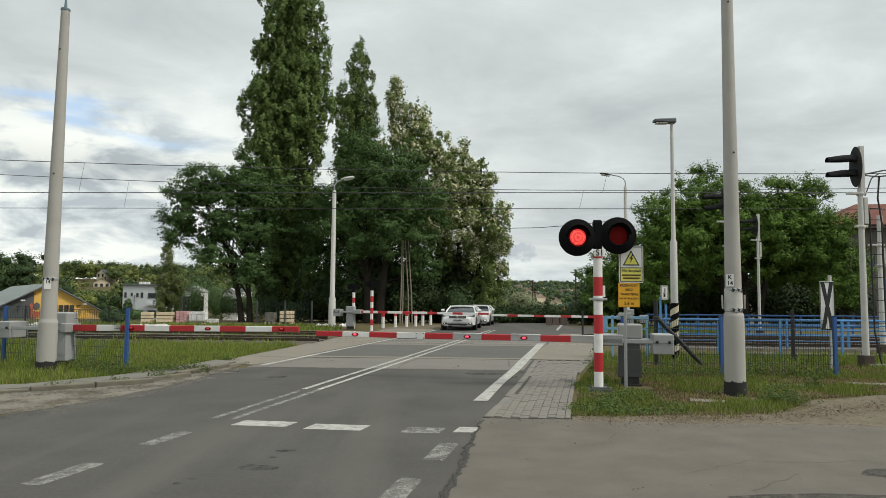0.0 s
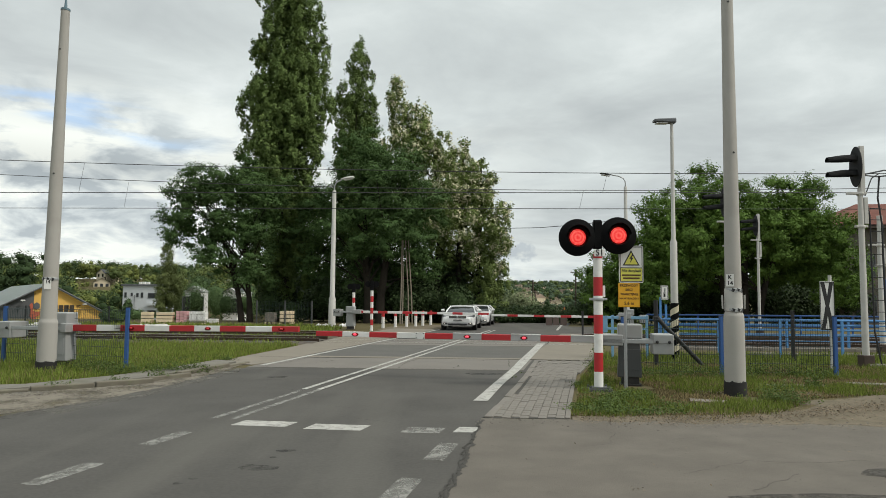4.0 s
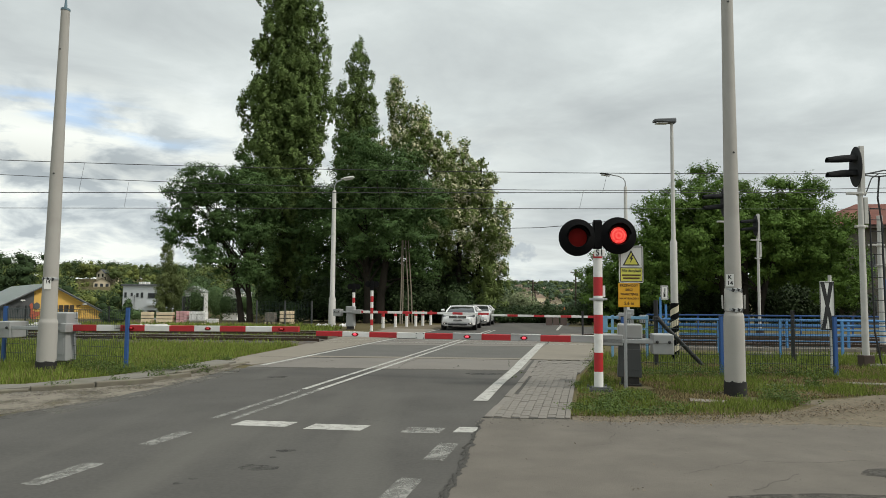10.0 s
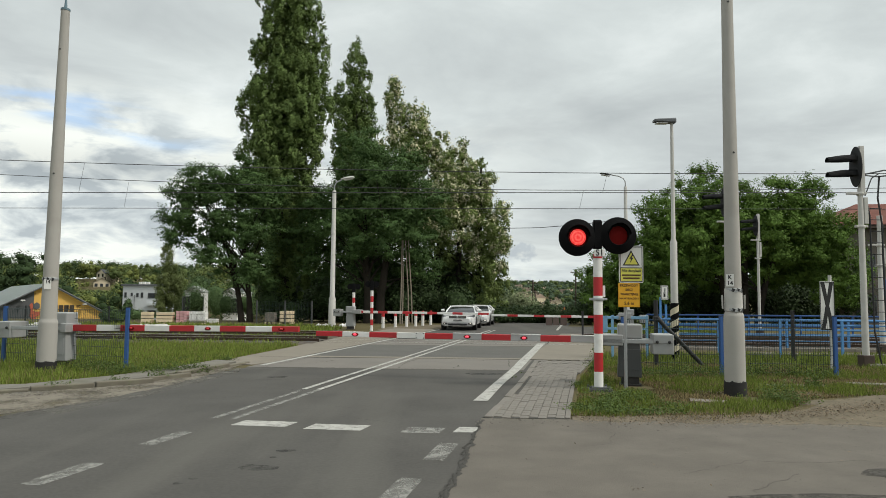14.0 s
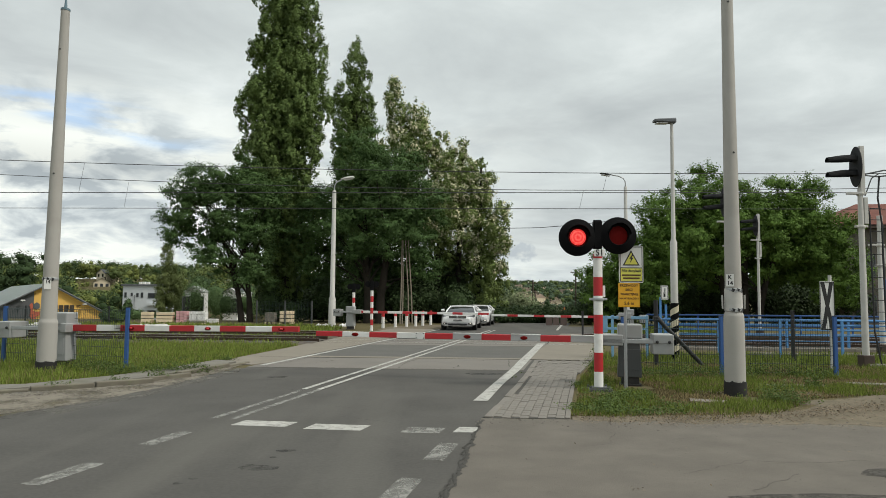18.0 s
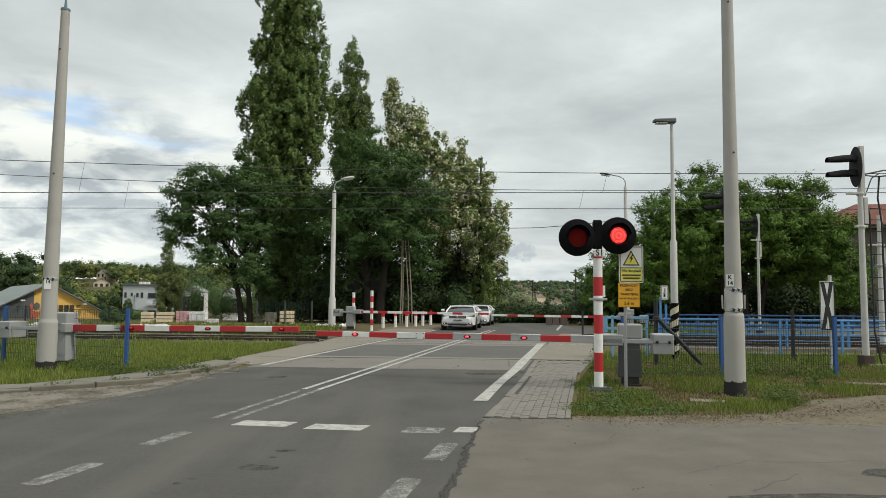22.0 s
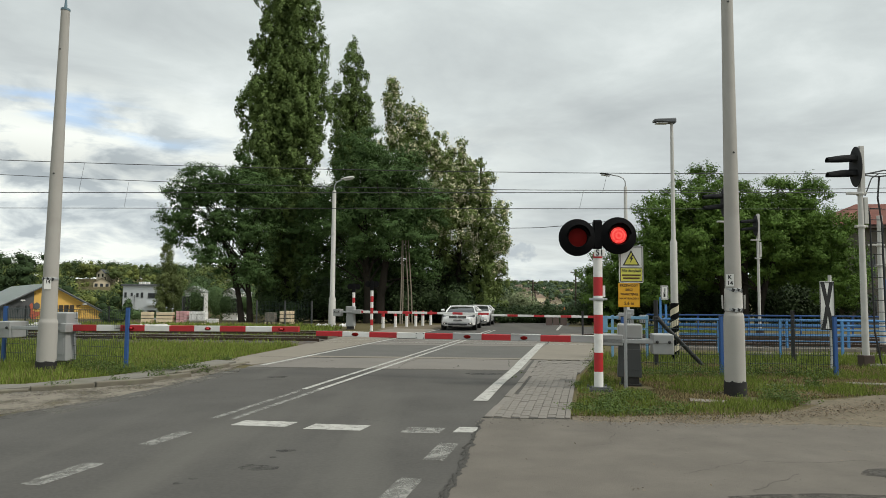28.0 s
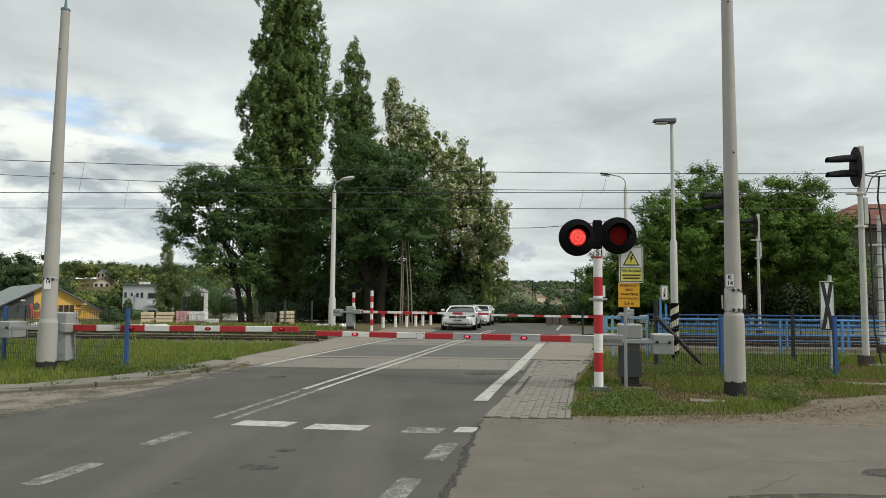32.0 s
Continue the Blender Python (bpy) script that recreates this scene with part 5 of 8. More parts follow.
# small marker board on blue posts
t = thing("marker_board", "small white marker board on twin blue posts", "sign", pose(6.44, 20.35, 0.0))
for dx in (-0.06, 0.10):
    bm = B()
    box(bm, dx - 0.03, -0.02, 0, dx + 0.03, 0.02, 1.72 if dx < 0 else 1.5, 0.005)
    part("post", bm, M["blue"], t)
bm = B()
box(bm, -0.06, -0.05, 1.64, 0.16, -0.03, 2.05, 0.012)
bd = part("board", bm, M["white"], t)
bm = B()
for x0, z0, x1, z1 in ((-0.045, 1.66, 0.145, 1.67), (-0.045, 2.02, 0.145, 2.03), (-0.045, 1.66, -0.035, 2.03), (0.135, 1.66, 0.145, 2.03)):
    box(bm, x0, -0.054, z0, x1, -0.051, z1)
slabxz(bm, [(0.02, 1.72), (0.075, 1.72), (0.075, 1.97), (0.05, 1.97), (0.05, 1.80), (0.02, 1.86)], -0.054, -0.051)
part("mark", bm, M["ink"], bd)

# distant-warning board: black X over white
t = thing("cross_board", "tall white trackside board with a black cross", "sign", pose(9.19, 16.6, 0.0, 0, 0, -10))
bm = B()
tube(bm, [(0.09, 0.05, 0), (0.09, 0.05, 2.25)], 0.04, 10)
part("post", bm, M["mast"], t)
bm = B()
box(bm, -0.16, -0.012, 0.94, 0.16, 0.0, 2.10, 0.004)
bd = part("board", bm, M["white"], t)
for k_, (sx, sz) in enumerate(((-1, 1), (1, 1), (-1, -1), (1, -1))):
    bm = B()
    pts_ = [(-0.145 * sx, 1.52 + 0.565 * sz), (-0.055 * sx, 1.52 + 0.565 * sz), (0.040 * sx, 1.52), (-0.040 * sx, 1.52)]
    slabxz(bm, pts_, -0.0145 - 0.0015 * k_, -0.0125)
    part("cross_stroke", bm, M["ink"], bd)
for zz in (0.945, 2.075):
    bm = B()
    box(bm, -0.15, -0.0215, zz, 0.15, -0.0125, zz + 0.02)
    part("border", bm, M["ink"], bd)
for xx in (-0.158, 0.146):
    bm = B()
    box(bm, xx, -0.0215, 0.945, xx + 0.012, -0.0125, 2.095)
    part("border", bm, M["ink"], bd)
for zz in (1.15, 1.9):
    bm = B()
    box(bm, -0.10, 0.0, zz - 0.02, 0.14, 0.055, zz + 0.02, 0.004)
    part("bracket", bm, M["galv"], t)


# ---- railway signals ----
def rail_signal(x, y, h, label, side=-1, ladder=False, heads=2, headz=None, mast_r=0.056, turn=0.0, oval=1.0):
    t = thing("railway_signal", label, "signal", pose(x, y, 0.0, 0, 0, turn), "railway signals")
    bm = B()
    box(bm, -0.14, -0.14, -0.1, 0.14, 0.14, 0.3, 0.02)
    part("footing", bm, M["rust"], t)
    bm = B()
    tube(bm, [(0, 0, 0.3), (0, 0, h * 0.55), (0, 0, h * 0.8)], [mast_r * 1.5, mast_r * 1.25, mast_r * 1.1], 14)
    part("mast", bm, M["mast"], t)
    for zz in (h * 0.62, h * 0.77):
        bm = B()
        lathe(bm, [(mast_r * 1.5, zz), (mast_r * 1.7, zz + 0.02), (mast_r * 1.7, zz + 0.06), (mast_r * 1.5, zz + 0.08)], 14)
        box(bm, -0.34 if zz > h * 0.7 else -0.15, -0.05, zz + 0.02, 0.15, 0.05, zz + 0.08, 0.01)
        part("collar", bm, M["mast"], t)
    bm = B()
    box(bm, 0.06, -0.06, h * 0.64, 0.16, 0.06, h * 0.76, 0.01)
    part("junction_box", bm, M["mast"], t)
    bm = B()
    box(bm, -0.02, -0.07, h * 0.78, 0.10, 0.07, h * 0.995, 0.015)
    part("lamp_case", bm, M["mast"], t)
    hz = h * 0.90
    bm = B()
    # oval background board, seen nearly edge-on
    lathe(bm, [(0.27, -0.012), (0.275, 0.0), (0.27, 0.012)], 28, (0, 0, 0), "X")
    for v in bm.verts:
        v.co.z *= 1.9 * oval
        v.co.y *= oval
    bmesh.ops.transform(bm, matrix=pose(side * 0.09, 0, hz, 0, 0, 0), verts=bm.verts)
    part("background_board", bm, M["sheenblack"], t)
    for k in range(heads):
        zz = hz + 0.19 - 0.38 * k
        bm = B()
        rows = []
        n = 12
        for f, rr in ((0.0, 0.13), (0.35, 0.125), (0.70, 0.09)):
            rows.append([bm.verts.new((side * (0.1 + f), 0.05 * f + rr * math.cos(math.pi * (-0.1 + 1.2 * i / n)), zz - 0.05 * f + rr * math.sin(math.pi * (-0.1 + 1.2 * i / n)))) for i in range(n + 1)])
        for a, b in zip(rows, rows[1:]):
            for i in range(n):
                bm.faces.new((a[i], a[i + 1], b[i + 1], b[i]))
        bmesh.ops.solidify(bm, geom=bm.faces[:], thickness=0.012)
        part("hood", bm, M["sheenblack"], t)
    if ladder:
        for dx in (0.22, 0.52):
            bm = B()
            tube(bm, [(dx + 0.12, -0.1, 0.0), (dx + 0.02, 0, 0.9), (dx, 0, 3.6), (dx - 0.08, 0, 4.25), (dx - 0.02, 0, h * 0.86)] if dx > 0.3 else [(dx + 0.12, -0.1, 0.0), (dx + 0.02, 0, 0.9), (dx, 0, 3.8), (dx - 0.08, 0, 4.2)], 0.022, 8)
            part("ladder_rail", bm, M["black"], t)
        for k in range(13):
            bm = B()
            tube(bm, [(0.22, 0, 0.5 + 0.29 * k), (0.52, 0, 0.5 + 0.29 * k)], 0.011, 6)
            part("rung", bm, M["black"], t)
        bm = B()
        tube(bm, [(0.12, 0.0, 4.85), (0.5, -0.2, 4.92), (0.85, -0.15, 4.9), (0.95, 0.1, 4.86), (0.6, 0.25, 4.84), (0.12, 0.1, 4.85)], 0.018, 8)
        tube(bm, [(0.12, 0, 4.3), (0.3, 0.0, 4.75), (0.5, 0.0, 4.88)], 0.016, 8)
        part("safety_hoop", bm, M["darkcab"], t)


rail_signal(10.56, 17.4, 5.6, "pale railway signal mast with black hooded lamps and ladder", ladder=True)
rail_signal(15.5, 34.0, 5.95, "slim railway signal mast against a dark tree", mast_r=0.05)
rail_signal(9.88, 24.0, 5.62, "railway signal mast behind a concrete pole", mast_r=0.06)
rail_signal(13.9, 22.0, 4.4, "short pale railway signal mast seen sideways", side=1, mast_r=0.055, heads=0, oval=0.4)


# ---- street lamps ----
def street_lamp(x, y, z0, h, arm, label, head, striped=False, r=0.09, turn=0):
    t = thing("street_lamp", label, "street lamp", pose(x, y, z0, 0, 0, turn), "street lamps")
    bm = B()
    if striped:
        tube(bm, [(0, 0, 1.5), (0, 0, 3.2), (0, 0, 3.3), (0, 0, h * 0.8), (0, 0, h)], [r, r * 0.95, r * 0.6, r * 0.5, r * 0.4], 14)
    else:
        tube(bm, [(0, 0, 0), (0, 0, 1.6), (0, 0, 1.7), (0, 0, h - 0.6), (0, 0, h - 0.5)], [r * 1.5, r * 1.4, r * 1.05, r * 0.8, r * 0.6], 14)
    part("column", bm, M["mast"], t)
    if striped:
        # black and yellow spiral at the foot
        n = 18
        for k in range(13):
            bm = B()
            cols = []
            for i in range(n + 1):
                a = 2 * math.pi * i / n
                za = [min(1.55, max(0.0, -0.34 + 0.17 * (k + d) + 0.34 * i / n)) for d in (0, 1)]
                cols.append([bm.verts.new((r * 1.1 * math.cos(a), r * 1.1 * math.sin(a), z_)) for z_ in za])
            for p, q in zip(cols, cols[1:]):
                if max(v.co.z for v in p + q) - min(v.co.z for v in p + q) > 0.001:
                    bm.faces.new((p[0], q[0], q[1], p[1]))
            bmesh.ops.delete(bm, geom=[v for v in bm.verts if not v.link_faces], context="VERTS")
            if bm.faces:
                part("foot_stripe", bm, M["hoodblack" if k % 2 else "stripe"], t)
    bm = B()
    if head == "flat":
        tube(bm, [(0, 0, h - 0.02), (-0.1, 0, h + 0.01)], r * 0.4, 8)
        part("arm", bm, M["lampgrey"], t)
        bm = B()
        box(bm, -0.50, -0.13, h - 0.07, 0.10, 0.13, h + 0.07, 0.03)
        for v in bm.verts:
            if v.co.x < -0.3:
                v.co.z = h + (v.co.z - h) * 0.55 + 0.0
        part("lamp_head", bm, M["lampgrey"], t)
        bm = B()
        box(bm, -0.44, -0.10, h - 0.082, -0.12, 0.10, h - 0.06, 0.008)
        part("diffuser", bm, M["diffuser"], t)
    else:
        s = 1 if arm > 0 else -1
        tube(bm, [(0, 0, h - 0.55), (0.0, 0, h - 0.25), (0.12 * s, 0, h - 0.02), (0.4 * s, 0, h + 0.1), (arm, 0, h + 0.17)], 0.035, 8)
        part("arm", bm, M["galv"], t)
        bm = B()
        lathe(bm, [(0.03, -0.1), (0.10, 0.05), (0.16, 0.35), (0.14, 0.62), (0.03, 0.72)], 14, (0, 0, 0), "X")
        for v in bm.verts:
            v.co.z *= 0.6 if head == "white" else 0.32
            v.co.x *= s
        bmesh.ops.transform(bm, matrix=pose(arm, 0, h + 0.17, 0, -8 * s, 0), verts=bm.verts)
        part("lamp_head", bm, M["mast" if head == "white" else "lampgrey"], t)
        bm = B()
        box(bm, min(0.1 * s, 0.6 * s), -0.09, -0.11, max(0.1 * s, 0.6 * s), 0.09, -0.05, 0.02, pose(arm, 0, h + 0.17, 0, -8 * s, 0))
        part("diffuser", bm, M["diffuser"], t)


street_lamp(6.31, 18.9, 0.0, 6.58, 0, "tall pale lamp column with a black-white striped foot", "flat", True, 0.10)
street_lamp(-6.32, 39.8, 0.0, 8.35, 0.45, "pale concrete lamp column before dark trees", "white", r=0.14)
street_lamp(10.6, 40.0, 0.0, 8.75, -0.8, "tall pale lamp column with a curved arm", "grey", r=0.12)


# ---- cars ----
def loft(bm, secs, closed=True):
    rows = [[bm.verts.new(p) for p in s] for s in secs]
    n = len(rows[0])
    for a, b in zip(rows, rows[1:]):
        for i in range(n if closed else n - 1):
            f = bm.faces.new((a[i], a[(i + 1) % n], b[(i + 1) % n], b[i]))
            f.smooth = True
    if closed:
        bm.faces.new(rows[0][::-1])
        bm.faces.new(rows[-1])


def make_car(m, label, hood_h, roof_h, length, est):
    """A saloon: nose at -y. Body, glass, wheels, lamps, grille, bumper, mirrors and plate as parts."""
    t = thing("car", label, "car", m, "waiting cars")
    L2, W = length / 2, 0.91
    bm = B()
    #       y, floor, sill width, belt height, belt width, crown of the top
    st = [(-L2, 0.42, 0.60, 0.60, 0.62, 0.02), (-L2 + 0.07, 0.24, 0.76, 0.70, 0.74, 0.04), (-L2 + 0.28, 0.20, 0.85, hood_h - 0.10, 0.82, 0.05),
          (-L2 + 0.75, 0.22, 0.89, hood_h - 0.02, 0.87, 0.05), (-L2 + 1.45, 0.22, 0.90, hood_h + 0.06, 0.90, 0.03), (0.0, 0.22, 0.91, 0.97, 0.905, 0.0),
          (L2 - 1.1, 0.22, 0.905, 1.02, 0.89, 0.0), (L2 - 0.3, 0.24, 0.87, 1.03 if est else 1.0, 0.83, 0.02), (L2 - 0.05, 0.34, 0.80, 0.95, 0.76, 0.0), (L2, 0.45, 0.70, 0.80, 0.70, 0.0)]
    secs = []
    for y, f, sw, bh, bw, cr in st:
        mid = (f + bh) / 2
        half = [(0.0, f), (sw * 0.85, f), (sw, f + 0.08), (max(sw, bw) + 0.008, mid), (bw, bh - 0.05), (bw - 0.07, bh), (bw * 0.5, bh + cr), (0.0, bh + cr * 1.3)]
        secs.append([(x, y, z_) for x, z_ in half] + [(-x, y, z_) for x, z_ in half[-2:0:-1]])
    loft(bm, secs)
    body = part("body", bm, M["carwhite"], t)
    # cabin glass, then roof and pillars over it
    b0, w1, r0, r1, b1 = -L2 + 1.42, -L2 + 2.15, -L2 + 2.2, L2 - (1.25 if not est else 0.75), L2 - (0.45 if not est else 0.2)
    bh = hood_h + 0.06
    bm = B()
    g = []
    for y, zlo, zhi, wlo, whi in ((b0, bh - 0.05, bh - 0.02, 0.80, 0.76), (b0 + 0.04, bh - 0.05, bh + 0.02, 0.82, 0.74), (r0, 0.93, roof_h - 0.04, 0.86, 0.60), (r1, 0.95, roof_h - 0.05, 0.85, 0.59), (b1, 0.93, 0.99, 0.78, 0.70)):
        g.append([(-wlo, y, zlo), (wlo, y, zlo), (whi, y, zhi), (whi * 0.5, y, zhi + 0.02), (-whi * 0.5, y, zhi + 0.02), (-whi, y, zhi)])
    loft(bm, g)
    part("cabin_glass", bm, M["glassdark"], t, "dark reflecting windows")
    bm = B()
    rf = []
    for y, z_, w in ((r0 - 0.06, roof_h - 0.055, 0.60), (r0 + 0.12, roof_h - 0.01, 0.60), ((r0 + r1) / 2, roof_h + 0.015, 0.60), (r1 - 0.1, roof_h - 0.015, 0.59), (r1 + 0.08, roof_h - 0.06, 0.58)):
        rf.append([(-w - 0.02, y, z_ - 0.05), (w + 0.02, y, z_ - 0.05), (w - 0.03, y, z_ + 0.005), (w * 0.5, y, z_ + 0.02), (-w * 0.5, y, z_ + 0.02), (-w + 0.03, y, z_ + 0.005)])
    loft(bm, rf)
    part("roof", bm, M["carwhite"], t)
    for s in (-1, 1):
        for nm, p, q, r in (("front_pillar", (0.79 * s, b0 + 0.02, bh), (0.605 * s, r0, roof_h - 0.03), 0.035), ("middle_pillar", (0.87 * s, -0.1, 0.95), (0.61 * s, -0.05, roof_h - 0.04), 0.03),
                            ("rear_pillar", (0.80 * s, b1 - 0.1, 0.98), (0.60 * s, r1, roof_h - 0.04), 0.06)):
            bm = B()
            tube(bm, [p, tuple((a + b) / 2 + (0.02 * s if i == 0 else 0.01) for i, (a, b) in enumerate(zip(p, q))), q], r, 8)
            part(nm, bm, M["carwhite"], t)
        bm = B()
        lathe(bm, [(0.02, -0.10), (0.07, -0.08), (0.085, 0.0), (0.07, 0.08), (0.02, 0.10)], 12, (0, 0, 0), "X")
        for v in bm.verts:
            v.co = Vector((v.co.x + 0.99 * s, v.co.y * 0.7 + b0 + 0.42, v.co.z * 0.9 + 1.0))
        part("wing_mirror", bm, M["carwhite"], t)
        # headlamp wraps round the corner of the nose
        bm = B()
        hl = [(0.40, -L2 + 0.055, 0.69), (0.62, -L2 + 0.10, 0.70), (0.80, -L2 + 0.26, 0.73), (0.865, -L2 + 0.52, 0.80)]
        lo_, hi_ = [], []
        for x, y, z_ in hl:
            lo_.append(bm.verts.new((x * s, y - 0.02, z_ - 0.075)))
            hi_.append(bm.verts.new((x * s * 0.985, y + 0.03, z_ + 0.055)))
        for i in range(3):
            bm.faces.new((lo_[i], lo_[i + 1], hi_[i + 1], hi_[i]))
        bmesh.ops.solidify(bm, geom=bm.faces[:], thickness=0.04)
        part("headlight", bm, M["lampglass"], t, "clear headlight")
        bm = B()
        lathe(bm, [(0.024, 0.0), (0.022, 0.012), (0.01, 0.02)], 14, (0.66 * s, -L2 - 0.004, 0.36), "Y")
        part("fog_light", bm, M["drl"], t, "small lit fog light")
        bm = B()
        box(bm, min(0.54 * s, 0.74 * s), -L2 + 0.004, 0.31, max(0.54 * s, 0.74 * s), -L2 + 0.10, 0.40, 0.02)
        part("fog_light_bezel", bm, M["black"], t)
        for y in (-L2 + 0.92, L2 - 1.02):
            wb = B()
            lathe(wb, [(0.21, -0.11), (0.30, -0.112), (0.325, -0.09), (0.33, 0.0), (0.325, 0.09), (0.30, 0.112), (0.21, 0.11)], 24, (0.80 * s, y, 0.33), "X")
            wh = part("wheel", wb, M["tyre"], t)
            wb = B()
            lathe(wb, [(0.215, 0.02), (0.20, 0.085), (0.06, 0.10), (0.02, 0.105)], 20, (0, 0, 0), "X")
            for v in wb.verts:
                v.co = Vector((v.co.x * s + 0.80 * s, v.co.y + y, v.co.z + 0.33))
            part("rim", wb, M["rim"], wh)
            wb = B()
            lathe(wb, [(0.36, 0.0), (0.355, 0.05)], 20, (0, 0, 0), "X")
            for v in wb.verts:
                v.co = Vector((v.co.x * s + 0.865 * s, v.co.y + y, v.co.z + 0.34))
            part("wheel_arch", wb, M["black"], t)
    bm = B()
    box(bm, -0.44, -L2 - 0.012, 0.625, 0.44, -L2 + 0.06, 0.745, 0.015)
    part("grille", bm, M["black"], t)
    for k in range(3):
        bm = B()
        box(bm, -0.42, -L2 - 0.018, 0.645 + 0.034 * k, 0.42, -L2 - 0.008, 0.656 + 0.034 * k)
        part("grille_bar", bm, M["chrome"], t)
    bm = B()
    lathe(bm, [(0.055, 0.0), (0.05, 0.012), (0.01, 0.014)], 16, (0, -L2 - 0.018, 0.68), "Y")
    part("badge", bm, M["chrome"], t)
    bm = B()
    box(bm, -0.50, -L2 - 0.012, 0.27, 0.50, -L2 + 0.1, 0.36, 0.02)
    part("lower_intake", bm, M["black"], t)
    bm = B()
    box(bm, -0.26, -L2 - 0.03, 0.48, 0.26, -L2 - 0.015, 0.585, 0.005)
    pl = part("number_plate", bm, M["white"], t)
    bm = B()
    box(bm, -0.21, -L2 - 0.034, 0.505, 0.22, -L2 - 0.031, 0.56)
    part("plate_bar", bm, M["darkcab"], pl)
    return t


make_car(pose(1.08, 37.9, 0.012, 0, 0, -7.5), "white saloon car waiting at the far barrier", 0.80, 1.25, 4.77, False)
make_car(pose(2.27, 44.4, -0.03, 0, 0, -9.0), "second white car waiting behind the first", 0.84, 1.27, 4.4, True)

# ---- bollards and far wall ----
bm = B()
lathe(bm, [(0.085, -0.1), (0.085, 0.62)], 14)
bol_me = data_of(bm, "bollard_post", M["white"])
bm = B()
lathe(bm, [(0.087, 0.62), (0.087, 0.86), (0.05, 0.90)], 14)
band_me = data_of(bm, "bollard_band", M["red"])
first = None
for x, y in ((-3.24, 38.0), (-2.65, 39.2), (-2.05, 39.9), (-1.56, 40.7), (-1.17, 41.6), (-0.72, 42.8)):
    m = pose(x, y, height(x, y))
    if first is None:
        first = thing("bollard", "white roadside bollard with a red band", "bollard", m, "roadside bollards")
        part("post", bol_me, None, first)
        part("red_band", band_me, None, first)
    else:
        copy_thing(first, m)
t = thing("panel_wall", "low weathered wall of upright panels by the road", "wall", pose(6.6, 44.6, -0.15, 0, 0, -4))
bm = B()
box(bm, 0, -0.06, -0.3, 0.40, 0.06, 0.72, 0.02)
me = data_of(bm, "wall_panel", M["panelconc"])
for i in range(3):
    part("wall_panel", me, None, t, "", pose(0.02 + 0.46 * i, 0, random.uniform(-0.08, 0.05), 0, random.uniform(-2, 2), random.uniform(-4, 4)))

# slim pale stems in front of the grove
t = thing("leaning_poles", "bundle of slim pale leaning trunks", "tree", pose(-2.3, 44.6, height(-2.3, 44.6)))
for dx, tx in ((-0.43, -0.36), (-0.28, -0.30), (0.15, -0.14), (0.37, 0.04)):
    bm = B()
    tube(bm, [(dx, 0, -0.2), (dx + (tx - dx) * 0.35 + 0.03, 0.1, 2.0), (tx, 0.2, 5.4)], [0.05, 0.042, 0.028], 7)
    part("stem", bm, M["palebark"], t)


# ---- trees ----
def leaf_cloud(name, centres, spread, per, size, material, parent, rng, flat=0.75, lift=0.0, aspect=0.6, lay=(0.42, 0.55, 0.62)):
    """Many small folded leaves round the given twig ends, as loose quads."""
    c = np.repeat(np.asarray(centres), per, axis=0)
    n = len(c)
    o = rng.normal(0, 1, (n, 3))
    o /= np.linalg.norm(o, axis=1, keepdims=True)
    o *= rng.random((n, 1)) ** 0.36 * 1.65
    p = c + o * spread * np.array([1, 1, flat])
    out = p - p.mean(axis=0)
    out[:, 2] *= 0.4
    out /= np.linalg.norm(out, axis=1, keepdims=True) + 1e-9
    # each spray is a rounded mass of its own: its leaves face outward from its heart
    out = 0.35 * out + 0.95 * o / (np.linalg.norm(o, axis=1, keepdims=True) + 1e-9)
    nrm = rng.normal(0, lay[0], (n, 3)) + lay[1] * out + np.array([0, 0, lay[2]])
    nrm /= np.linalg.norm(nrm, axis=1, keepdims=True)
    a = np.cross(nrm, rng.normal(0, 1, (n, 3)))
    a /= np.linalg.norm(a, axis=1, keepdims=True) + 1e-9
    b = np.cross(nrm, a)
    s = size * rng.uniform(0.6, 1.35, (n, 1))
    a, b = a * s, b * s * aspect
    v = np.stack([p - a * 0.5, p + b * 0.5 + nrm * s * 0.08, p + a * 0.5, p - b * 0.5 + nrm * s * 0.08], axis=1).reshape(-1, 3)
    v[:, 2] += lift
    return quick(name, v, np.arange(4 * n).reshape(-1, 4), material, parent)


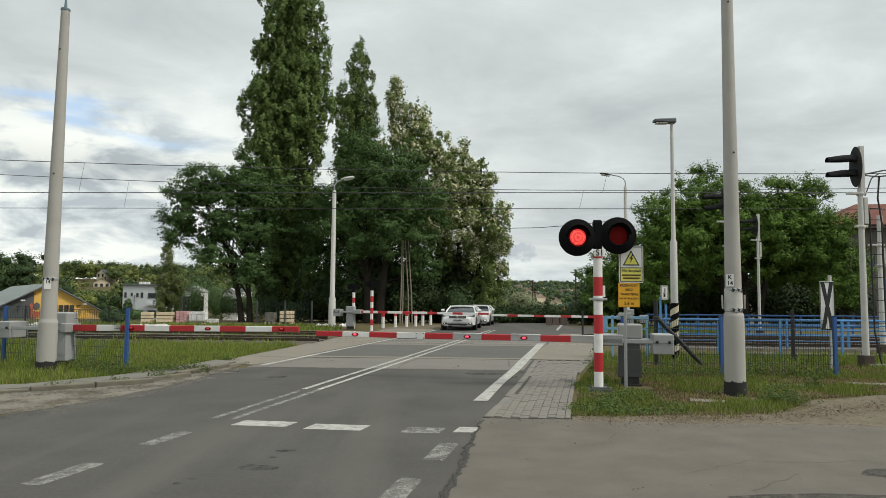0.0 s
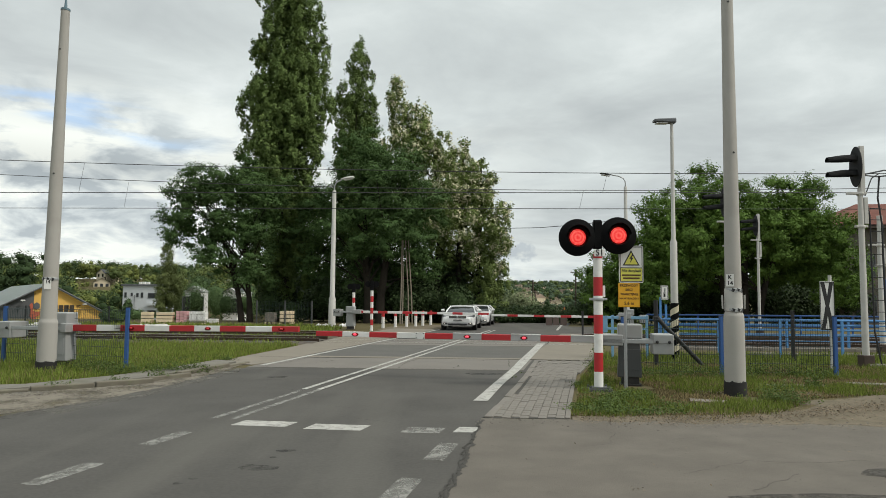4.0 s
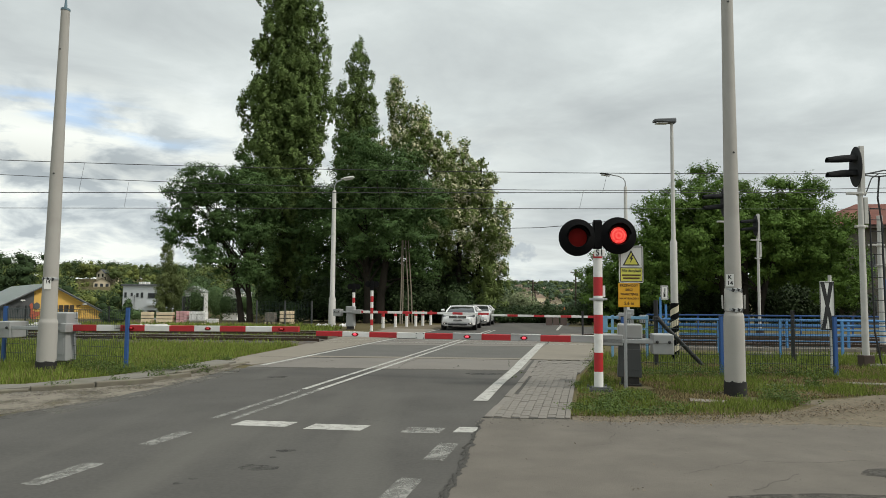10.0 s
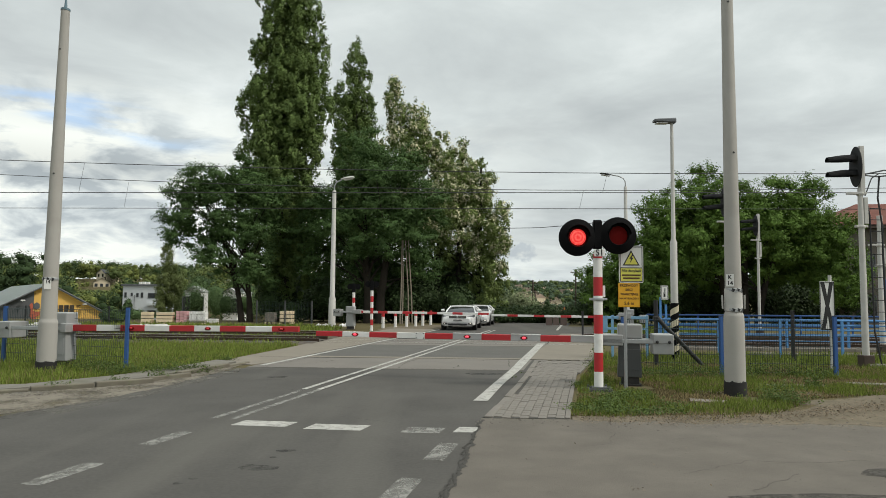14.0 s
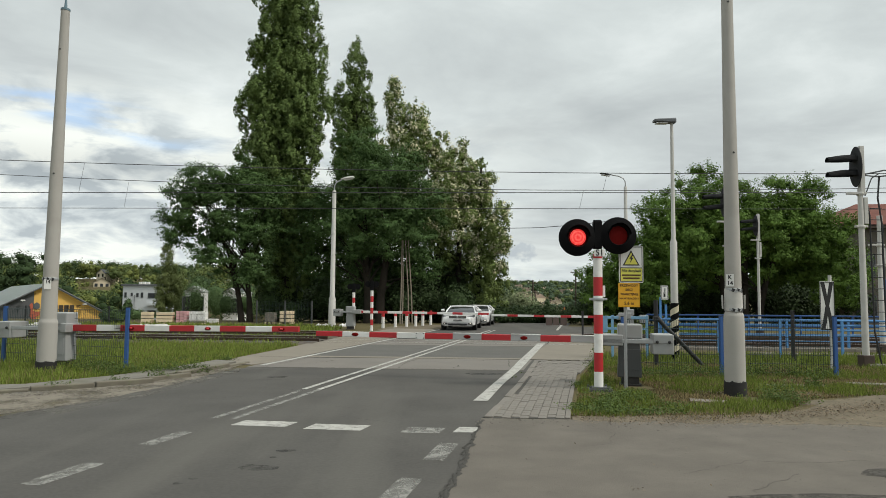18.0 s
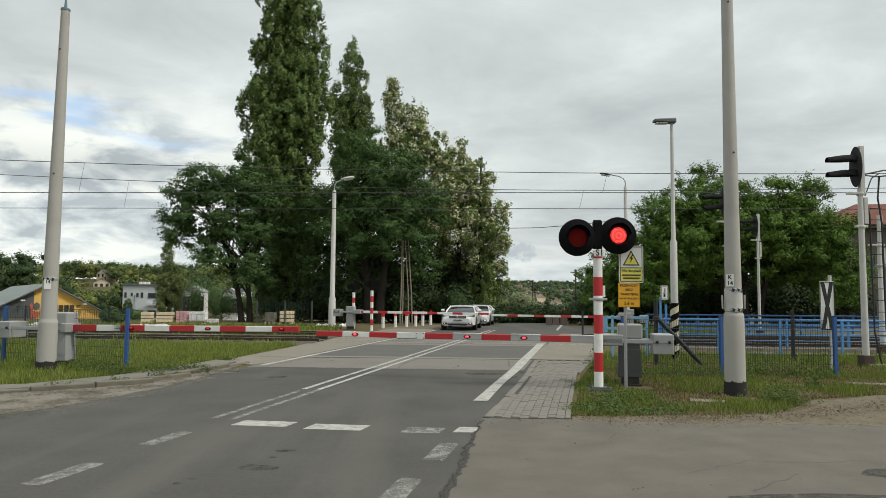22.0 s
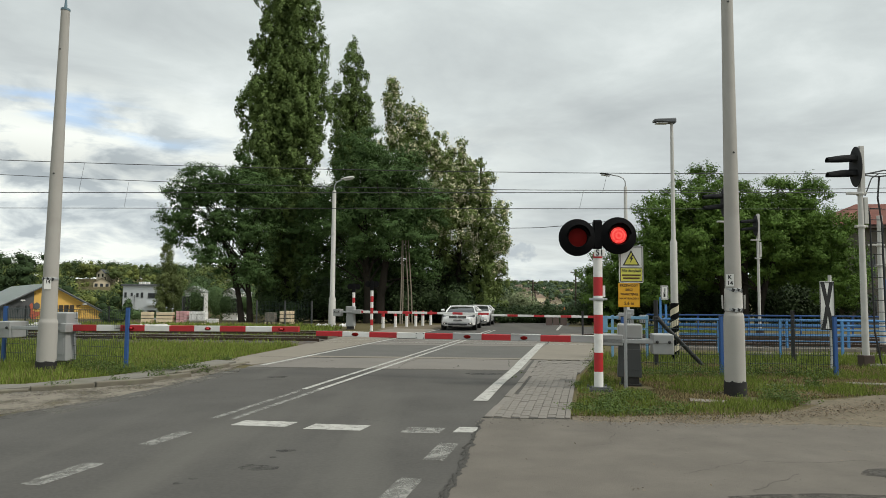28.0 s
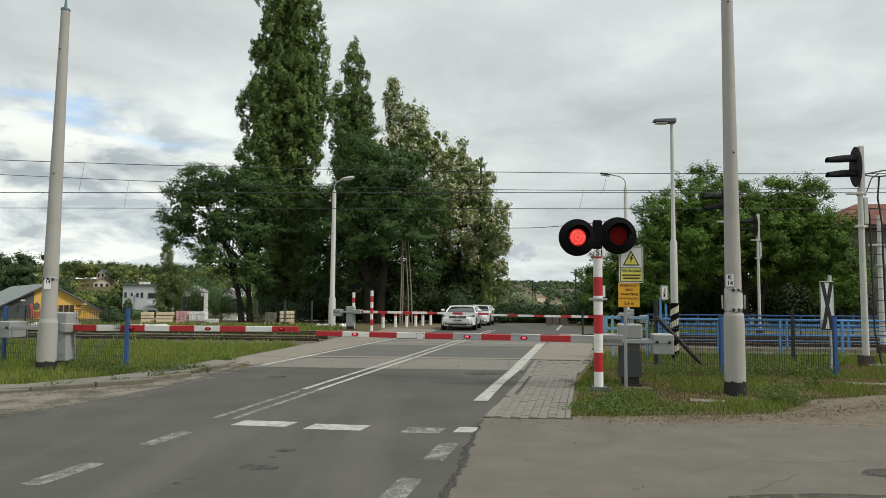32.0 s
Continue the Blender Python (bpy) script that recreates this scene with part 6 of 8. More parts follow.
def clump_points(blobs, spacing, rng, gaps=0.35, seed=0, deep=0.35):
    """Ends of leafy twigs over overlapping rounded masses: one to each cell of a grid, at uneven depth, with ragged gaps; and the way each one faces."""
    out, way, seen = [], [], set()
    for b, ((cx, cy, cz), (rx, ry, rz)) in enumerate(blobs):
        area = 4 * math.pi * ((rx * ry) ** 1.6 + (rx * rz) ** 1.6 + (ry * rz) ** 1.6) ** (1 / 1.6) / 3 ** (1 / 1.6)
        n = int(area / spacing ** 2 * 3.5)
        d = rng.normal(0, 1, (n, 3))
        d /= np.linalg.norm(d, axis=1, keepdims=True)
        back = deep * rng.random(n) ** 1.4
        for dd, kk in zip(d, back):
            w = noise.noise(Vector((dd[0] * rx * 0.75 + cx, dd[1] * ry * 0.75 + seed, dd[2] * rz * 0.75 + cz)))
            f = noise.noise(Vector((dd[0] * rx * 1.7 + cz, dd[1] * ry * 1.7 + cx, dd[2] * rz * 1.7 + seed)))
            if w + 0.6 * f < -gaps:
                continue
            q = (1 - kk) * (1 + 0.20 * w + 0.16 * f)
            p = (cx + rx * q * dd[0], cy + ry * q * dd[1], cz + rz * q * dd[2])
            cell = tuple(int(math.floor(c / spacing)) for c in p)
            if cell in seen:
                continue
            within = min([((p[0] - c[0]) / r[0]) ** 2 + ((p[1] - c[1]) / r[1]) ** 2 + ((p[2] - c[2]) / r[2]) ** 2 for i, (c, r) in enumerate(blobs) if i != b] + [9])
            if within < 0.4:
                continue
            seen.add(cell)
            out.append(p)
            o = Vector((dd[0] / rx, dd[1] / ry, dd[2] / rz)).normalized()
            way.append((o.x, o.y, o.z))
    return np.array(out), np.array(way)


def twigs(pts, ways, size, count, rng, face=-0.25, tall=1.0):
    """Twig ends over the lit side of rounded boughs that stand at the given points: their places, the way each one faces, and the bough's own facing there."""
    m = len(pts)
    k = np.repeat(size * rng.uniform(0.6, 1.3, (m, 1)), count, axis=0)
    d = rng.normal(0, 1, (m * count, 3))
    d /= np.linalg.norm(d, axis=1, keepdims=True)
    w = np.repeat(ways + np.array([0, 0, 0.45]), count, axis=0)
    w /= np.linalg.norm(w, axis=1, keepdims=True) + 1e-9
    dot = np.sum(d * w, axis=1, keepdims=True)
    d = np.where(dot < face, d - 2 * dot * w, d)
    c = np.repeat(pts, count, axis=0)
    return c + d * k * np.array([1, 1, tall]) * rng.uniform(0.55, 1.1, (m * count, 1)), d


def sprays(name, pts, ways, long, wide, per, leaf, material, parent, rng, grow=(0.5, 0.8), flat=1.0, aspect=0.7, scatter=0.3, up=0.3):
    """Leafy twigs: each one a tuft of small leaves about an axis that grows outward and upward by the given shares, thick at its heart and thin at its tip."""
    m = len(pts)
    g = ways * grow[0] + np.array([0, 0, grow[1]]) + rng.normal(0, 0.22, (m, 3))
    g /= np.linalg.norm(g, axis=1, keepdims=True) + 1e-9
    size = rng.uniform(0.65, 1.35, (m, 1))
    c, g, k, w = [np.repeat(v, per, axis=0) for v in (pts, g, size, ways)]
    n = len(c)
    s = rng.beta(1.6, 1.9, (n, 1)) * 2 - 0.9
    o = rng.normal(0, 1, (n, 3))
    o -= g * np.sum(o * g, axis=1, keepdims=True)
    o /= np.linalg.norm(o, axis=1, keepdims=True) + 1e-9
    r = np.sqrt(np.clip(1.05 - s * s, 0.03, 1)) * rng.random((n, 1)) ** 0.4
    side = o * r * wide * k
    side[:, 2] *= flat
    p = c + g * s * long * k + side
    nrm = o * 0.35 + w * 0.85 + rng.normal(0, scatter, (n, 3)) + np.array([0, 0, up])
    nrm /= np.linalg.norm(nrm, axis=1, keepdims=True) + 1e-9
    a = np.cross(nrm, rng.normal(0, 1, (n, 3)))
    a /= np.linalg.norm(a, axis=1, keepdims=True) + 1e-9
    b = np.cross(nrm, a)
    z = leaf * rng.uniform(0.6, 1.35, (n, 1))
    a, b = a * z, b * z * aspect
    v = np.stack([p - a * 0.5, p + b * 0.5 + nrm * z * 0.08, p + a * 0.5, p - b * 0.5 + nrm * z * 0.08], axis=1).reshape(-1, 3)
    return quick(name, v, np.arange(4 * n).reshape(-1, 4), material, parent)


def make_tree(name, at, label, blobs, trunk, trunk_r, material, leaf, spacing, per, tuft, seed, groups=3, pale=None, forks=((0.0, 0.0),), grow=(0.5, 0.8), flat=1.0, aspect=0.7, gaps=0.35, deep=0.35,
              shoots=0, reach=1.0, inner=1.0, up=0.3, scatter=0.3, limbs=14, bough=(0.55, 14, 1.0)):
    """Trunks, limbs and a crown in a few masses that can sway apart. trunk: its height; forks: foot and top of each stem along x; tuft: length and width of a leafy twig; bough: radius of a rounded bough, its twigs, its height to width."""
    rng = np.random.default_rng(seed)
    rr = random.Random(seed)
    t = thing(name, label, "tree", pose(*at), "trees by the crossing")
    for foot, top in forks:
        bm = B()
        mid = foot + (top - foot) * 0.35
        tube(bm, [(foot, 0, -0.4), (foot + (top - foot) * 0.1, 0.05, trunk * 0.2), (mid + rr.uniform(-0.15, 0.15), 0.1, trunk * 0.5), (top + rr.uniform(-0.2, 0.2), 0, trunk)], [trunk_r * 1.4, trunk_r, trunk_r * 0.8, trunk_r * 0.3], 10)
        part("trunk", bm, M["bark"], t)
    pts, ways = clump_points(blobs, spacing, rng, gaps, seed * 0.37, deep)
    sel = rng.integers(0, groups, len(pts))
    tips = [twigs(pts[sel == g], ways[sel == g], bough[0], bough[1], rng, -0.25, bough[2]) for g in range(groups)]
    crowns = [sprays("crown" if g == 0 else "bough", tips[g][0], tips[g][1], tuft[0], tuft[1], per, leaf, material, t, rng, grow, flat, aspect, scatter, up) for g in range(groups)]
    # shaded leaves within, that close the crown
    ins, iw = [], []
    for (cx, cy, cz), (rx, ry, rz) in blobs:
        n = int(4.2 * rx * ry * rz * 2.6 * inner)
        d = rng.normal(0, 1, (n, 3))
        d /= np.linalg.norm(d, axis=1, keepdims=True)
        ins.append(np.array([cx, cy, cz]) + d * np.array([rx, ry, rz]) * (rng.random((n, 1)) ** 0.4 * 0.62))
        iw.append(d)
    crowns.append(sprays("inner_crown", np.concatenate(ins), np.concatenate(iw), 0.45, 0.40, 22, leaf * 1.35, material, t, rng, (0.6, 0.3), 1.0, 0.8, 0.7, 0.2))
    if shoots:
        # leafy shoots that stand out of the outline
        hi = pts[np.argsort(-(pts[:, 2] + 0.35 * rng.normal(0, 1, len(pts))))][: int(len(pts) * 0.5)]
        add = []
        for p in hi[rng.choice(len(hi), shoots, replace=False)]:
            v = np.array([p[0] * 0.04 + rng.normal(0, 0.16), p[1] * 0.1, 1.0 + 0.3 * rng.random()])
            ln = rng.uniform(0.5, 1.3) * reach
            add += [p + v * ln * f for f in (0.3, 0.65, 1.0)]
        add = np.array(add)
        crowns.append(sprays("shoot", add, np.tile([0.0, 0.0, 1.0], (len(add), 1)), 0.34, 0.16, 26, leaf, material, t, rng, (0.2, 1.0), 1.0, aspect, scatter, up))
    for p in pts[rng.choice(len(pts), min(len(pts), limbs), replace=False)]:
        foot, top = forks[rr.randrange(len(forks))]
        limb = B()
        z0 = min(trunk * 0.9, max(trunk * 0.22, p[2] * rr.uniform(0.35, 0.7)))
        q, e = Vector((foot + (top - foot) * z0 / trunk * 0.8, 0.05, z0)), Vector((p[0] * 0.85, p[1] * 0.85, p[2] * 0.94))
        tube(limb, [q, q.lerp(e, 0.45) + Vector((0, 0, 0.25)), e], [trunk_r * 0.4, trunk_r * 0.2, 0.02], 6, False)
        part("limb", limb, M["bark"], t)
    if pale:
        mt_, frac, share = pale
        # paler sprays on the higher boughs, more of them towards +x
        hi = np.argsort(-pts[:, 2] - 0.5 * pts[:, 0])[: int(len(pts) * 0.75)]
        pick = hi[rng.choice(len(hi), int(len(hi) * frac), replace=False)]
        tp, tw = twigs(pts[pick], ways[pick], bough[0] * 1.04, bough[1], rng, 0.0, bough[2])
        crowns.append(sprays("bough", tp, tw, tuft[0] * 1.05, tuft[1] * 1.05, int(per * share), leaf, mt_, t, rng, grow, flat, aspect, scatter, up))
    return t, crowns


SWAY = []
# tall column poplar: slender upright masses
blobs = [((0.0, 0, 5.0), (2.6, 2.3, 3.2)), ((-0.3, 0, 9.3), (2.8, 2.5, 3.8)), ((-0.5, 0, 12.6), (2.6, 2.5, 3.4)), ((-0.1, 0, 15.4), (3.0, 2.7, 3.2)), ((0.1, 0, 18.8), (2.6, 2.4, 3.6)), ((0.1, 0, 22.4), (2.2, 2.1, 3.4)), ((0.0, 0, 26.0), (1.6, 1.6, 3.0)),
         ((1.5, -0.7, 13.6), (1.4, 1.4, 2.4)), ((-1.6, -0.7, 15.6), (1.4, 1.4, 2.4)), ((-1.4, -0.6, 10.6), (1.3, 1.4, 2.4)), ((1.5, -0.5, 17.4), (1.2, 1.2, 2.2)), ((-1.2, -0.6, 19.8), (1.1, 1.1, 2.2)), ((1.1, -0.5, 8.6), (1.2, 1.2, 2.2))]
p1, c1 = make_tree("poplar_tree", (-11.5, 50, -0.15), "tall dense column-shaped poplar towering over the trees", blobs, 18.0, 0.5, M["leaf_poplar"], 0.145, 0.98, 21, (0.27, 0.15), 3, 3, bough=(0.50, 11, 1.5), grow=(0.40, 0.95), aspect=0.85, gaps=0.46, deep=0.42, inner=1.5, shoots=24, reach=0.8)
SWAY.append((c1, "P", 24.0, (1.0, 0.85, 1.1, 0.95, 1.1), 50.0))
blobs = [((0.5, 0, 9.0), (2.0, 2.0, 4.6)), ((0.0, 0, 14.6), (1.75, 1.7, 3.4)), ((-0.1, 0, 18.0), (1.5, 1.5, 2.8)), ((0.1, 0, 20.8), (1.0, 1.0, 2.2)), ((0.25, 0, 22.6), (0.4, 0.4, 1.0)), ((-0.9, 0, 18.4), (0.7, 0.7, 1.9)), ((1.0, 0, 16.6), (0.9, 0.9, 2.2)), ((-1.3, 0, 14.6), (0.7, 0.7, 2.0))]
p2, c2 = make_tree("poplar_tree", (-7.6, 58, -0.3), "younger pointed poplar rising behind darker trees", blobs, 19.0, 0.4, M["leaf_poplar"], 0.145, 0.96, 21, (0.27, 0.15), 7, 2, bough=(0.48, 11, 1.5), grow=(0.40, 0.95), aspect=0.85, gaps=0.46, deep=0.42, inner=1.5, shoots=12, reach=0.7)
SWAY.append((c2, "Q", 23.0, (1.0, 0.9, 0.95, 1.0), 58.0))
# feathery locusts
blobs = [((-0.5, 0, 9.0), (2.1, 2.0, 1.7)), ((-2.0, 0, 7.9), (1.3, 1.5, 1.5)), ((1.6, 0, 8.8), (2.1, 2.0, 2.2)), ((-1.3, -0.3, 6.4), (1.6, 1.5, 1.2)), ((0.8, -0.4, 6.2), (1.9, 1.8, 1.6)), ((2.4, 0, 6.0), (1.7, 1.6, 1.9)), ((-2.0, -0.2, 6.6), (1.3, 1.3, 1.2)), ((0.3, -0.3, 4.6), (1.5, 1.4, 1.1)), ((2.6, 0, 3.6), (1.5, 1.4, 1.4)), ((3.4, 0.4, 8.0), (1.6, 1.5, 2.2))]
_, c3 = make_tree("locust_tree", (-15.4, 46, -0.1), "feathery dark locust tree with gaps of sky", blobs, 8.6, 0.17, M["leaf_locust"], 0.14, 1.18, 24, (0.36, 0.23), 11, 2, bough=(0.68, 15, 0.5), forks=((2.7, 1.4), (2.2, -0.8)), grow=(0.85, 0.05), flat=0.45, aspect=0.5, gaps=0.2, deep=0.4, inner=1.1, up=0.6, limbs=20)
SWAY.append((c3, "S", 9.0, (0.35, -0.3, 0.1), 46.0))
blobs = [((0.0, 0, 9.0), (3.0, 2.7, 3.0)), ((-0.8, 0, 11.5), (1.6, 1.6, 1.7)), ((1.5, 0, 10.1), (1.7, 1.6, 1.8)), ((2.6, 0, 7.8), (1.8, 1.8, 2.3)), ((-2.1, -0.5, 6.8), (1.9, 1.8, 1.7)), ((1.0, -0.5, 6.4), (2.5, 2.2, 2.0)), ((-0.6, 1.6, 4.2), (2.3, 1.6, 1.6)), ((-3.2, 1.8, 4.2), (1.7, 1.4, 1.5)), ((2.6, 1.6, 4.4), (1.5, 1.4, 1.6)), ((-3.6, 0.8, 7.8), (1.6, 1.5, 2.4)), ((-4.6, 1.6, 5.6), (1.8, 1.5, 2.2)), ((-1.0, -0.8, 4.9), (1.1, 0.9, 0.7))]
_, c4 = make_tree("locust_tree", (-4.4, 46, -0.1), "broad dark green locust tree with drooping sprays", blobs, 9.5, 0.26, M["leaf_locust"], 0.14, 1.24, 24, (0.40, 0.25), 13, 2, bough=(0.74, 15, 0.48), forks=((-0.5, -1.0), (0.2, 1.4)), grow=(0.85, 0.0), flat=0.42, aspect=0.5, gaps=0.28, deep=0.4, inner=1.1, up=0.6)
SWAY.append((c4, "S", 13.0, (0.7, -0.4, 0.2), 46.0))
# grove along the road, with paler sprays over its upper and eastern boughs
blobs = [((-3.9, 0, 16.3), (0.75, 0.8, 2.1)), ((-3.1, 0, 13.4), (1.8, 1.8, 2.8)), ((-2.5, 0, 15.3), (0.7, 0.8, 1.6)), ((-1.6, 0, 13.0), (1.4, 1.4, 2.2)), ((0.0, 0, 12.0), (1.4, 1.4, 1.9)), ((1.4, 0, 10.9), (1.4, 1.4, 1.9)), ((2.3, -0.2, 9.0), (1.7, 1.7, 2.2)), ((3.3, -0.3, 7.0), (1.6, 1.7, 2.0)),
         ((0.0, -0.5, 8.0), (2.8, 2.5, 3.0)), ((-2.2, 0, 8.0), (2.2, 2.1, 2.7)), ((3.0, -0.3, 4.6), (1.5, 1.7, 2.3)), ((1.0, 2.0, 4.3), (2.2, 1.6, 2.1)), ((3.4, -0.2, 2.4), (1.2, 1.4, 1.5))]
_, c5 = make_tree("poplar_grove", (0.2, 52, -0.2), "broad leafy roadside poplars with pale leaf sprays", blobs, 12.5, 0.2, M["leaf_maple"], 0.145, 0.98, 16, (0.24, 0.16), 17, 3, bough=(0.54, 11, 1.1), pale=(M["leaf_pale"], 0.85, 0.45), forks=((-2.6, -3.4), (-0.6, -0.8), (0.9, 1.2), (2.4, 2.8)), grow=(0.55, 0.7), aspect=0.8, gaps=0.32, deep=0.45, inner=1.1, shoots=46, reach=0.8)
SWAY.append((c5, "T", 16.0, (1.0, 0.8, 0.9, 0.9, 1.1, 1.0), 52.0))
# walnut to the east
blobs = [((-1.8, 0, 7.3), (2.7, 2.5, 2.9)), ((-4.4, 0, 6.0), (2.7, 2.5, 2.8)), ((1.0, 0, 6.5), (2.9, 2.7, 3.2)), ((3.4, -0.2, 7.3), (2.2, 2.1, 2.4)), ((5.2, 0, 5.6), (2.1, 2.1, 2.4)), ((6.0, -0.3, 3.6), (1.9, 1.8, 2.0)), ((-5.7, 0, 3.8), (1.9, 1.8, 2.2)), ((-7.4, 0.2, 3.9), (1.8, 1.7, 2.4)), ((-8.8, 0.5, 2.6), (1.3, 1.3, 1.8)), ((-0.2, 1.8, 4.8), (4.4, 2.0, 1.9)), ((3.4, 1.6, 4.6), (2.4, 1.8, 1.8)), ((-3.0, 0.2, 4.3), (2.2, 1.6, 1.7)), ((4.6, 1.2, 4.0), (2.0, 1.6, 1.8))]
_, c6 = make_tree("walnut_tree", (19.4, 45, -0.1), "huge rounded walnut tree behind the platform", blobs, 7.0, 0.22, M["leaf_walnut"], 0.15, 1.12, 24, (0.36, 0.22), 19, 3, bough=(0.68, 14, 0.62), forks=((-0.8, -2.6), (0.2, 0.4), (1.0, 3.2)), grow=(0.8, 0.35), flat=0.6, aspect=0.55, gaps=0.36, deep=0.4, inner=1.5, shoots=26, reach=0.6, up=0.4)
SWAY.append((c6, "S", 10.0, (0.5, -0.3, 0.2, 0.1, 0.6), 45.0))


# slender birch in the yard
blobs = [((0, 0, 2.6), (0.75, 0.8, 2.2)), ((0.1, 0, 4.6), (0.7, 0.7, 1.8)), ((0.1, 0, 6.4), (0.45, 0.45, 1.3)), ((0.9, 0.3, 3.0), (0.7, 0.7, 2.2))]
_, c7 = make_tree("birch_tree", (-28.0, 70, -0.9), "slender light green birch beside the grey house", blobs, 6.5, 0.09, M["leaf_birch"], 0.12, 0.62, 22, (0.30, 0.16), 23, 1, bough=(0.34, 10, 1.5), grow=(0.3, -0.2), gaps=0.4, inner=2.2)
SWAY.append((c7, "S", 7.0, (0.3, 0.1), 70.0))


def stuff_trees(name, label, spots, material, leaf, per, rng, core=0.0):
    """Far or low woody growth as one mass of small leaves."""
    cs, sp, ds = [], [], []
    for x, y, r, h, *dz in spots:
        n = per
        d = rng.normal(0, 1, (n, 3))
        d /= np.linalg.norm(d, axis=1, keepdims=True)
        d *= (1 - 0.5 * rng.random((n, 1)) ** 1.6) * rng.uniform(0.8, 1.12, (n, 1))
        z0 = height(x, y) + sum(dz)
        cs.append(np.column_stack([x + d[:, 0] * r, y + d[:, 1] * r, z0 + h * 0.52 + d[:, 2] * h * 0.5]))
        sp.append(np.full(n, max(leaf * r, 0.13)))
        ds.append(d / np.linalg.norm(d, axis=1, keepdims=True))
    c, s = np.concatenate(cs), np.concatenate(sp)[:, None]
    n = len(c)
    # lumpy inner mass of each crown
    cv, cf = [], []
    ico = B()
    bmesh.ops.create_cube(ico, size=2.0)
    bmesh.ops.subdivide_edges(ico, edges=ico.edges[:], cuts=1, use_grid_fill=True)
    iv = np.array([v.co.normalized() for v in ico.verts])
    fi = [[v.index for v in f.verts] for f in ico.faces]
    ico.free()
    for x, y, r, h, *dz in (spots if core else ()):
        k = core * rng.uniform(0.7, 1.15, (len(iv), 1))
        cf += [[i + len(cv) * len(iv) for i in f] for f in fi]
        cv.append(iv * k * np.array([r, r, h * 0.5]) + np.array([x, y, height(x, y) + h * 0.5 + sum(dz)]))
    out = np.concatenate(ds)
    nrm = 0.45 * rng.normal(0, 1, (n, 3)) + 0.9 * out + np.array([0, 0, 0.45])
    nrm /= np.linalg.norm(nrm, axis=1, keepdims=True)
    a = np.cross(nrm, rng.normal(0, 1, (n, 3)))
    a /= np.linalg.norm(a, axis=1, keepdims=True) + 1e-9
    b = np.cross(nrm, a)
    s = s * rng.uniform(0.6, 1.4, (n, 1))
    v = np.stack([c - a * s * 0.5, c + b * s * 0.35, c + a * s * 0.5, c - b * s * 0.35], axis=1).reshape(-1, 3)
    faces = np.arange(4 * n).reshape(-1, 4)
    if core:
        faces = np.concatenate([faces, np.array(cf) + len(v)])
        v = np.concatenate([v] + cv)
    return tagged(quick(name, v, faces, material), label, "woods", kind="stuff")


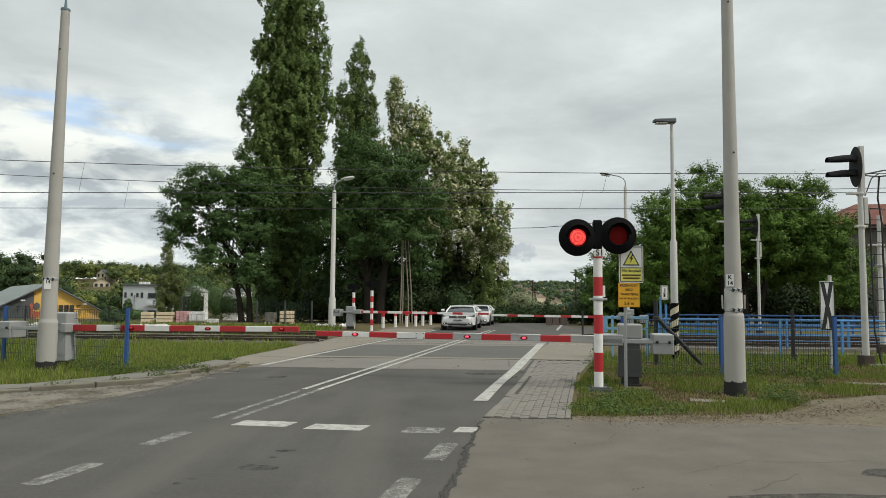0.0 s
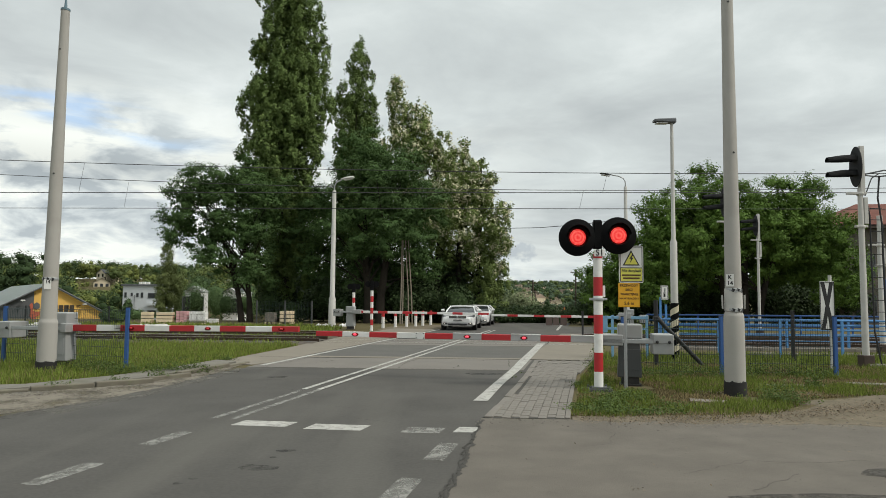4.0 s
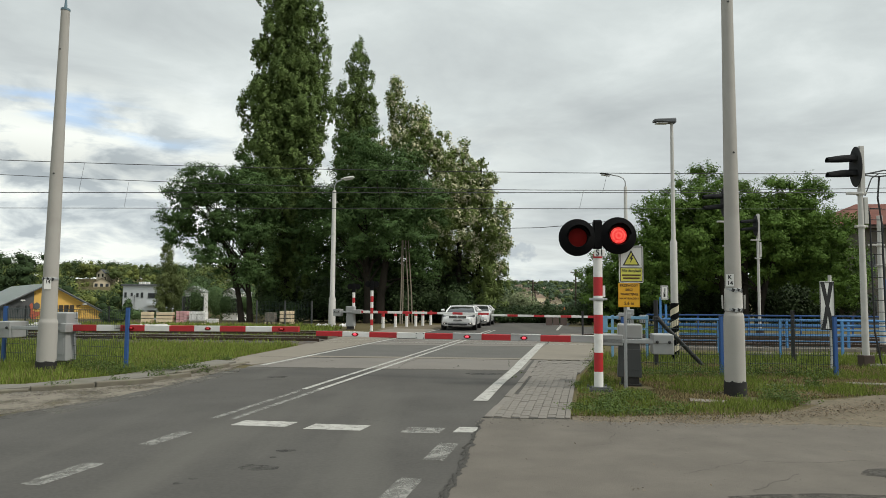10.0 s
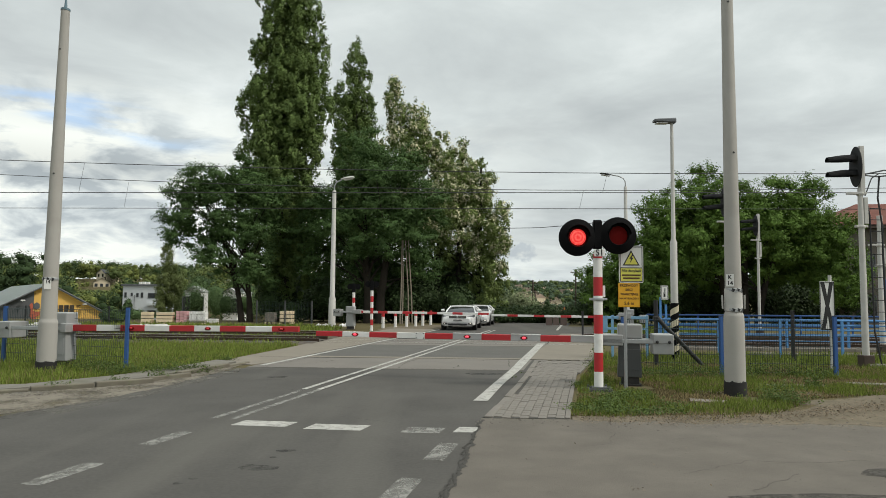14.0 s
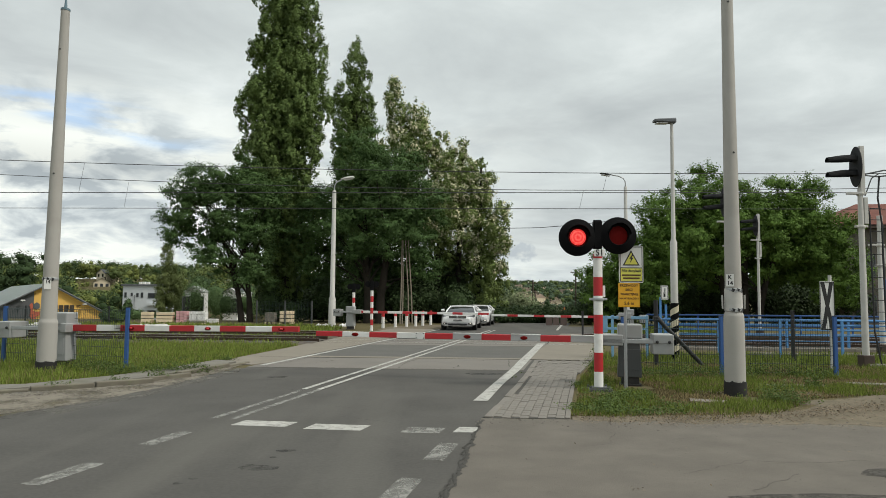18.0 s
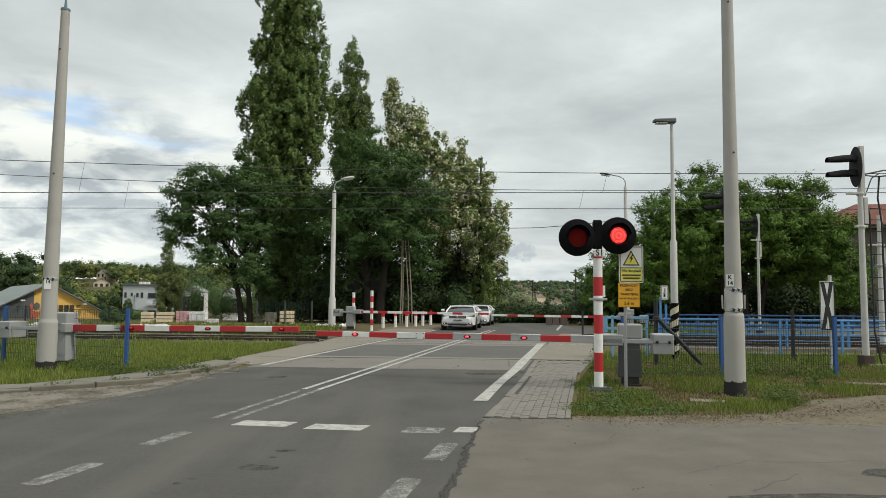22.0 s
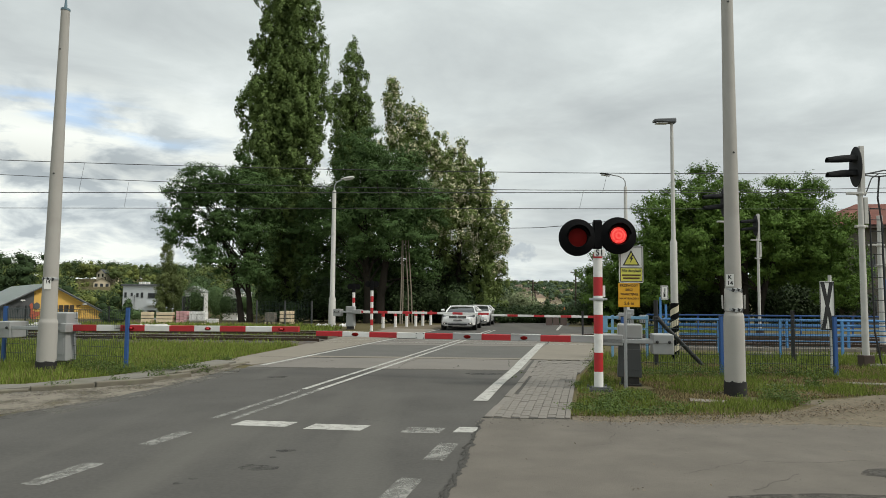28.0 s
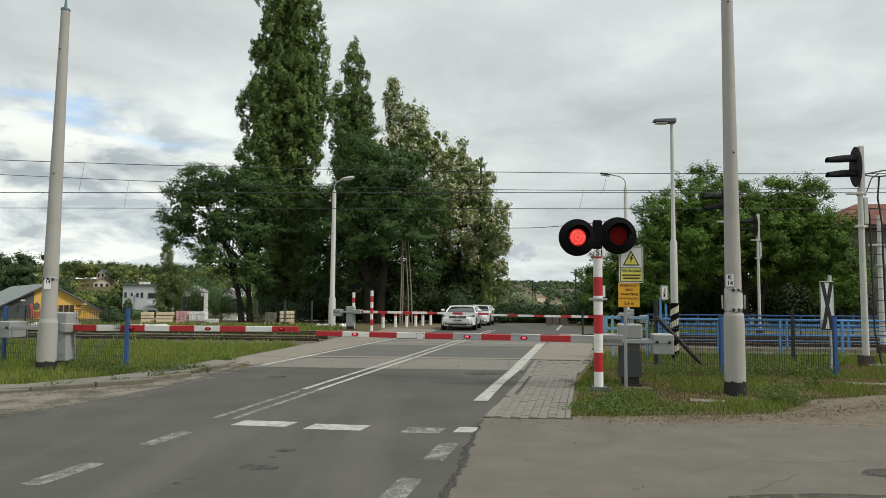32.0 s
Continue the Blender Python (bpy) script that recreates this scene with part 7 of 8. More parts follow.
def make_woods():
    rng = np.random.default_rng(5)
    u = rng.uniform
    # west hill
    sp = []
    for _ in range(520):
        y = u(165, 420)
        x = y * u(-0.80, -0.22)
        r = u(2.6, 5.6)
        h = u(5.4, 7.6) + 0.5 * r + (3.0 if y < 240 else 0.0)
        if -0.535 < x / y < -0.465 and y < 305:
            # a clearing below the hillside houses
            h = min(h, 1.2 + 0.011 * y - height(x, y))
            if h < 2.0:
                continue
            r = min(r, h)
        sp.append((x, y, r, h))
    # taller trees close behind the houses
    sp += [(y * q, 298.0 - 4 * k % 9, 2.2, 3.6) for k, (y, q) in enumerate((298, q) for q in (-0.548, -0.541, -0.534, -0.527, -0.520, -0.513))]
    sp += [(y * q, y, 4.0, 9.5) for y, q in ((318, -0.545), (322, -0.53), (320, -0.515), (330, -0.538), (334, -0.522), (326, -0.505), (338, -0.49), (330, -0.475))]
    dark = [(y * u(-0.72, -0.575), y, u(3.2, 4.8), u(17.0, 20.5)) for y in np.linspace(162, 196, 16)]
    def lobes(spots, n):
        """Each crown as a few uneven lobes."""
        out = []
        for x, y, r, h in spots:
            for k in range(n):
                rl = r * u(0.42, 0.72)
                hl = min(h, rl * u(1.5, 2.3))
                a = u(0, 6.28)
                out.append((x + math.cos(a) * r * 0.5, y + math.sin(a) * r * 0.5, rl, hl, (h - hl) * (1.0 if k == 0 else u(0.15, 0.95))))
        return out
    for k, key in enumerate(("leaf_far", "far_dark", "far_light")):
        stuff_trees("far_woods", ("mixed green", "dark green", "yellow-green")[k] + " wood on the western hillside", lobes(sp[k::3] + (dark if k == 1 else []), 6), M[key], 0.22, 84, rng, 0.5)
    # valley and far ridge to the east
    sp = []
    for _ in range(1250):
        y = 200 * (1450 / 200) ** u(0, 1)
        x = y * u(0.04, 0.30)
        if y < 860 and 0.07 < x / y < 0.22 and u(0, 1) < (1.0 if y < 430 else 0.2):
            continue
        k = 1 + y / 1100
        sp.append((x, y, u(1.8, 3.4) * k, u(2.6, 5.0) * k))
    for _ in range(420):
        y = u(620, 1400)
        sp.append((y * u(0.06, 0.26), y, u(4, 7), u(7, 11)))
    # half of these woods carry the haze tint in their leaf colour
    for k, key in enumerate(("leaf_far", "far_dark", "far_haze", "far_haze")):
        stuff_trees("far_woods", ("mixed green", "dark green", "hazy blue-green", "hazy dull green")[k] + " woods in the valley and on the far ridge", lobes(sp[k::4], 3), M[key], 0.34, 44, rng, 0.7)
    # rest of the horizon
    sp = []
    for _ in range(300):
        a = u(0.85, 5.43)
        d = u(120, 400)
        sp.append((d * math.sin(a), d * math.cos(a), u(4, 7), u(8, 14)))
    stuff_trees("far_woods", "woods round the horizon", sp, M["leaf_far"], 0.4, 50, rng)
    # yard trees behind the west track
    sp = [(-34.5, 78, 1.6, 1.7), (-31, 82, 1.4, 1.8), (-30, 75, 1.2, 1.6), (-37, 84, 1.6, 1.7), (-20.3, 42.2, 0.45, 0.85), (-19.9, 41.8, 0.45, 1.0), (-19.2, 42.4, 0.28, 1.5), (-19.5, 41.9, 0.36, 0.7), (-26.4, 74, 1.7, 5.4), (-25.4, 72, 1.4, 4.6), (-24.6, 69, 1.3, 5.2), (-30, 92, 2.0, 7.0), (-18.6, 66, 1.4, 3.2), (-22.4, 63, 1.0, 3.4), (-20.0, 64, 1.0, 3.0), (-70, 118, 4, 6.0), (-43.5, 116, 1.6, 7.2), (-31, 108, 3.0, 9.4)]
    stuff_trees("yard_trees", "young trees and bushes behind the builders' yard", sp, M["leaf_yard"], 0.10, 1300, rng, 0.6)
    # undergrowth beneath the grove
    sp = []
    for _ in range(70):
        x = u(-13, 3.2)
        y = u(47, 58) if x < 1 else u(52, 60)
        sp.append((x, y, u(0.8, 1.7), u(1.4, 3.8)))
    for x in np.linspace(-15, -4, 16):
        sp.append((x, u(59, 63), u(1.3, 1.8), u(4.8, 6.6)))
    for _ in range(16):
        sp.append((u(-9, 1.5), u(52, 56), u(1.4, 2.0), u(4.6, 6.4)))
    for _ in range(60):
        sp.append((u(11.5, 30), u(49, 54), u(1.2, 2.0), u(2.6, 4.8)))
    stuff_trees("undergrowth", "dense dark undergrowth beneath the trees", sp, M["leaf_shrub"], 0.12, 1000, rng, 0.6)
    # roadside shrubs in the dip
    sp = [(u(4.6, 9.5) + (y - 55) * 0.14, y, u(0.7, 1.4), u(0.7, 1.7)) for y in np.linspace(50, 95, 34)]
    willow = [(5.6 + u(0, 1.9), u(56, 62), u(0.7, 1.1), u(1.8, 3.0)) for _ in range(11)]
    sp += [(x, u(47, 51), u(0.9, 1.3), 1.2 + (x - 9.4) * 0.9) for x in np.linspace(9.4, 12.6, 16)]
    sp += [(u(3.4, 8.5), u(51, 54), u(0.6, 1.0), u(0.9, 1.5)) for _ in range(16)]
    stuff_trees("willow_bush", "pale green willow bush beside the falling road", willow, M["leaf_willow"], 0.13, 800, rng, 0.6)
    stuff_trees("shrubs", "green shrubs lining the falling road", sp, M["leaf_shrub"], 0.13, 1000, rng, 0.6)


make_woods()


# ---- buildings ----
def window(parent, cx, cz, w, h, y, mullion=True):
    bm = B()
    for x0, z0, x1, z1 in ((cx - w / 2 - 0.06, cz - h / 2 - 0.06, cx + w / 2 + 0.06, cz - h / 2), (cx - w / 2 - 0.06, cz + h / 2, cx + w / 2 + 0.06, cz + h / 2 + 0.06), (cx - w / 2 - 0.06, cz - h / 2, cx - w / 2, cz + h / 2), (cx + w / 2, cz - h / 2, cx + w / 2 + 0.06, cz + h / 2)):
        box(bm, x0, y - 0.05, z0, x1, y + 0.03, z1)
    f = part("window", bm, M["greyclad"], parent)
    bm = B()
    box(bm, cx - w / 2, y - 0.015, cz - h / 2, cx + w / 2, y + 0.01, cz + h / 2)
    part("pane", bm, M["glassdark"], f)


def make_warehouse():
    # gable end turned to the south-east, ridge running off to the west
    t = thing("warehouse", "orange and graphite clad warehouse with pale roof", "building", pose(-44.28, 78.0, -2.5, 0, 0, 37))
    hw, ridge, eave, ln = 6.0, 5.4, 2.0, 40.0
    # local x runs along the gable (to the right), y back along the ridge
    def gable(pts, material, nm):
        bm = B()
        slabxz(bm, pts, 0.0, 0.2)
        return part(nm, bm, M[material], t)
    split = -1.38
    def roof_z(x):
        return ridge - (ridge - eave) * abs(x) / hw
    left = gable([(-hw, -1), (split, -1), (split, roof_z(split)), (-hw, eave)], "greyclad", "graphite_wall")
    right = gable([(split, -1), (hw, -1), (hw, eave), (0, ridge), (split, roof_z(split))], "orange", "orange_wall")
    for i in range(26):
        x = -hw + 0.24 + i * 0.48
        bm = B()
        box(bm, x - 0.02, -0.025, -1, x + 0.02, 0.0, roof_z(x) - 0.1)
        part("cladding_rib", bm, M["greyclad" if x < split else "orange"], left if x < split else right)
    for s in (-1, 1):
        bm = B()
        pts = [(0, -0.45, ridge + 0.16), (s * (hw + 0.5), -0.45, eave - 0.08), (s * (hw + 0.5), ln, eave - 0.08), (0, ln, ridge + 0.16)]
        vs = [bm.verts.new(p) for p in pts]
        bm.faces.new(vs)
        bmesh.ops.solidify(bm, geom=bm.faces[:], thickness=0.14)
        rf = part("roof", bm, M["metalroof"], t)
        bm = B()
        tube(bm, [(0, -0.46, ridge + 0.10), (s * (hw + 0.5), -0.46, eave - 0.14)], 0.09, 6)
        part("verge_trim", bm, M["greyclad"], rf)
        bm = B()
        box(bm, s * hw - 0.1, 0.2, -1, s * hw + 0.1, ln, eave - 0.1)
        part("side_wall", bm, M["greyclad"], t)
    bm = B()
    box(bm, -hw, ln - 0.2, -1, hw, ln, eave)
    part("back_wall", bm, M["greyclad"], t)
    # dark blocks where the lettering runs, and a red and grey emblem beside it
    x = 0.55
    for w in (0.46, 0.42, 0.46, 0.44):
        bm = B()
        box(bm, x, -0.06, 1.95, x + w, -0.03, 3.1, 0.01)
        part("sign_bar", bm, M["signbrown"], right)
        x += w + 0.10
    for dz, w in ((3.0, 0.42), (2.86, 0.30)):
        bm = B()
        box(bm, x + 0.14, -0.06, dz, x + 0.14 + w, -0.03, dz + 0.07, 0.005)
        part("sign_bar", bm, M["signbrown"], right)
    bm = B()
    slabxz(bm, [(-1.10 + 0.36 * math.cos(a), 2.98 + 0.42 * math.sin(a)) for a in np.linspace(0.5, 2 * math.pi + 0.5, 7)[:-1]], -0.09, -0.05)
    part("emblem", bm, M["greyclad"], right)
    bm = B()
    slabxz(bm, [(-1.80, 3.1), (-1.55, 3.36), (-1.42, 3.0), (-1.46, 2.5), (-1.15, 2.3), (-0.72, 2.4), (-0.76, 1.95), (-1.05, 1.85), (-1.2, 1.35), (-1.55, 1.4), (-1.72, 1.95), (-1.66, 2.5)][::-1], -0.075, -0.03)
    part("emblem", bm, M["signred"], right)
    for x, z_ in ((-2.5, 3.45), (3.6, 3.05)):
        bm = B()
        tube(bm, [(x, 0, z_), (x, -0.5, z_ + 0.15)], 0.03, 6)
        box(bm, x - 0.2, -0.9, z_ + 0.08, x + 0.2, -0.45, z_ + 0.22, 0.03)
        part("wall_lamp", bm, M["white"], t)


make_warehouse()


def make_villa():
    t = thing("flat_roofed_house", "grey flat-roofed house on the hillside", "house", pose(-53.0, 122, -4.5))
    bm = B()
    box(bm, -3.2, 0, -1, 3.2, 7, 8.0, 0.03)
    w = part("wall", bm, M["villa"], t)
    bm = B()
    box(bm, -3.45, -0.25, 8.0, 3.45, 7.25, 8.3, 0.03)
    part("roof", bm, M["greyclad"], t)
    for x in (-0.9, -0.2, 0.5):
        bm = B()
        box(bm, x - 0.22, 1.5, 8.3, x + 0.22, 2.0, 8.75, 0.02)
        part("chimney", bm, M["white"], t)
    for x, z_, ww, hh in ((-2.7, 6.4, 0.3, 0.8), (-1.6, 6.5, 0.25, 0.5), (-0.6, 6.4, 0.3, 0.6), (0.2, 6.4, 0.3, 0.8), (2.0, 6.3, 1.4, 0.8), (-1.8, 3.5, 0.3, 0.5), (-0.7, 3.5, 0.3, 0.5), (0.2, 3.2, 0.4, 0.9), (2.0, 3.2, 1.5, 1.0)):
        window(w, x, z_, ww, hh, -0.02)
    bm = B()
    tube(bm, [(-1.1, -0.1, 0), (-1.1, -0.1, 6.4)], 0.05, 6)
    part("downpipe", bm, M["greyclad"], t)
    bm = B()
    box(bm, 1.2, -0.7, 4.6, 3.1, 0, 5.0)
    part("balcony", bm, M["villa"], t)


make_villa()


def small_house(x, y, w, d, h, label, wall="housewall", roofm="rooftile", turn=0.0, z=None, wins=2):
    t = thing("house", label, "house", pose(x, y, (height(x, y) if z is None else z), 0, 0, turn), "far houses")
    bm = B()
    box(bm, -w / 2, 0, min(-2, height(x, y) - (height(x, y) if z is None else z) - 1), w / 2, d, h)
    wl = part("wall", bm, M[wall], t)
    rh = w * 0.28
    ov = min(0.4, 0.06 * w)
    for s in (-1, 1):
        bm = B()
        vs = [bm.verts.new(p) for p in ((s * (w / 2 + ov), -0.4, h - 0.15), (0, -0.4, h + rh), (0, d + 0.4, h + rh), (s * (w / 2 + ov), d + 0.4, h - 0.15))]
        bm.faces.new(vs)
        bmesh.ops.solidify(bm, geom=bm.faces[:], thickness=0.2)
        part("roof", bm, M[roofm], t)
    bm = B()
    slabxz(bm, [(-w / 2, h - 0.05), (w / 2, h - 0.05), (0, h + rh)], 0.05, 0.3)
    part("gable", bm, M[wall], t)
    if w > 3:
        bm = B()
        box(bm, w * 0.15, d * 0.5, h, w * 0.15 + 0.6, d * 0.5 + 0.6, h + rh + 0.7)
        part("chimney", bm, M["rust"], t)
    for fl in range(max(1, int(h // 2.8))):
        for i in range(wins):
            window(wl, -w / 2 + w * (i + 0.5) / wins, 1.6 + 2.8 * fl, 1.1, 1.3, -0.02)


small_house(-148.5, 302, 6.5, 7, 2.9, "pale house among hillside trees", roofm="greyclad", turn=24, z=4.9, wins=3)
small_house(-142.5, 306, 4.5, 6, 2.2, "pale annex beside the hillside house", roofm="greyclad", turn=20, z=4.9)
small_house(-152.5, 309, 6.0, 7, 2.6, "white gabled house higher among hillside trees", roofm="greyclad", turn=-30, z=9.4)
rs = random.Random(9)
for k in range(13):
    y = rs.uniform(520, 860)
    x = y * rs.uniform(0.105, 0.185)
    small_house(x, y, rs.uniform(8, 13), rs.uniform(8, 11), rs.uniform(4.6, 6.8), "small pale house with a faded roof in the valley", "housewall", "oldtile", rs.uniform(-60, 60))
for x, y, w, d, h, turn in ((58.0, 440, 5.5, 7, 3.0, 12), (62.5, 452, 5.5, 7, 3.2, -8), (73.5, 466, 6.5, 8, 4.2, 20), (78.0, 470, 6.0, 7, 5.4, 5), (86.0, 530, 7.5, 8, 5.0, -14), (83.0, 580, 7.0, 8, 5.0, 30)):
    small_house(x, y, w, d, h, "cream house with a pale roof in the valley", "housewall", "oldtile", turn)
small_house(-23.7, 66, 1.5, 4, 2.9, "tall white house partly hidden by trees", "whiteblock", "metalroof", 10)
small_house(-21.4, 70, 1.5, 4, 3.0, "white house glimpsed between trunks", "whiteblock", "greyclad", -5)


def make_depot():
    t = thing("station_building", "dingy rendered building with a red tiled hip roof", "building", pose(28.8, 50.5, -0.3, 0, 0, -6))
    bm = B()
    box(bm, 0, 0, -0.5, 16, 12, 7.6, 0.03)
    wl = part("wall", bm, M["plaster"], t)
    for k in range(4):
        bm = B()
        box(bm, 0.6 + 3.2 * k, -0.12, 0, 1.0 + 3.2 * k, 0.0, 7.25, 0.02)
        part("pilaster", bm, M["plaster"], wl)
    e, rz = 0.5, 9.9
    c = [(-e, -e, 7.55), (16 + e, -e, 7.55), (16 + e, 12 + e, 7.55), (-e, 12 + e, 7.55)]
    r0, r1 = (4.2, 6.0, rz), (11.8, 6.0, rz)
    for pts in ((c[0], c[1], r1, r0), (c[1], c[2], r1), (c[2], c[3], r0, r1), (c[3], c[0], r0)):
        bm = B()
        bm.faces.new([bm.verts.new(p) for p in pts])
        bmesh.ops.solidify(bm, geom=bm.faces[:], thickness=0.18)
        part("roof", bm, M["rooftile"], t)
    bm = B()
    box(bm, -e, -e, 7.28, 16 + e, 12 + e, 7.46)
    part("eaves", bm, M["rust"], t)
    for x in (1.9, 5.2, 8.4, 11.6):
        window(wl, x, 4.6, 1.3, 1.6, -0.03)
        window(wl, x, 1.6, 1.3, 1.6, -0.03)
    bm = B()
    box(bm, 2.9, -0.14, 2.4, 4.4, -0.10, 3.6, 0.02)
    part("blue_board", bm, M["darkblue"], t, "blue board on the wall")


make_depot()

# ---- builders' yard ----
def pallet(x, y, w, d, h, layers, mt_, label, cat="pallet stack"):
    t = thing("stacked_pallet", label, cat, pose(x, y, 0.0, 0, 0, random.uniform(-4, 4)), "stacks in the builders' yard")
    for dx in (-w / 2, -0.06, w / 2 - 0.12):
        bm = B()
        box(bm, dx, -d / 2, 0, dx + 0.12, d / 2, 0.10)
        part("bearer", bm, M["lumber"], t)
    lh = (h - 0.1) / layers
    for k in range(layers):
        n = 1 if mt_ == "lumber" else 3
        if mt_ == "lumber" and k:
            # inset black slab that stands for the shade between timber layers
            bm = B()
            box(bm, -w / 2 + 0.05, -d / 2 + 0.08, 0.1 + lh * k - 0.03, w / 2 - 0.05, d / 2 - 0.05, 0.1 + lh * k + 0.03)
            part("spacer", bm, M["black"], t)
        for i in range(n):
            bm = B()
            box(bm, -w / 2 + w * i / n + 0.012, -d / 2, 0.1 + lh * k + (0.03 if n == 1 else 0.012), -w / 2 + w * (i + 1) / n - 0.008, d / 2, 0.1 + lh * (k + 1) - 0.012, 0.006)
            part("block", bm, M[mt_], t)


pallet(-17.46, 41.2, 0.60, 0.5, 0.72, 3, "lumber", "stack of pale fresh timber on bearers")
pallet(-16.40, 41.2, 0.92, 0.5, 0.70, 3, "lumber", "stack of pale fresh timber on bearers")
pallet(-15.41, 41.3, 0.64, 0.5, 0.78, 4, "pinkwrap", "pallet of pink wrapped blocks")
pallet(-14.74, 41.3, 0.44, 0.5, 0.76, 4, "whiteblock", "pallet of white building blocks")
pallet(-14.22, 41.3, 0.48, 0.5, 0.76, 4, "whiteblock", "pallet of white building blocks")
pallet(-13.60, 41.2, 0.62, 0.5, 0.34, 2, "whiteblock", "low pallet of white building blocks")
pallet(-14.40, 40.6, 1.2, 0.45, 0.26, 2, "stone", "low heap of dark stone blocks")
pallet(-9.6, 43.0, 0.7, 0.9, 0.8, 3, "lumber", "timber crate beneath the trees")
pallet(-10.6, 43.0, 0.6, 0.9, 0.7, 3, "stone", "stone blocks beneath the trees")
# yard fences
mesh_fence([(-27, 41.0), (-24.5, 40.9), (-22.0, 40.8), (-19.5, 40.7)], [1.02] * 4, "low grey mesh fence round the builders' yard", "black", True, step=0.14)
mesh_fence([(-10.2, 38.2), (-8.6, 38.0), (-7.1, 37.8)], [1.45, 1.45, 1.45], "dark mesh fence by the far barrier", "darkcab", True, step=0.08)
# low stone edge along the far side of the west track
t = thing("yard_edge", "broken low white concrete edge beyond the tracks", "kerb", None, "", "structure")
bm = B()
box(bm, -0.45, -0.2, -0.1, 0.45, 0.2, 0.22, 0.03)
me = data_of(bm, "edge_stone", M["whiteblock"])
for i in range(21):
    part("edge_stone", me, None, t, "", pose(-34 + 0.98 * i, 36.2 - 0.05 * 0.98 * i, random.uniform(-0.1, 0.02), random.uniform(-4, 4), random.uniform(-4, 4), random.uniform(-8, 5)))


# utility poles far down the road
def utility(x, y, h, label):
    t = thing("utility_pole", label, "pole", pose(x, y, height(x, y)), "utility poles")
    bm = B()
    tube(bm, [(0, 0, -0.5), (0.05, 0, h)], [0.13, 0.085], 10)
    part("shaft", bm, M["rust"], t)
    bm = B()
    box(bm, -0.55, -0.05, h - 0.4, 0.55, 0.05, h - 0.3)
    part("crossarm", bm, M["rust"], t)
    for s in (-0.45, 0.45):
        bm = B()
        lathe(bm, [(0.05, h - 0.3), (0.06, h - 0.22), (0.03, h - 0.15)], 8, (s, 0, 0))
        part("insulator", bm, M["white"], t)


utility(15.3, 80, 6.7, "slim wooden utility pole by the falling road")
utility(10.1, 78, 5.2, "slim wooden utility pole by the falling road")
utility(12.2, 92, 5.0, "slim wooden utility pole by the falling road")
# small warning triangle by the road
t = thing("road_sign", "small yellow triangular road sign", "sign", pose(10.5, 60, height(10.5, 60)))
bm = B()
tube(bm, [(0, 0, -0.3), (0, 0, 1.4)], 0.03, 8)
part("post", bm, M["galv"], t)
bm = B()
slabxz(bm, [(-0.36, 0.8), (0.36, 0.8), (0, 1.42)], -0.08, -0.05)
part("plate", bm, M["red"], t)
bm = B()
slabxz(bm, [(-0.26, 0.86), (0.26, 0.86), (0, 1.30)], -0.10, -0.082)
part("field", bm, M["yellow"], t)


# ---- grass ----
def inside(p, poly):
    x, y = p
    c = False
    for (x0, y0), (x1, y1) in zip(poly, poly[1:] + poly[:1]):
        if (y0 > y) != (y1 > y) and x < (x1 - x0) * (y - y0) / (y1 - y0) + x0:
            c = not c
    return c


FEET = ((2.79, 12.15, 0.26), (5.03, 11.6, 0.24), (3.62, 12.95, 0.28))   # bare ground at the feet of posts


def blades(name, label, poly, per_m2, lo, hi, material, seed, width=0.012, patch=0.0, z=0.0, cat="grass"):
    rng = np.random.default_rng(seed)
    xs, ys = [p[0] for p in poly], [p[1] for p in poly]
    n = int((max(xs) - min(xs)) * (max(ys) - min(ys)) * per_m2)
    px, py = rng.uniform(min(xs), max(xs), n), rng.uniform(min(ys), max(ys), n)
    keep, hs = [], []
    for i in range(n):
        if inside((px[i], py[i]), poly):
            w = noise.noise(Vector((px[i] * 0.9, py[i] * 0.9, seed))) + 0.5 * noise.noise(Vector((px[i] * 2.6, py[i] * 2.6, seed)))
            if w > patch - 0.25 * rng.random():
                keep.append(i)
                hs.append((lo + (hi - lo) * rng.random() ** 1.6) * (0.75 + 0.5 * max(0, w)))
    keep, hs = np.array(keep), np.array(hs)
    clear = np.ones(len(keep), bool)
    for ex, ey, er in FEET:
        clear &= (px[keep] - ex) ** 2 + ((py[keep] - ey) * 0.6) ** 2 > er * er
    keep, hs = keep[clear], hs[clear]
    px, py, h = px[keep], py[keep], hs
    n = len(px)
    a = rng.uniform(0, 6.283, n)
    lean = rng.uniform(0.05, 0.6, n) * h
    w = width * rng.uniform(0.6, 1.4, n)
    dx, dy = np.cos(a), np.sin(a)
    b = rng.uniform(0, 6.283, n)
    zz = np.full(n, z)
    v = np.stack([np.column_stack([px - dx * w, py - dy * w, zz]), np.column_stack([px + dx * w, py + dy * w, zz]),
                  np.column_stack([px + dx * w * 0.4 + np.cos(b) * lean, py + dy * w * 0.4 + np.sin(b) * lean, zz + h]), np.column_stack([px - dx * w * 0.4 + np.cos(b) * lean, py - dy * w * 0.4 + np.sin(b) * lean, zz + h * 0.97])], axis=1).reshape(-1, 3)
    return tagged(quick(name, v, np.arange(4 * n).reshape(-1, 4), material), label, cat, kind="stuff")


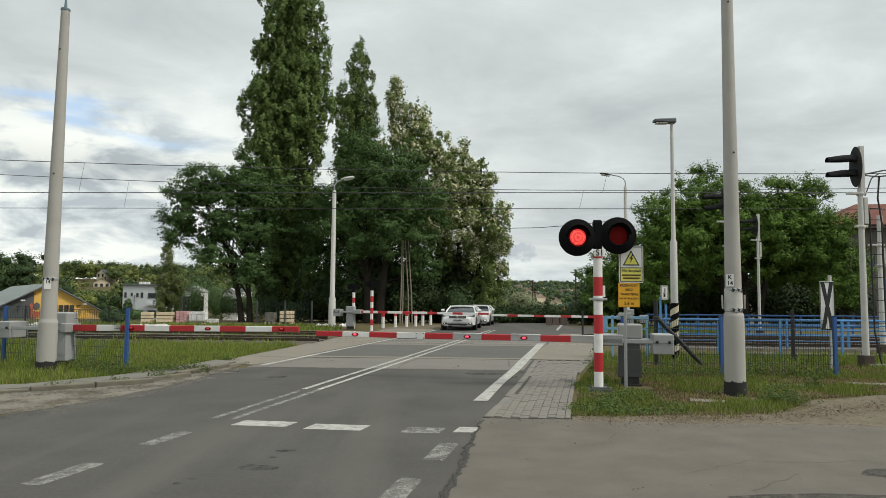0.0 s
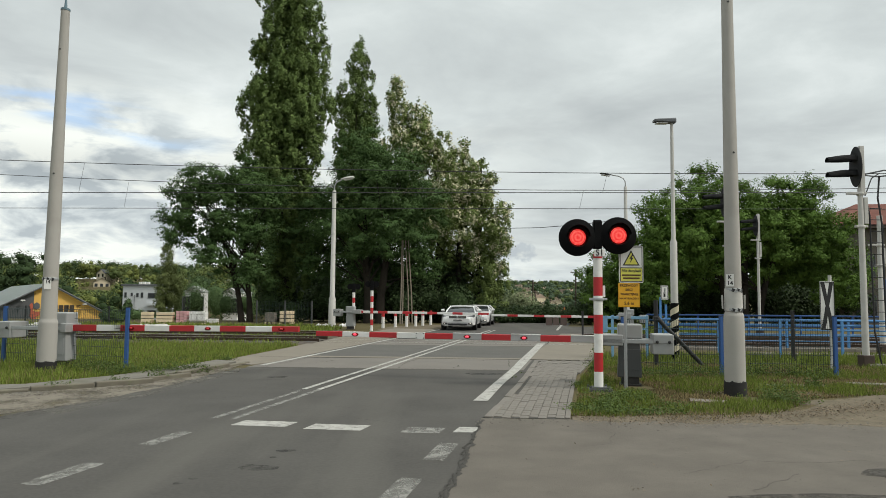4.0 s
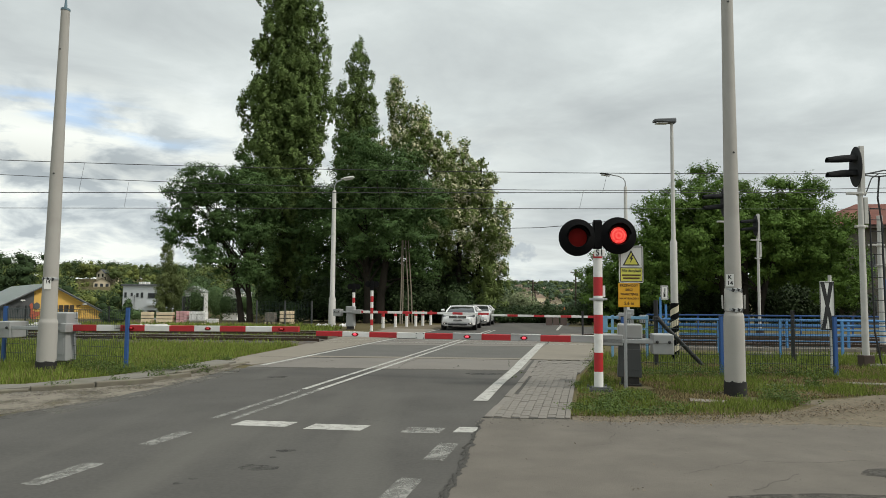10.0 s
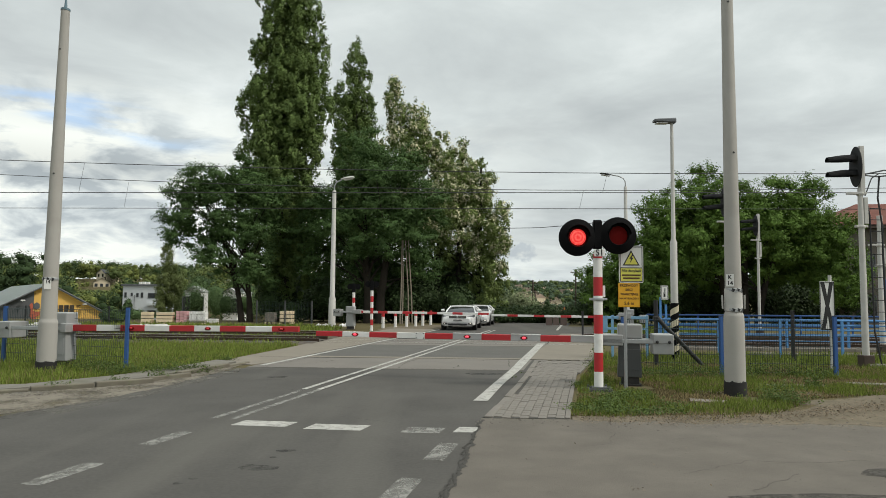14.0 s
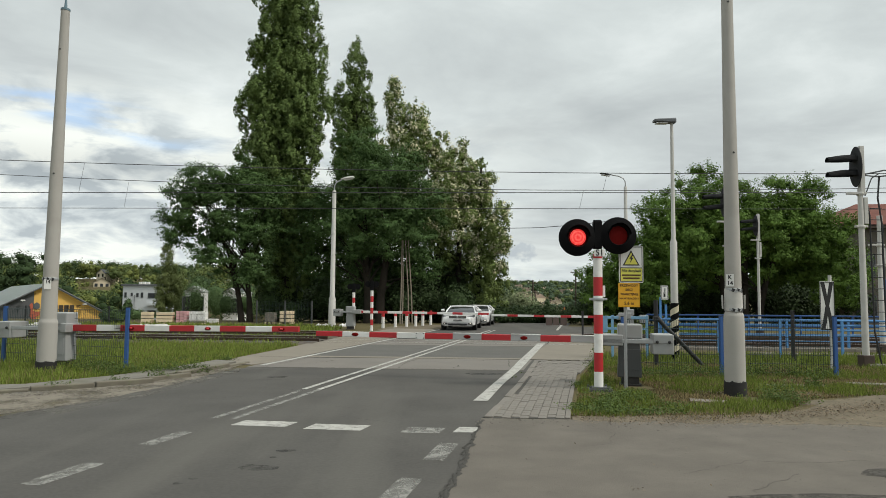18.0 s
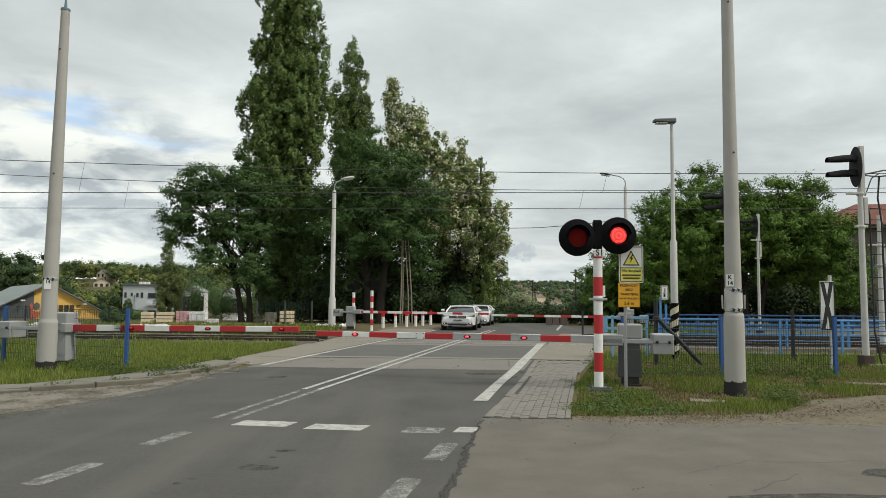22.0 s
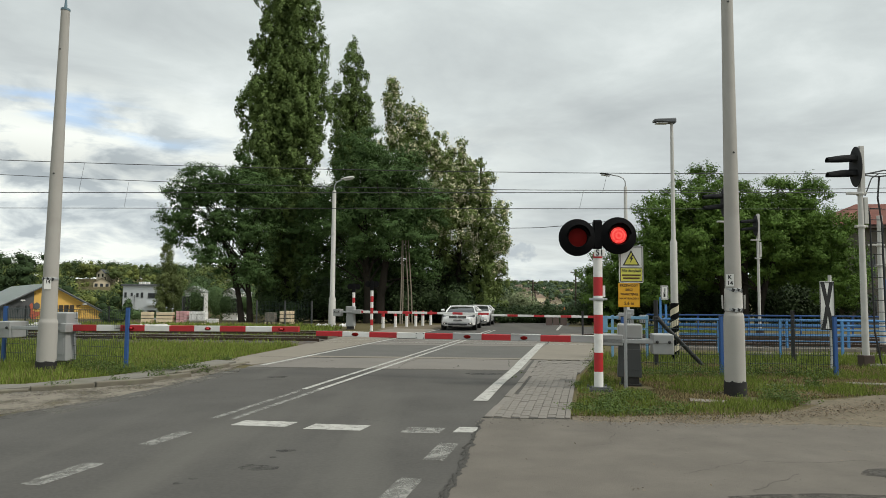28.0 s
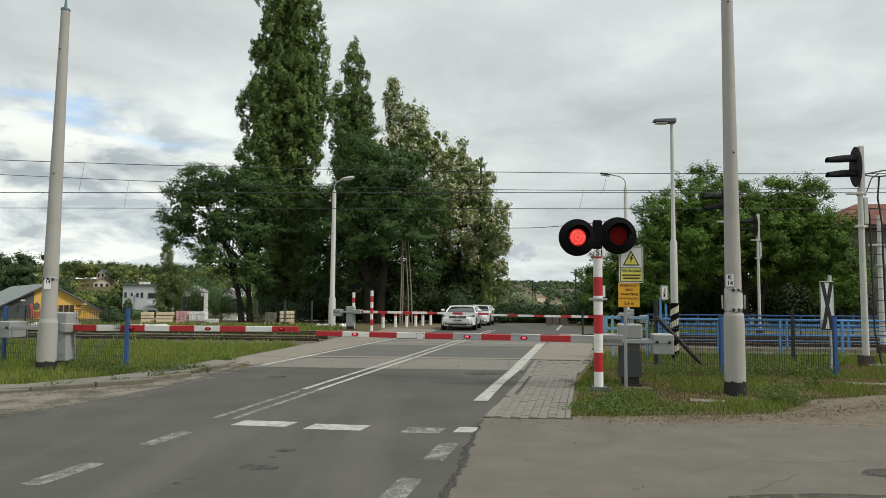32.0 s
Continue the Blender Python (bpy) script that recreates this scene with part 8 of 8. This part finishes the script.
VERGE_E = [(1.8, 9.75)] + ragged([(1.9, 9.55), (3.1, 9.5), (4.3, 9.6), (5.1, 10.3)], 3.0, 0.35) + [(5.3, 10.6), (6.2, 11.6), (8.4, 12.4), (12.5, 12.6), (12.5, 17.4), (9.4, 17.6), (4.0, 18.3), (2.85, 14.4), (2.15, 11.2)]
VERGE_E2 = [(4.2, 18.4), (9.5, 17.6), (16, 17.2), (16, 20.0), (9.0, 20.2), (4.7, 20.6)]
VERGE_W = [(-24, 10.2), (-12.5, 10.9), (-7.5, 12.4), (-6.45, 13.7), (-5.9, 15.5), (-5.55, 17.2), (-5.5, 18.7), (-5.05, 22.0), (-4.85, 23.6), (-24, 24.6)]
blades("grass", "uneven green verge grass round the barrier", VERGE_E, 1100, 0.03, 0.15, M["grass"], 1, 0.006, 0.10)
blades("dead_thatch", "flat brown thatch of dead grass on the verge", VERGE_E, 1500, 0.012, 0.045, M["thatch"], 12, 0.006, -0.6)
blades("dry_grass", "straw-coloured dry grass tufts on the verge", VERGE_E, 700, 0.02, 0.08, M["straw"], 2, 0.005, -0.3)
blades("grass", "tall green grass before the railing", VERGE_E2, 330, 0.08, 0.30, M["grass"], 3, 0.010, -0.3)
blades("grass", "long green verge grass before the tracks", VERGE_W, 760, 0.05, 0.22, M["light_grass"], 4, 0.007, -0.45)
blades("dry_grass", "dry stems in the western verge", VERGE_W, 110, 0.05, 0.22, M["straw"], 5, 0.005, -0.15)
blades("grass", "weeds growing through the ballast", [(-34, 24.4), (-5.2, 23.4), (-4.6, 28), (-4.2, 33), (-34, 33.5)], 60, 0.05, 0.22, M["light_grass"], 9, 0.016, -0.15)
blades("grass", "rough grass beyond the tracks", [(-34, 33), (-5.5, 32.6), (-5.2, 37), (-8, 40), (-34, 40)], 80, 0.08, 0.32, M["light_grass"], 6, 0.022, -0.2)
blades("grass", "rough grass by the far footway", [(7.2, 33), (14, 32.5), (14, 44), (9.6, 44)], 90, 0.08, 0.3, M["grass"], 7, 0.022, -0.2)


def weeds(name, label, spots, seed):
    rng = np.random.default_rng(seed)
    cs = []
    for x, y, r, h, n in spots:
        d = rng.normal(0, 1, (n, 2)) * r * 0.5
        cs.append(np.column_stack([x + d[:, 0], y + d[:, 1], 0.03 + np.abs(rng.normal(0, 0.5, n)) * h]))
    ob = leaf_cloud(name, np.concatenate(cs), 0.035, 5, 0.036, M["weed"], None, rng)
    tagged(ob, label, "weeds", kind="stuff")


ru = random.Random(4)
weeds("weeds", "broad-leaved weeds on the verges and kerbs",
      [(2.74 + 0.19 * (y - 12), y, 0.16, 0.08, 70) for y in (10.0, 10.7, 12.9, 13.6, 14.5, 15.4, 16.3, 17.2)] + [(4.3 + 0.42 * k, 14.95 + ru.uniform(-0.25, 0.1), 0.3, 0.26, 90) for k in range(10)]
      + [(2.0 + 0.3 * k, 10.1 + ru.uniform(-0.3, 0.5), 0.28, 0.07, 60) for k in range(6)] + [(5.45, 11.2, 0.4, 0.24, 260), (6.9, 13.0, 0.25, 0.3, 120), (2.5, 10.6, 0.3, 0.10, 150), (2.9, 11.3, 0.5, 0.12, 220), (2.3, 9.95, 0.25, 0.06, 60), (2.5, 12.9, 0.12, 0.08, 50), (3.3, 11.9, 0.3, 0.06, 80)]
      + [(-7.7 + 0.35 * k, 14.2 + ru.uniform(-0.5, 0.8), 0.35, 0.25, 130) for k in range(8)]
      + [(-5.9, 12.75, 0.15, 0.1, 60), (-5.45, 13.5, 0.15, 0.12, 70), (-6.6, 12.1, 0.2, 0.08, 50), (1.5, 14.3, 0.03, 0.02, 3), (1.75, 15.2, 0.03, 0.02, 3), (-5.5, 17.6, 0.3, 0.1, 70), (4.1, 18.5, 0.2, 0.4, 90)], 8)
rng = np.random.default_rng(12)
n = 700
gp = np.column_stack([rng.uniform(4.2, 13, n), rng.uniform(9.4, 12.4, n), np.full(n, 0.014)])
gp2 = np.column_stack([rng.uniform(-8.5, -4.9, 500), np.zeros(500), np.full(500, 0.024)])
gp2[:, 1] = np.interp(gp2[:, 0], [-8.5, -7.2, -5.9, -5.4, -4.9], [10.6, 11.2, 12.1, 13.0, 15.5]) - np.abs(rng.normal(0, 0.5, 500))
gp = np.concatenate([gp, gp2])
gp3 = np.column_stack([rng.uniform(0.4, 9, 260), 9.35 - np.abs(rng.normal(0, 0.35, 260)), np.full(260, 0.019)])
gp4 = np.column_stack([rng.uniform(0.2, 9, 2600), rng.uniform(4.2, 9.3, 2600), np.full(2600, 0.0165)])
gp = np.concatenate([gp, gp3])
sz = rng.uniform(0.004, 0.015, len(gp))[:, None]
tet = np.array([(-1, -0.6, 0), (1, -0.7, 0), (0.1, 1, 0), (0, 0, 1.1)])
sz = np.concatenate([sz, rng.uniform(0.002, 0.006, (len(gp4), 1))])
gp = np.concatenate([gp, gp4])
gv = (gp[:, None, :] + tet[None] * sz[:, None, :]).reshape(-1, 3)
gi = np.arange(len(gp))[:, None] * 4
gf = np.concatenate([gi + np.array([[0, 1, 3]]), gi + np.array([[1, 2, 3]]), gi + np.array([[2, 0, 3]])])
tagged(quick("grit", gv, gf, M["grit"]), "loose grit on the dirt beside the roads", "gravel", kind="stuff")
# sand and small stones washed over the edge of the side road
ns = 9000
sx = rng.uniform(1.75, 13.5, ns)
sy = np.interp(sx, [1.7, 3.0, 4.4, 6.5, 9.0, 14.0], [9.40, 9.32, 9.26, 9.20, 9.10, 8.9]) + 0.10 - np.abs(rng.normal(0, 0.16, ns)) - 0.25 * rng.random(ns) ** 4
ss = rng.uniform(0.004, 0.013, (ns, 1))
flat = np.array([(-1, -0.7, 0), (1, -0.6, 0), (0.2, 1, 0), (0, 0, 0.4)])
sv = (np.column_stack([sx, sy, np.full(ns, 0.0168)])[:, None, :] + flat[None] * ss[:, None, :]).reshape(-1, 3)
si = np.arange(ns)[:, None] * 4
tagged(quick("loose_sand", sv, np.concatenate([si + np.array([[0, 1, 3]]), si + np.array([[1, 2, 3]]), si + np.array([[2, 0, 3]])]), M["sand"]), "loose sand washed over the edge of the side road", "sand", kind="stuff")
# dead leaves and twigs along the edge of the verge
nl = 5200
lx = rng.uniform(1.8, 10.5, nl)
lc = np.column_stack([lx, np.interp(lx, [1.8, 3, 4.4, 6.5, 10.5], [9.6, 9.5, 9.7, 10.8, 11.6]) + rng.normal(0, 0.24, nl) - 0.12, np.full(nl, 0.035)])
lc = np.concatenate([lc, np.column_stack([rng.normal(1.66, 0.05, 9), rng.normal(5.95, 0.03, 9), np.full(9, 0.03)]), np.column_stack([rng.uniform(0.7, 4.5, 14), rng.uniform(6.0, 9.2, 14), np.full(14, 0.026)])])
dx_ = rng.uniform(4.8, 13.5, 2600)
lc = np.concatenate([lc, np.column_stack([dx_, np.interp(dx_, [4.8, 6.5, 9.0, 13.5], [9.9, 10.4, 10.9, 10.9]) + rng.normal(0, 0.55, 2600), np.full(2600, 0.026)])])
tagged(leaf_cloud("leaf_litter", lc, 0.006, 1, 0.03, M["litter"], None, rng, aspect=0.45, lay=(0.35, 0.0, 1.0)), "dead leaves and twigs along the verge", "leaf litter", kind="stuff")
# pale rubble by the far machine
for k in range(16):
    x, y = rng.uniform(-7.3, -5.5), rng.uniform(39.4, 41.0)
    bm = B()
    bmesh.ops.create_icosphere(bm, subdivisions=1, radius=rng.uniform(0.07, 0.19))
    for v in bm.verts:
        v.co *= 1 + 0.5 * noise.noise(v.co * 9 + Vector((x, y, 0)))
        v.co.z *= 0.8
    tagged(part("rubble_stone", bm, M["whiteblock"], None, "", pose(x, y, 0.04)), "pale broken stone in the weeds by the barrier", "stone", "rubble by the barrier")
# sunken slabs in the verge
for x0, y0, x1, y1, wd, zt in ((6.05, 13.3, 6.72, 13.26, 0.22, 0.028), (6.76, 13.25, 7.3, 13.2, 0.22, 0.026), (7.95, 13.6, 9.6, 13.3, 0.32, 0.026), (3.95, 11.14, 4.5, 10.98, 0.30, 0.024)):
    bm = B()
    ln = math.hypot(x1 - x0, y1 - y0)
    pts_ = ragged([(0, 0), (ln, 0)], x0, 0.05, 0.08) + ragged([(ln, wd), (0, wd)], y0, 0.05, 0.08)
    prism(bm, pts_, -0.03, zt)
    tagged(part("sunken_slab", bm, M["tanslab"], None, "", pose(x0, y0, 0, 0, 0, math.degrees(math.atan2(y1 - y0, x1 - x0)))), "worn concrete slab half sunk in dry grass", "slab", "sunken slabs")


# ---- what moves ----
POPLAR = [447, 447, 441, 441, 444, 444, 441, 441, 439, 443, 446, 443, 439, 439, 443, 439, 436, 436, 438, 436, 436, 441, 443, 444, 441, 441, 441, 441, 441, 439, 436, 441, 443]
SECOND = [635, 632, 635, 635, 635, 634, 637, 637, 635, 632, 634, 634, 632, 628, 629, 629, 628, 628, 629, 631, 626, 622, 622, 620, 614, 616, 624, 628, 623, 620, 626, 628, 625]
GROVE = [738, 740, 740, 738, 739, 738, 738, 740, 738, 737, 738, 737, 737, 737, 735, 735, 735, 733, 735, 733, 732, 729, 732, 732, 733, 735, 734, 733, 732, 726, 729, 732, 733]
BOOM_ON = {0, 1, 2, 3, 4, 10, 11, 12, 13, 14, 15, 16, 17, 21, 22, 23, 24, 25, 26, 32}


def motions():
    # wind in the crowns: small leans about each tree's foot
    tracks = {"P": [v - 441 for v in POPLAR], "Q": [v - 630 for v in SECOND], "T": [v - 736 for v in GROVE],
              "S": [2.0 * math.sin(0.9 * s) + 1.2 * math.sin(0.37 * s + 1) for s in range(33)]}
    for crowns, key, h, gains, dist in SWAY:
        for k, (ob, g) in enumerate(zip(crowns, gains)):
            rows = []
            for s in range(33):
                shift = tracks[key][s] * dist / 1226.0 * g
                nod = 0.10 * math.sin(0.8 * s + 1.7 * k)
                rows.append((float(s), pose(0, 0, 0, nod, math.degrees(math.atan2(shift, h)), 0)))
            walk(ob, rows)
    # twin lamps flash in turn: each bulb glass stands forward when lit, back behind its lens when dark
    period, first = 1.0614, 0.30
    for i, (ob, cx, cz) in enumerate(BULBS):
        on, off = pose(cx, -0.058, cz), pose(cx, 0.035, cz)
        rows = [(0.0, on if i == 0 else off)]
        for k in range(-1, 32):
            to_right, to_left = first + period * k, first + 0.565 + period * k
            for tm, left_on in ((to_right, False), (to_left, True)):
                a, b = (off, on) if (left_on == (i == 0)) else (on, off)
                if tm - 0.14 > 0.02 and tm + 0.14 < 31.98:
                    rows += [(tm - 0.14, a), (tm - 0.02, b)] if b is on else [(tm - 0.05, a), (tm + 0.08, b)]
        rows.append((32.0, rows[-1][1]))
        walk(ob, rows)
    # boom lamps blink together
    for ob, bt, s, flip in BOOMLAMPS:
        on, off = bt @ pose(s, -0.05 * flip, 0), bt @ pose(s, 0.02 * flip, 0)
        seq = [(0.0, True), (0.15, False), (0.36, True), (0.46, False), (0.76, True), (1.26, False), (1.36, True), (1.46, False), (1.76, True)]
        for k in range(2, 33):
            st = k in BOOM_ON
            seq += [(k - 0.2, st), (k + 0.26, not st), (k + 0.46, st), (k + 0.60, not st)] if k < 32 else [(31.8, st)]
        rows = [(0.0, on)]
        prev = True
        for tm, st in seq[1:]:
            if st != prev:
                rows += [(tm, on if prev else off), (tm + 0.034, on if st else off)]
                prev = st
        rows.append((32.0, on if prev else off))
        walk(ob, rows)


motions()
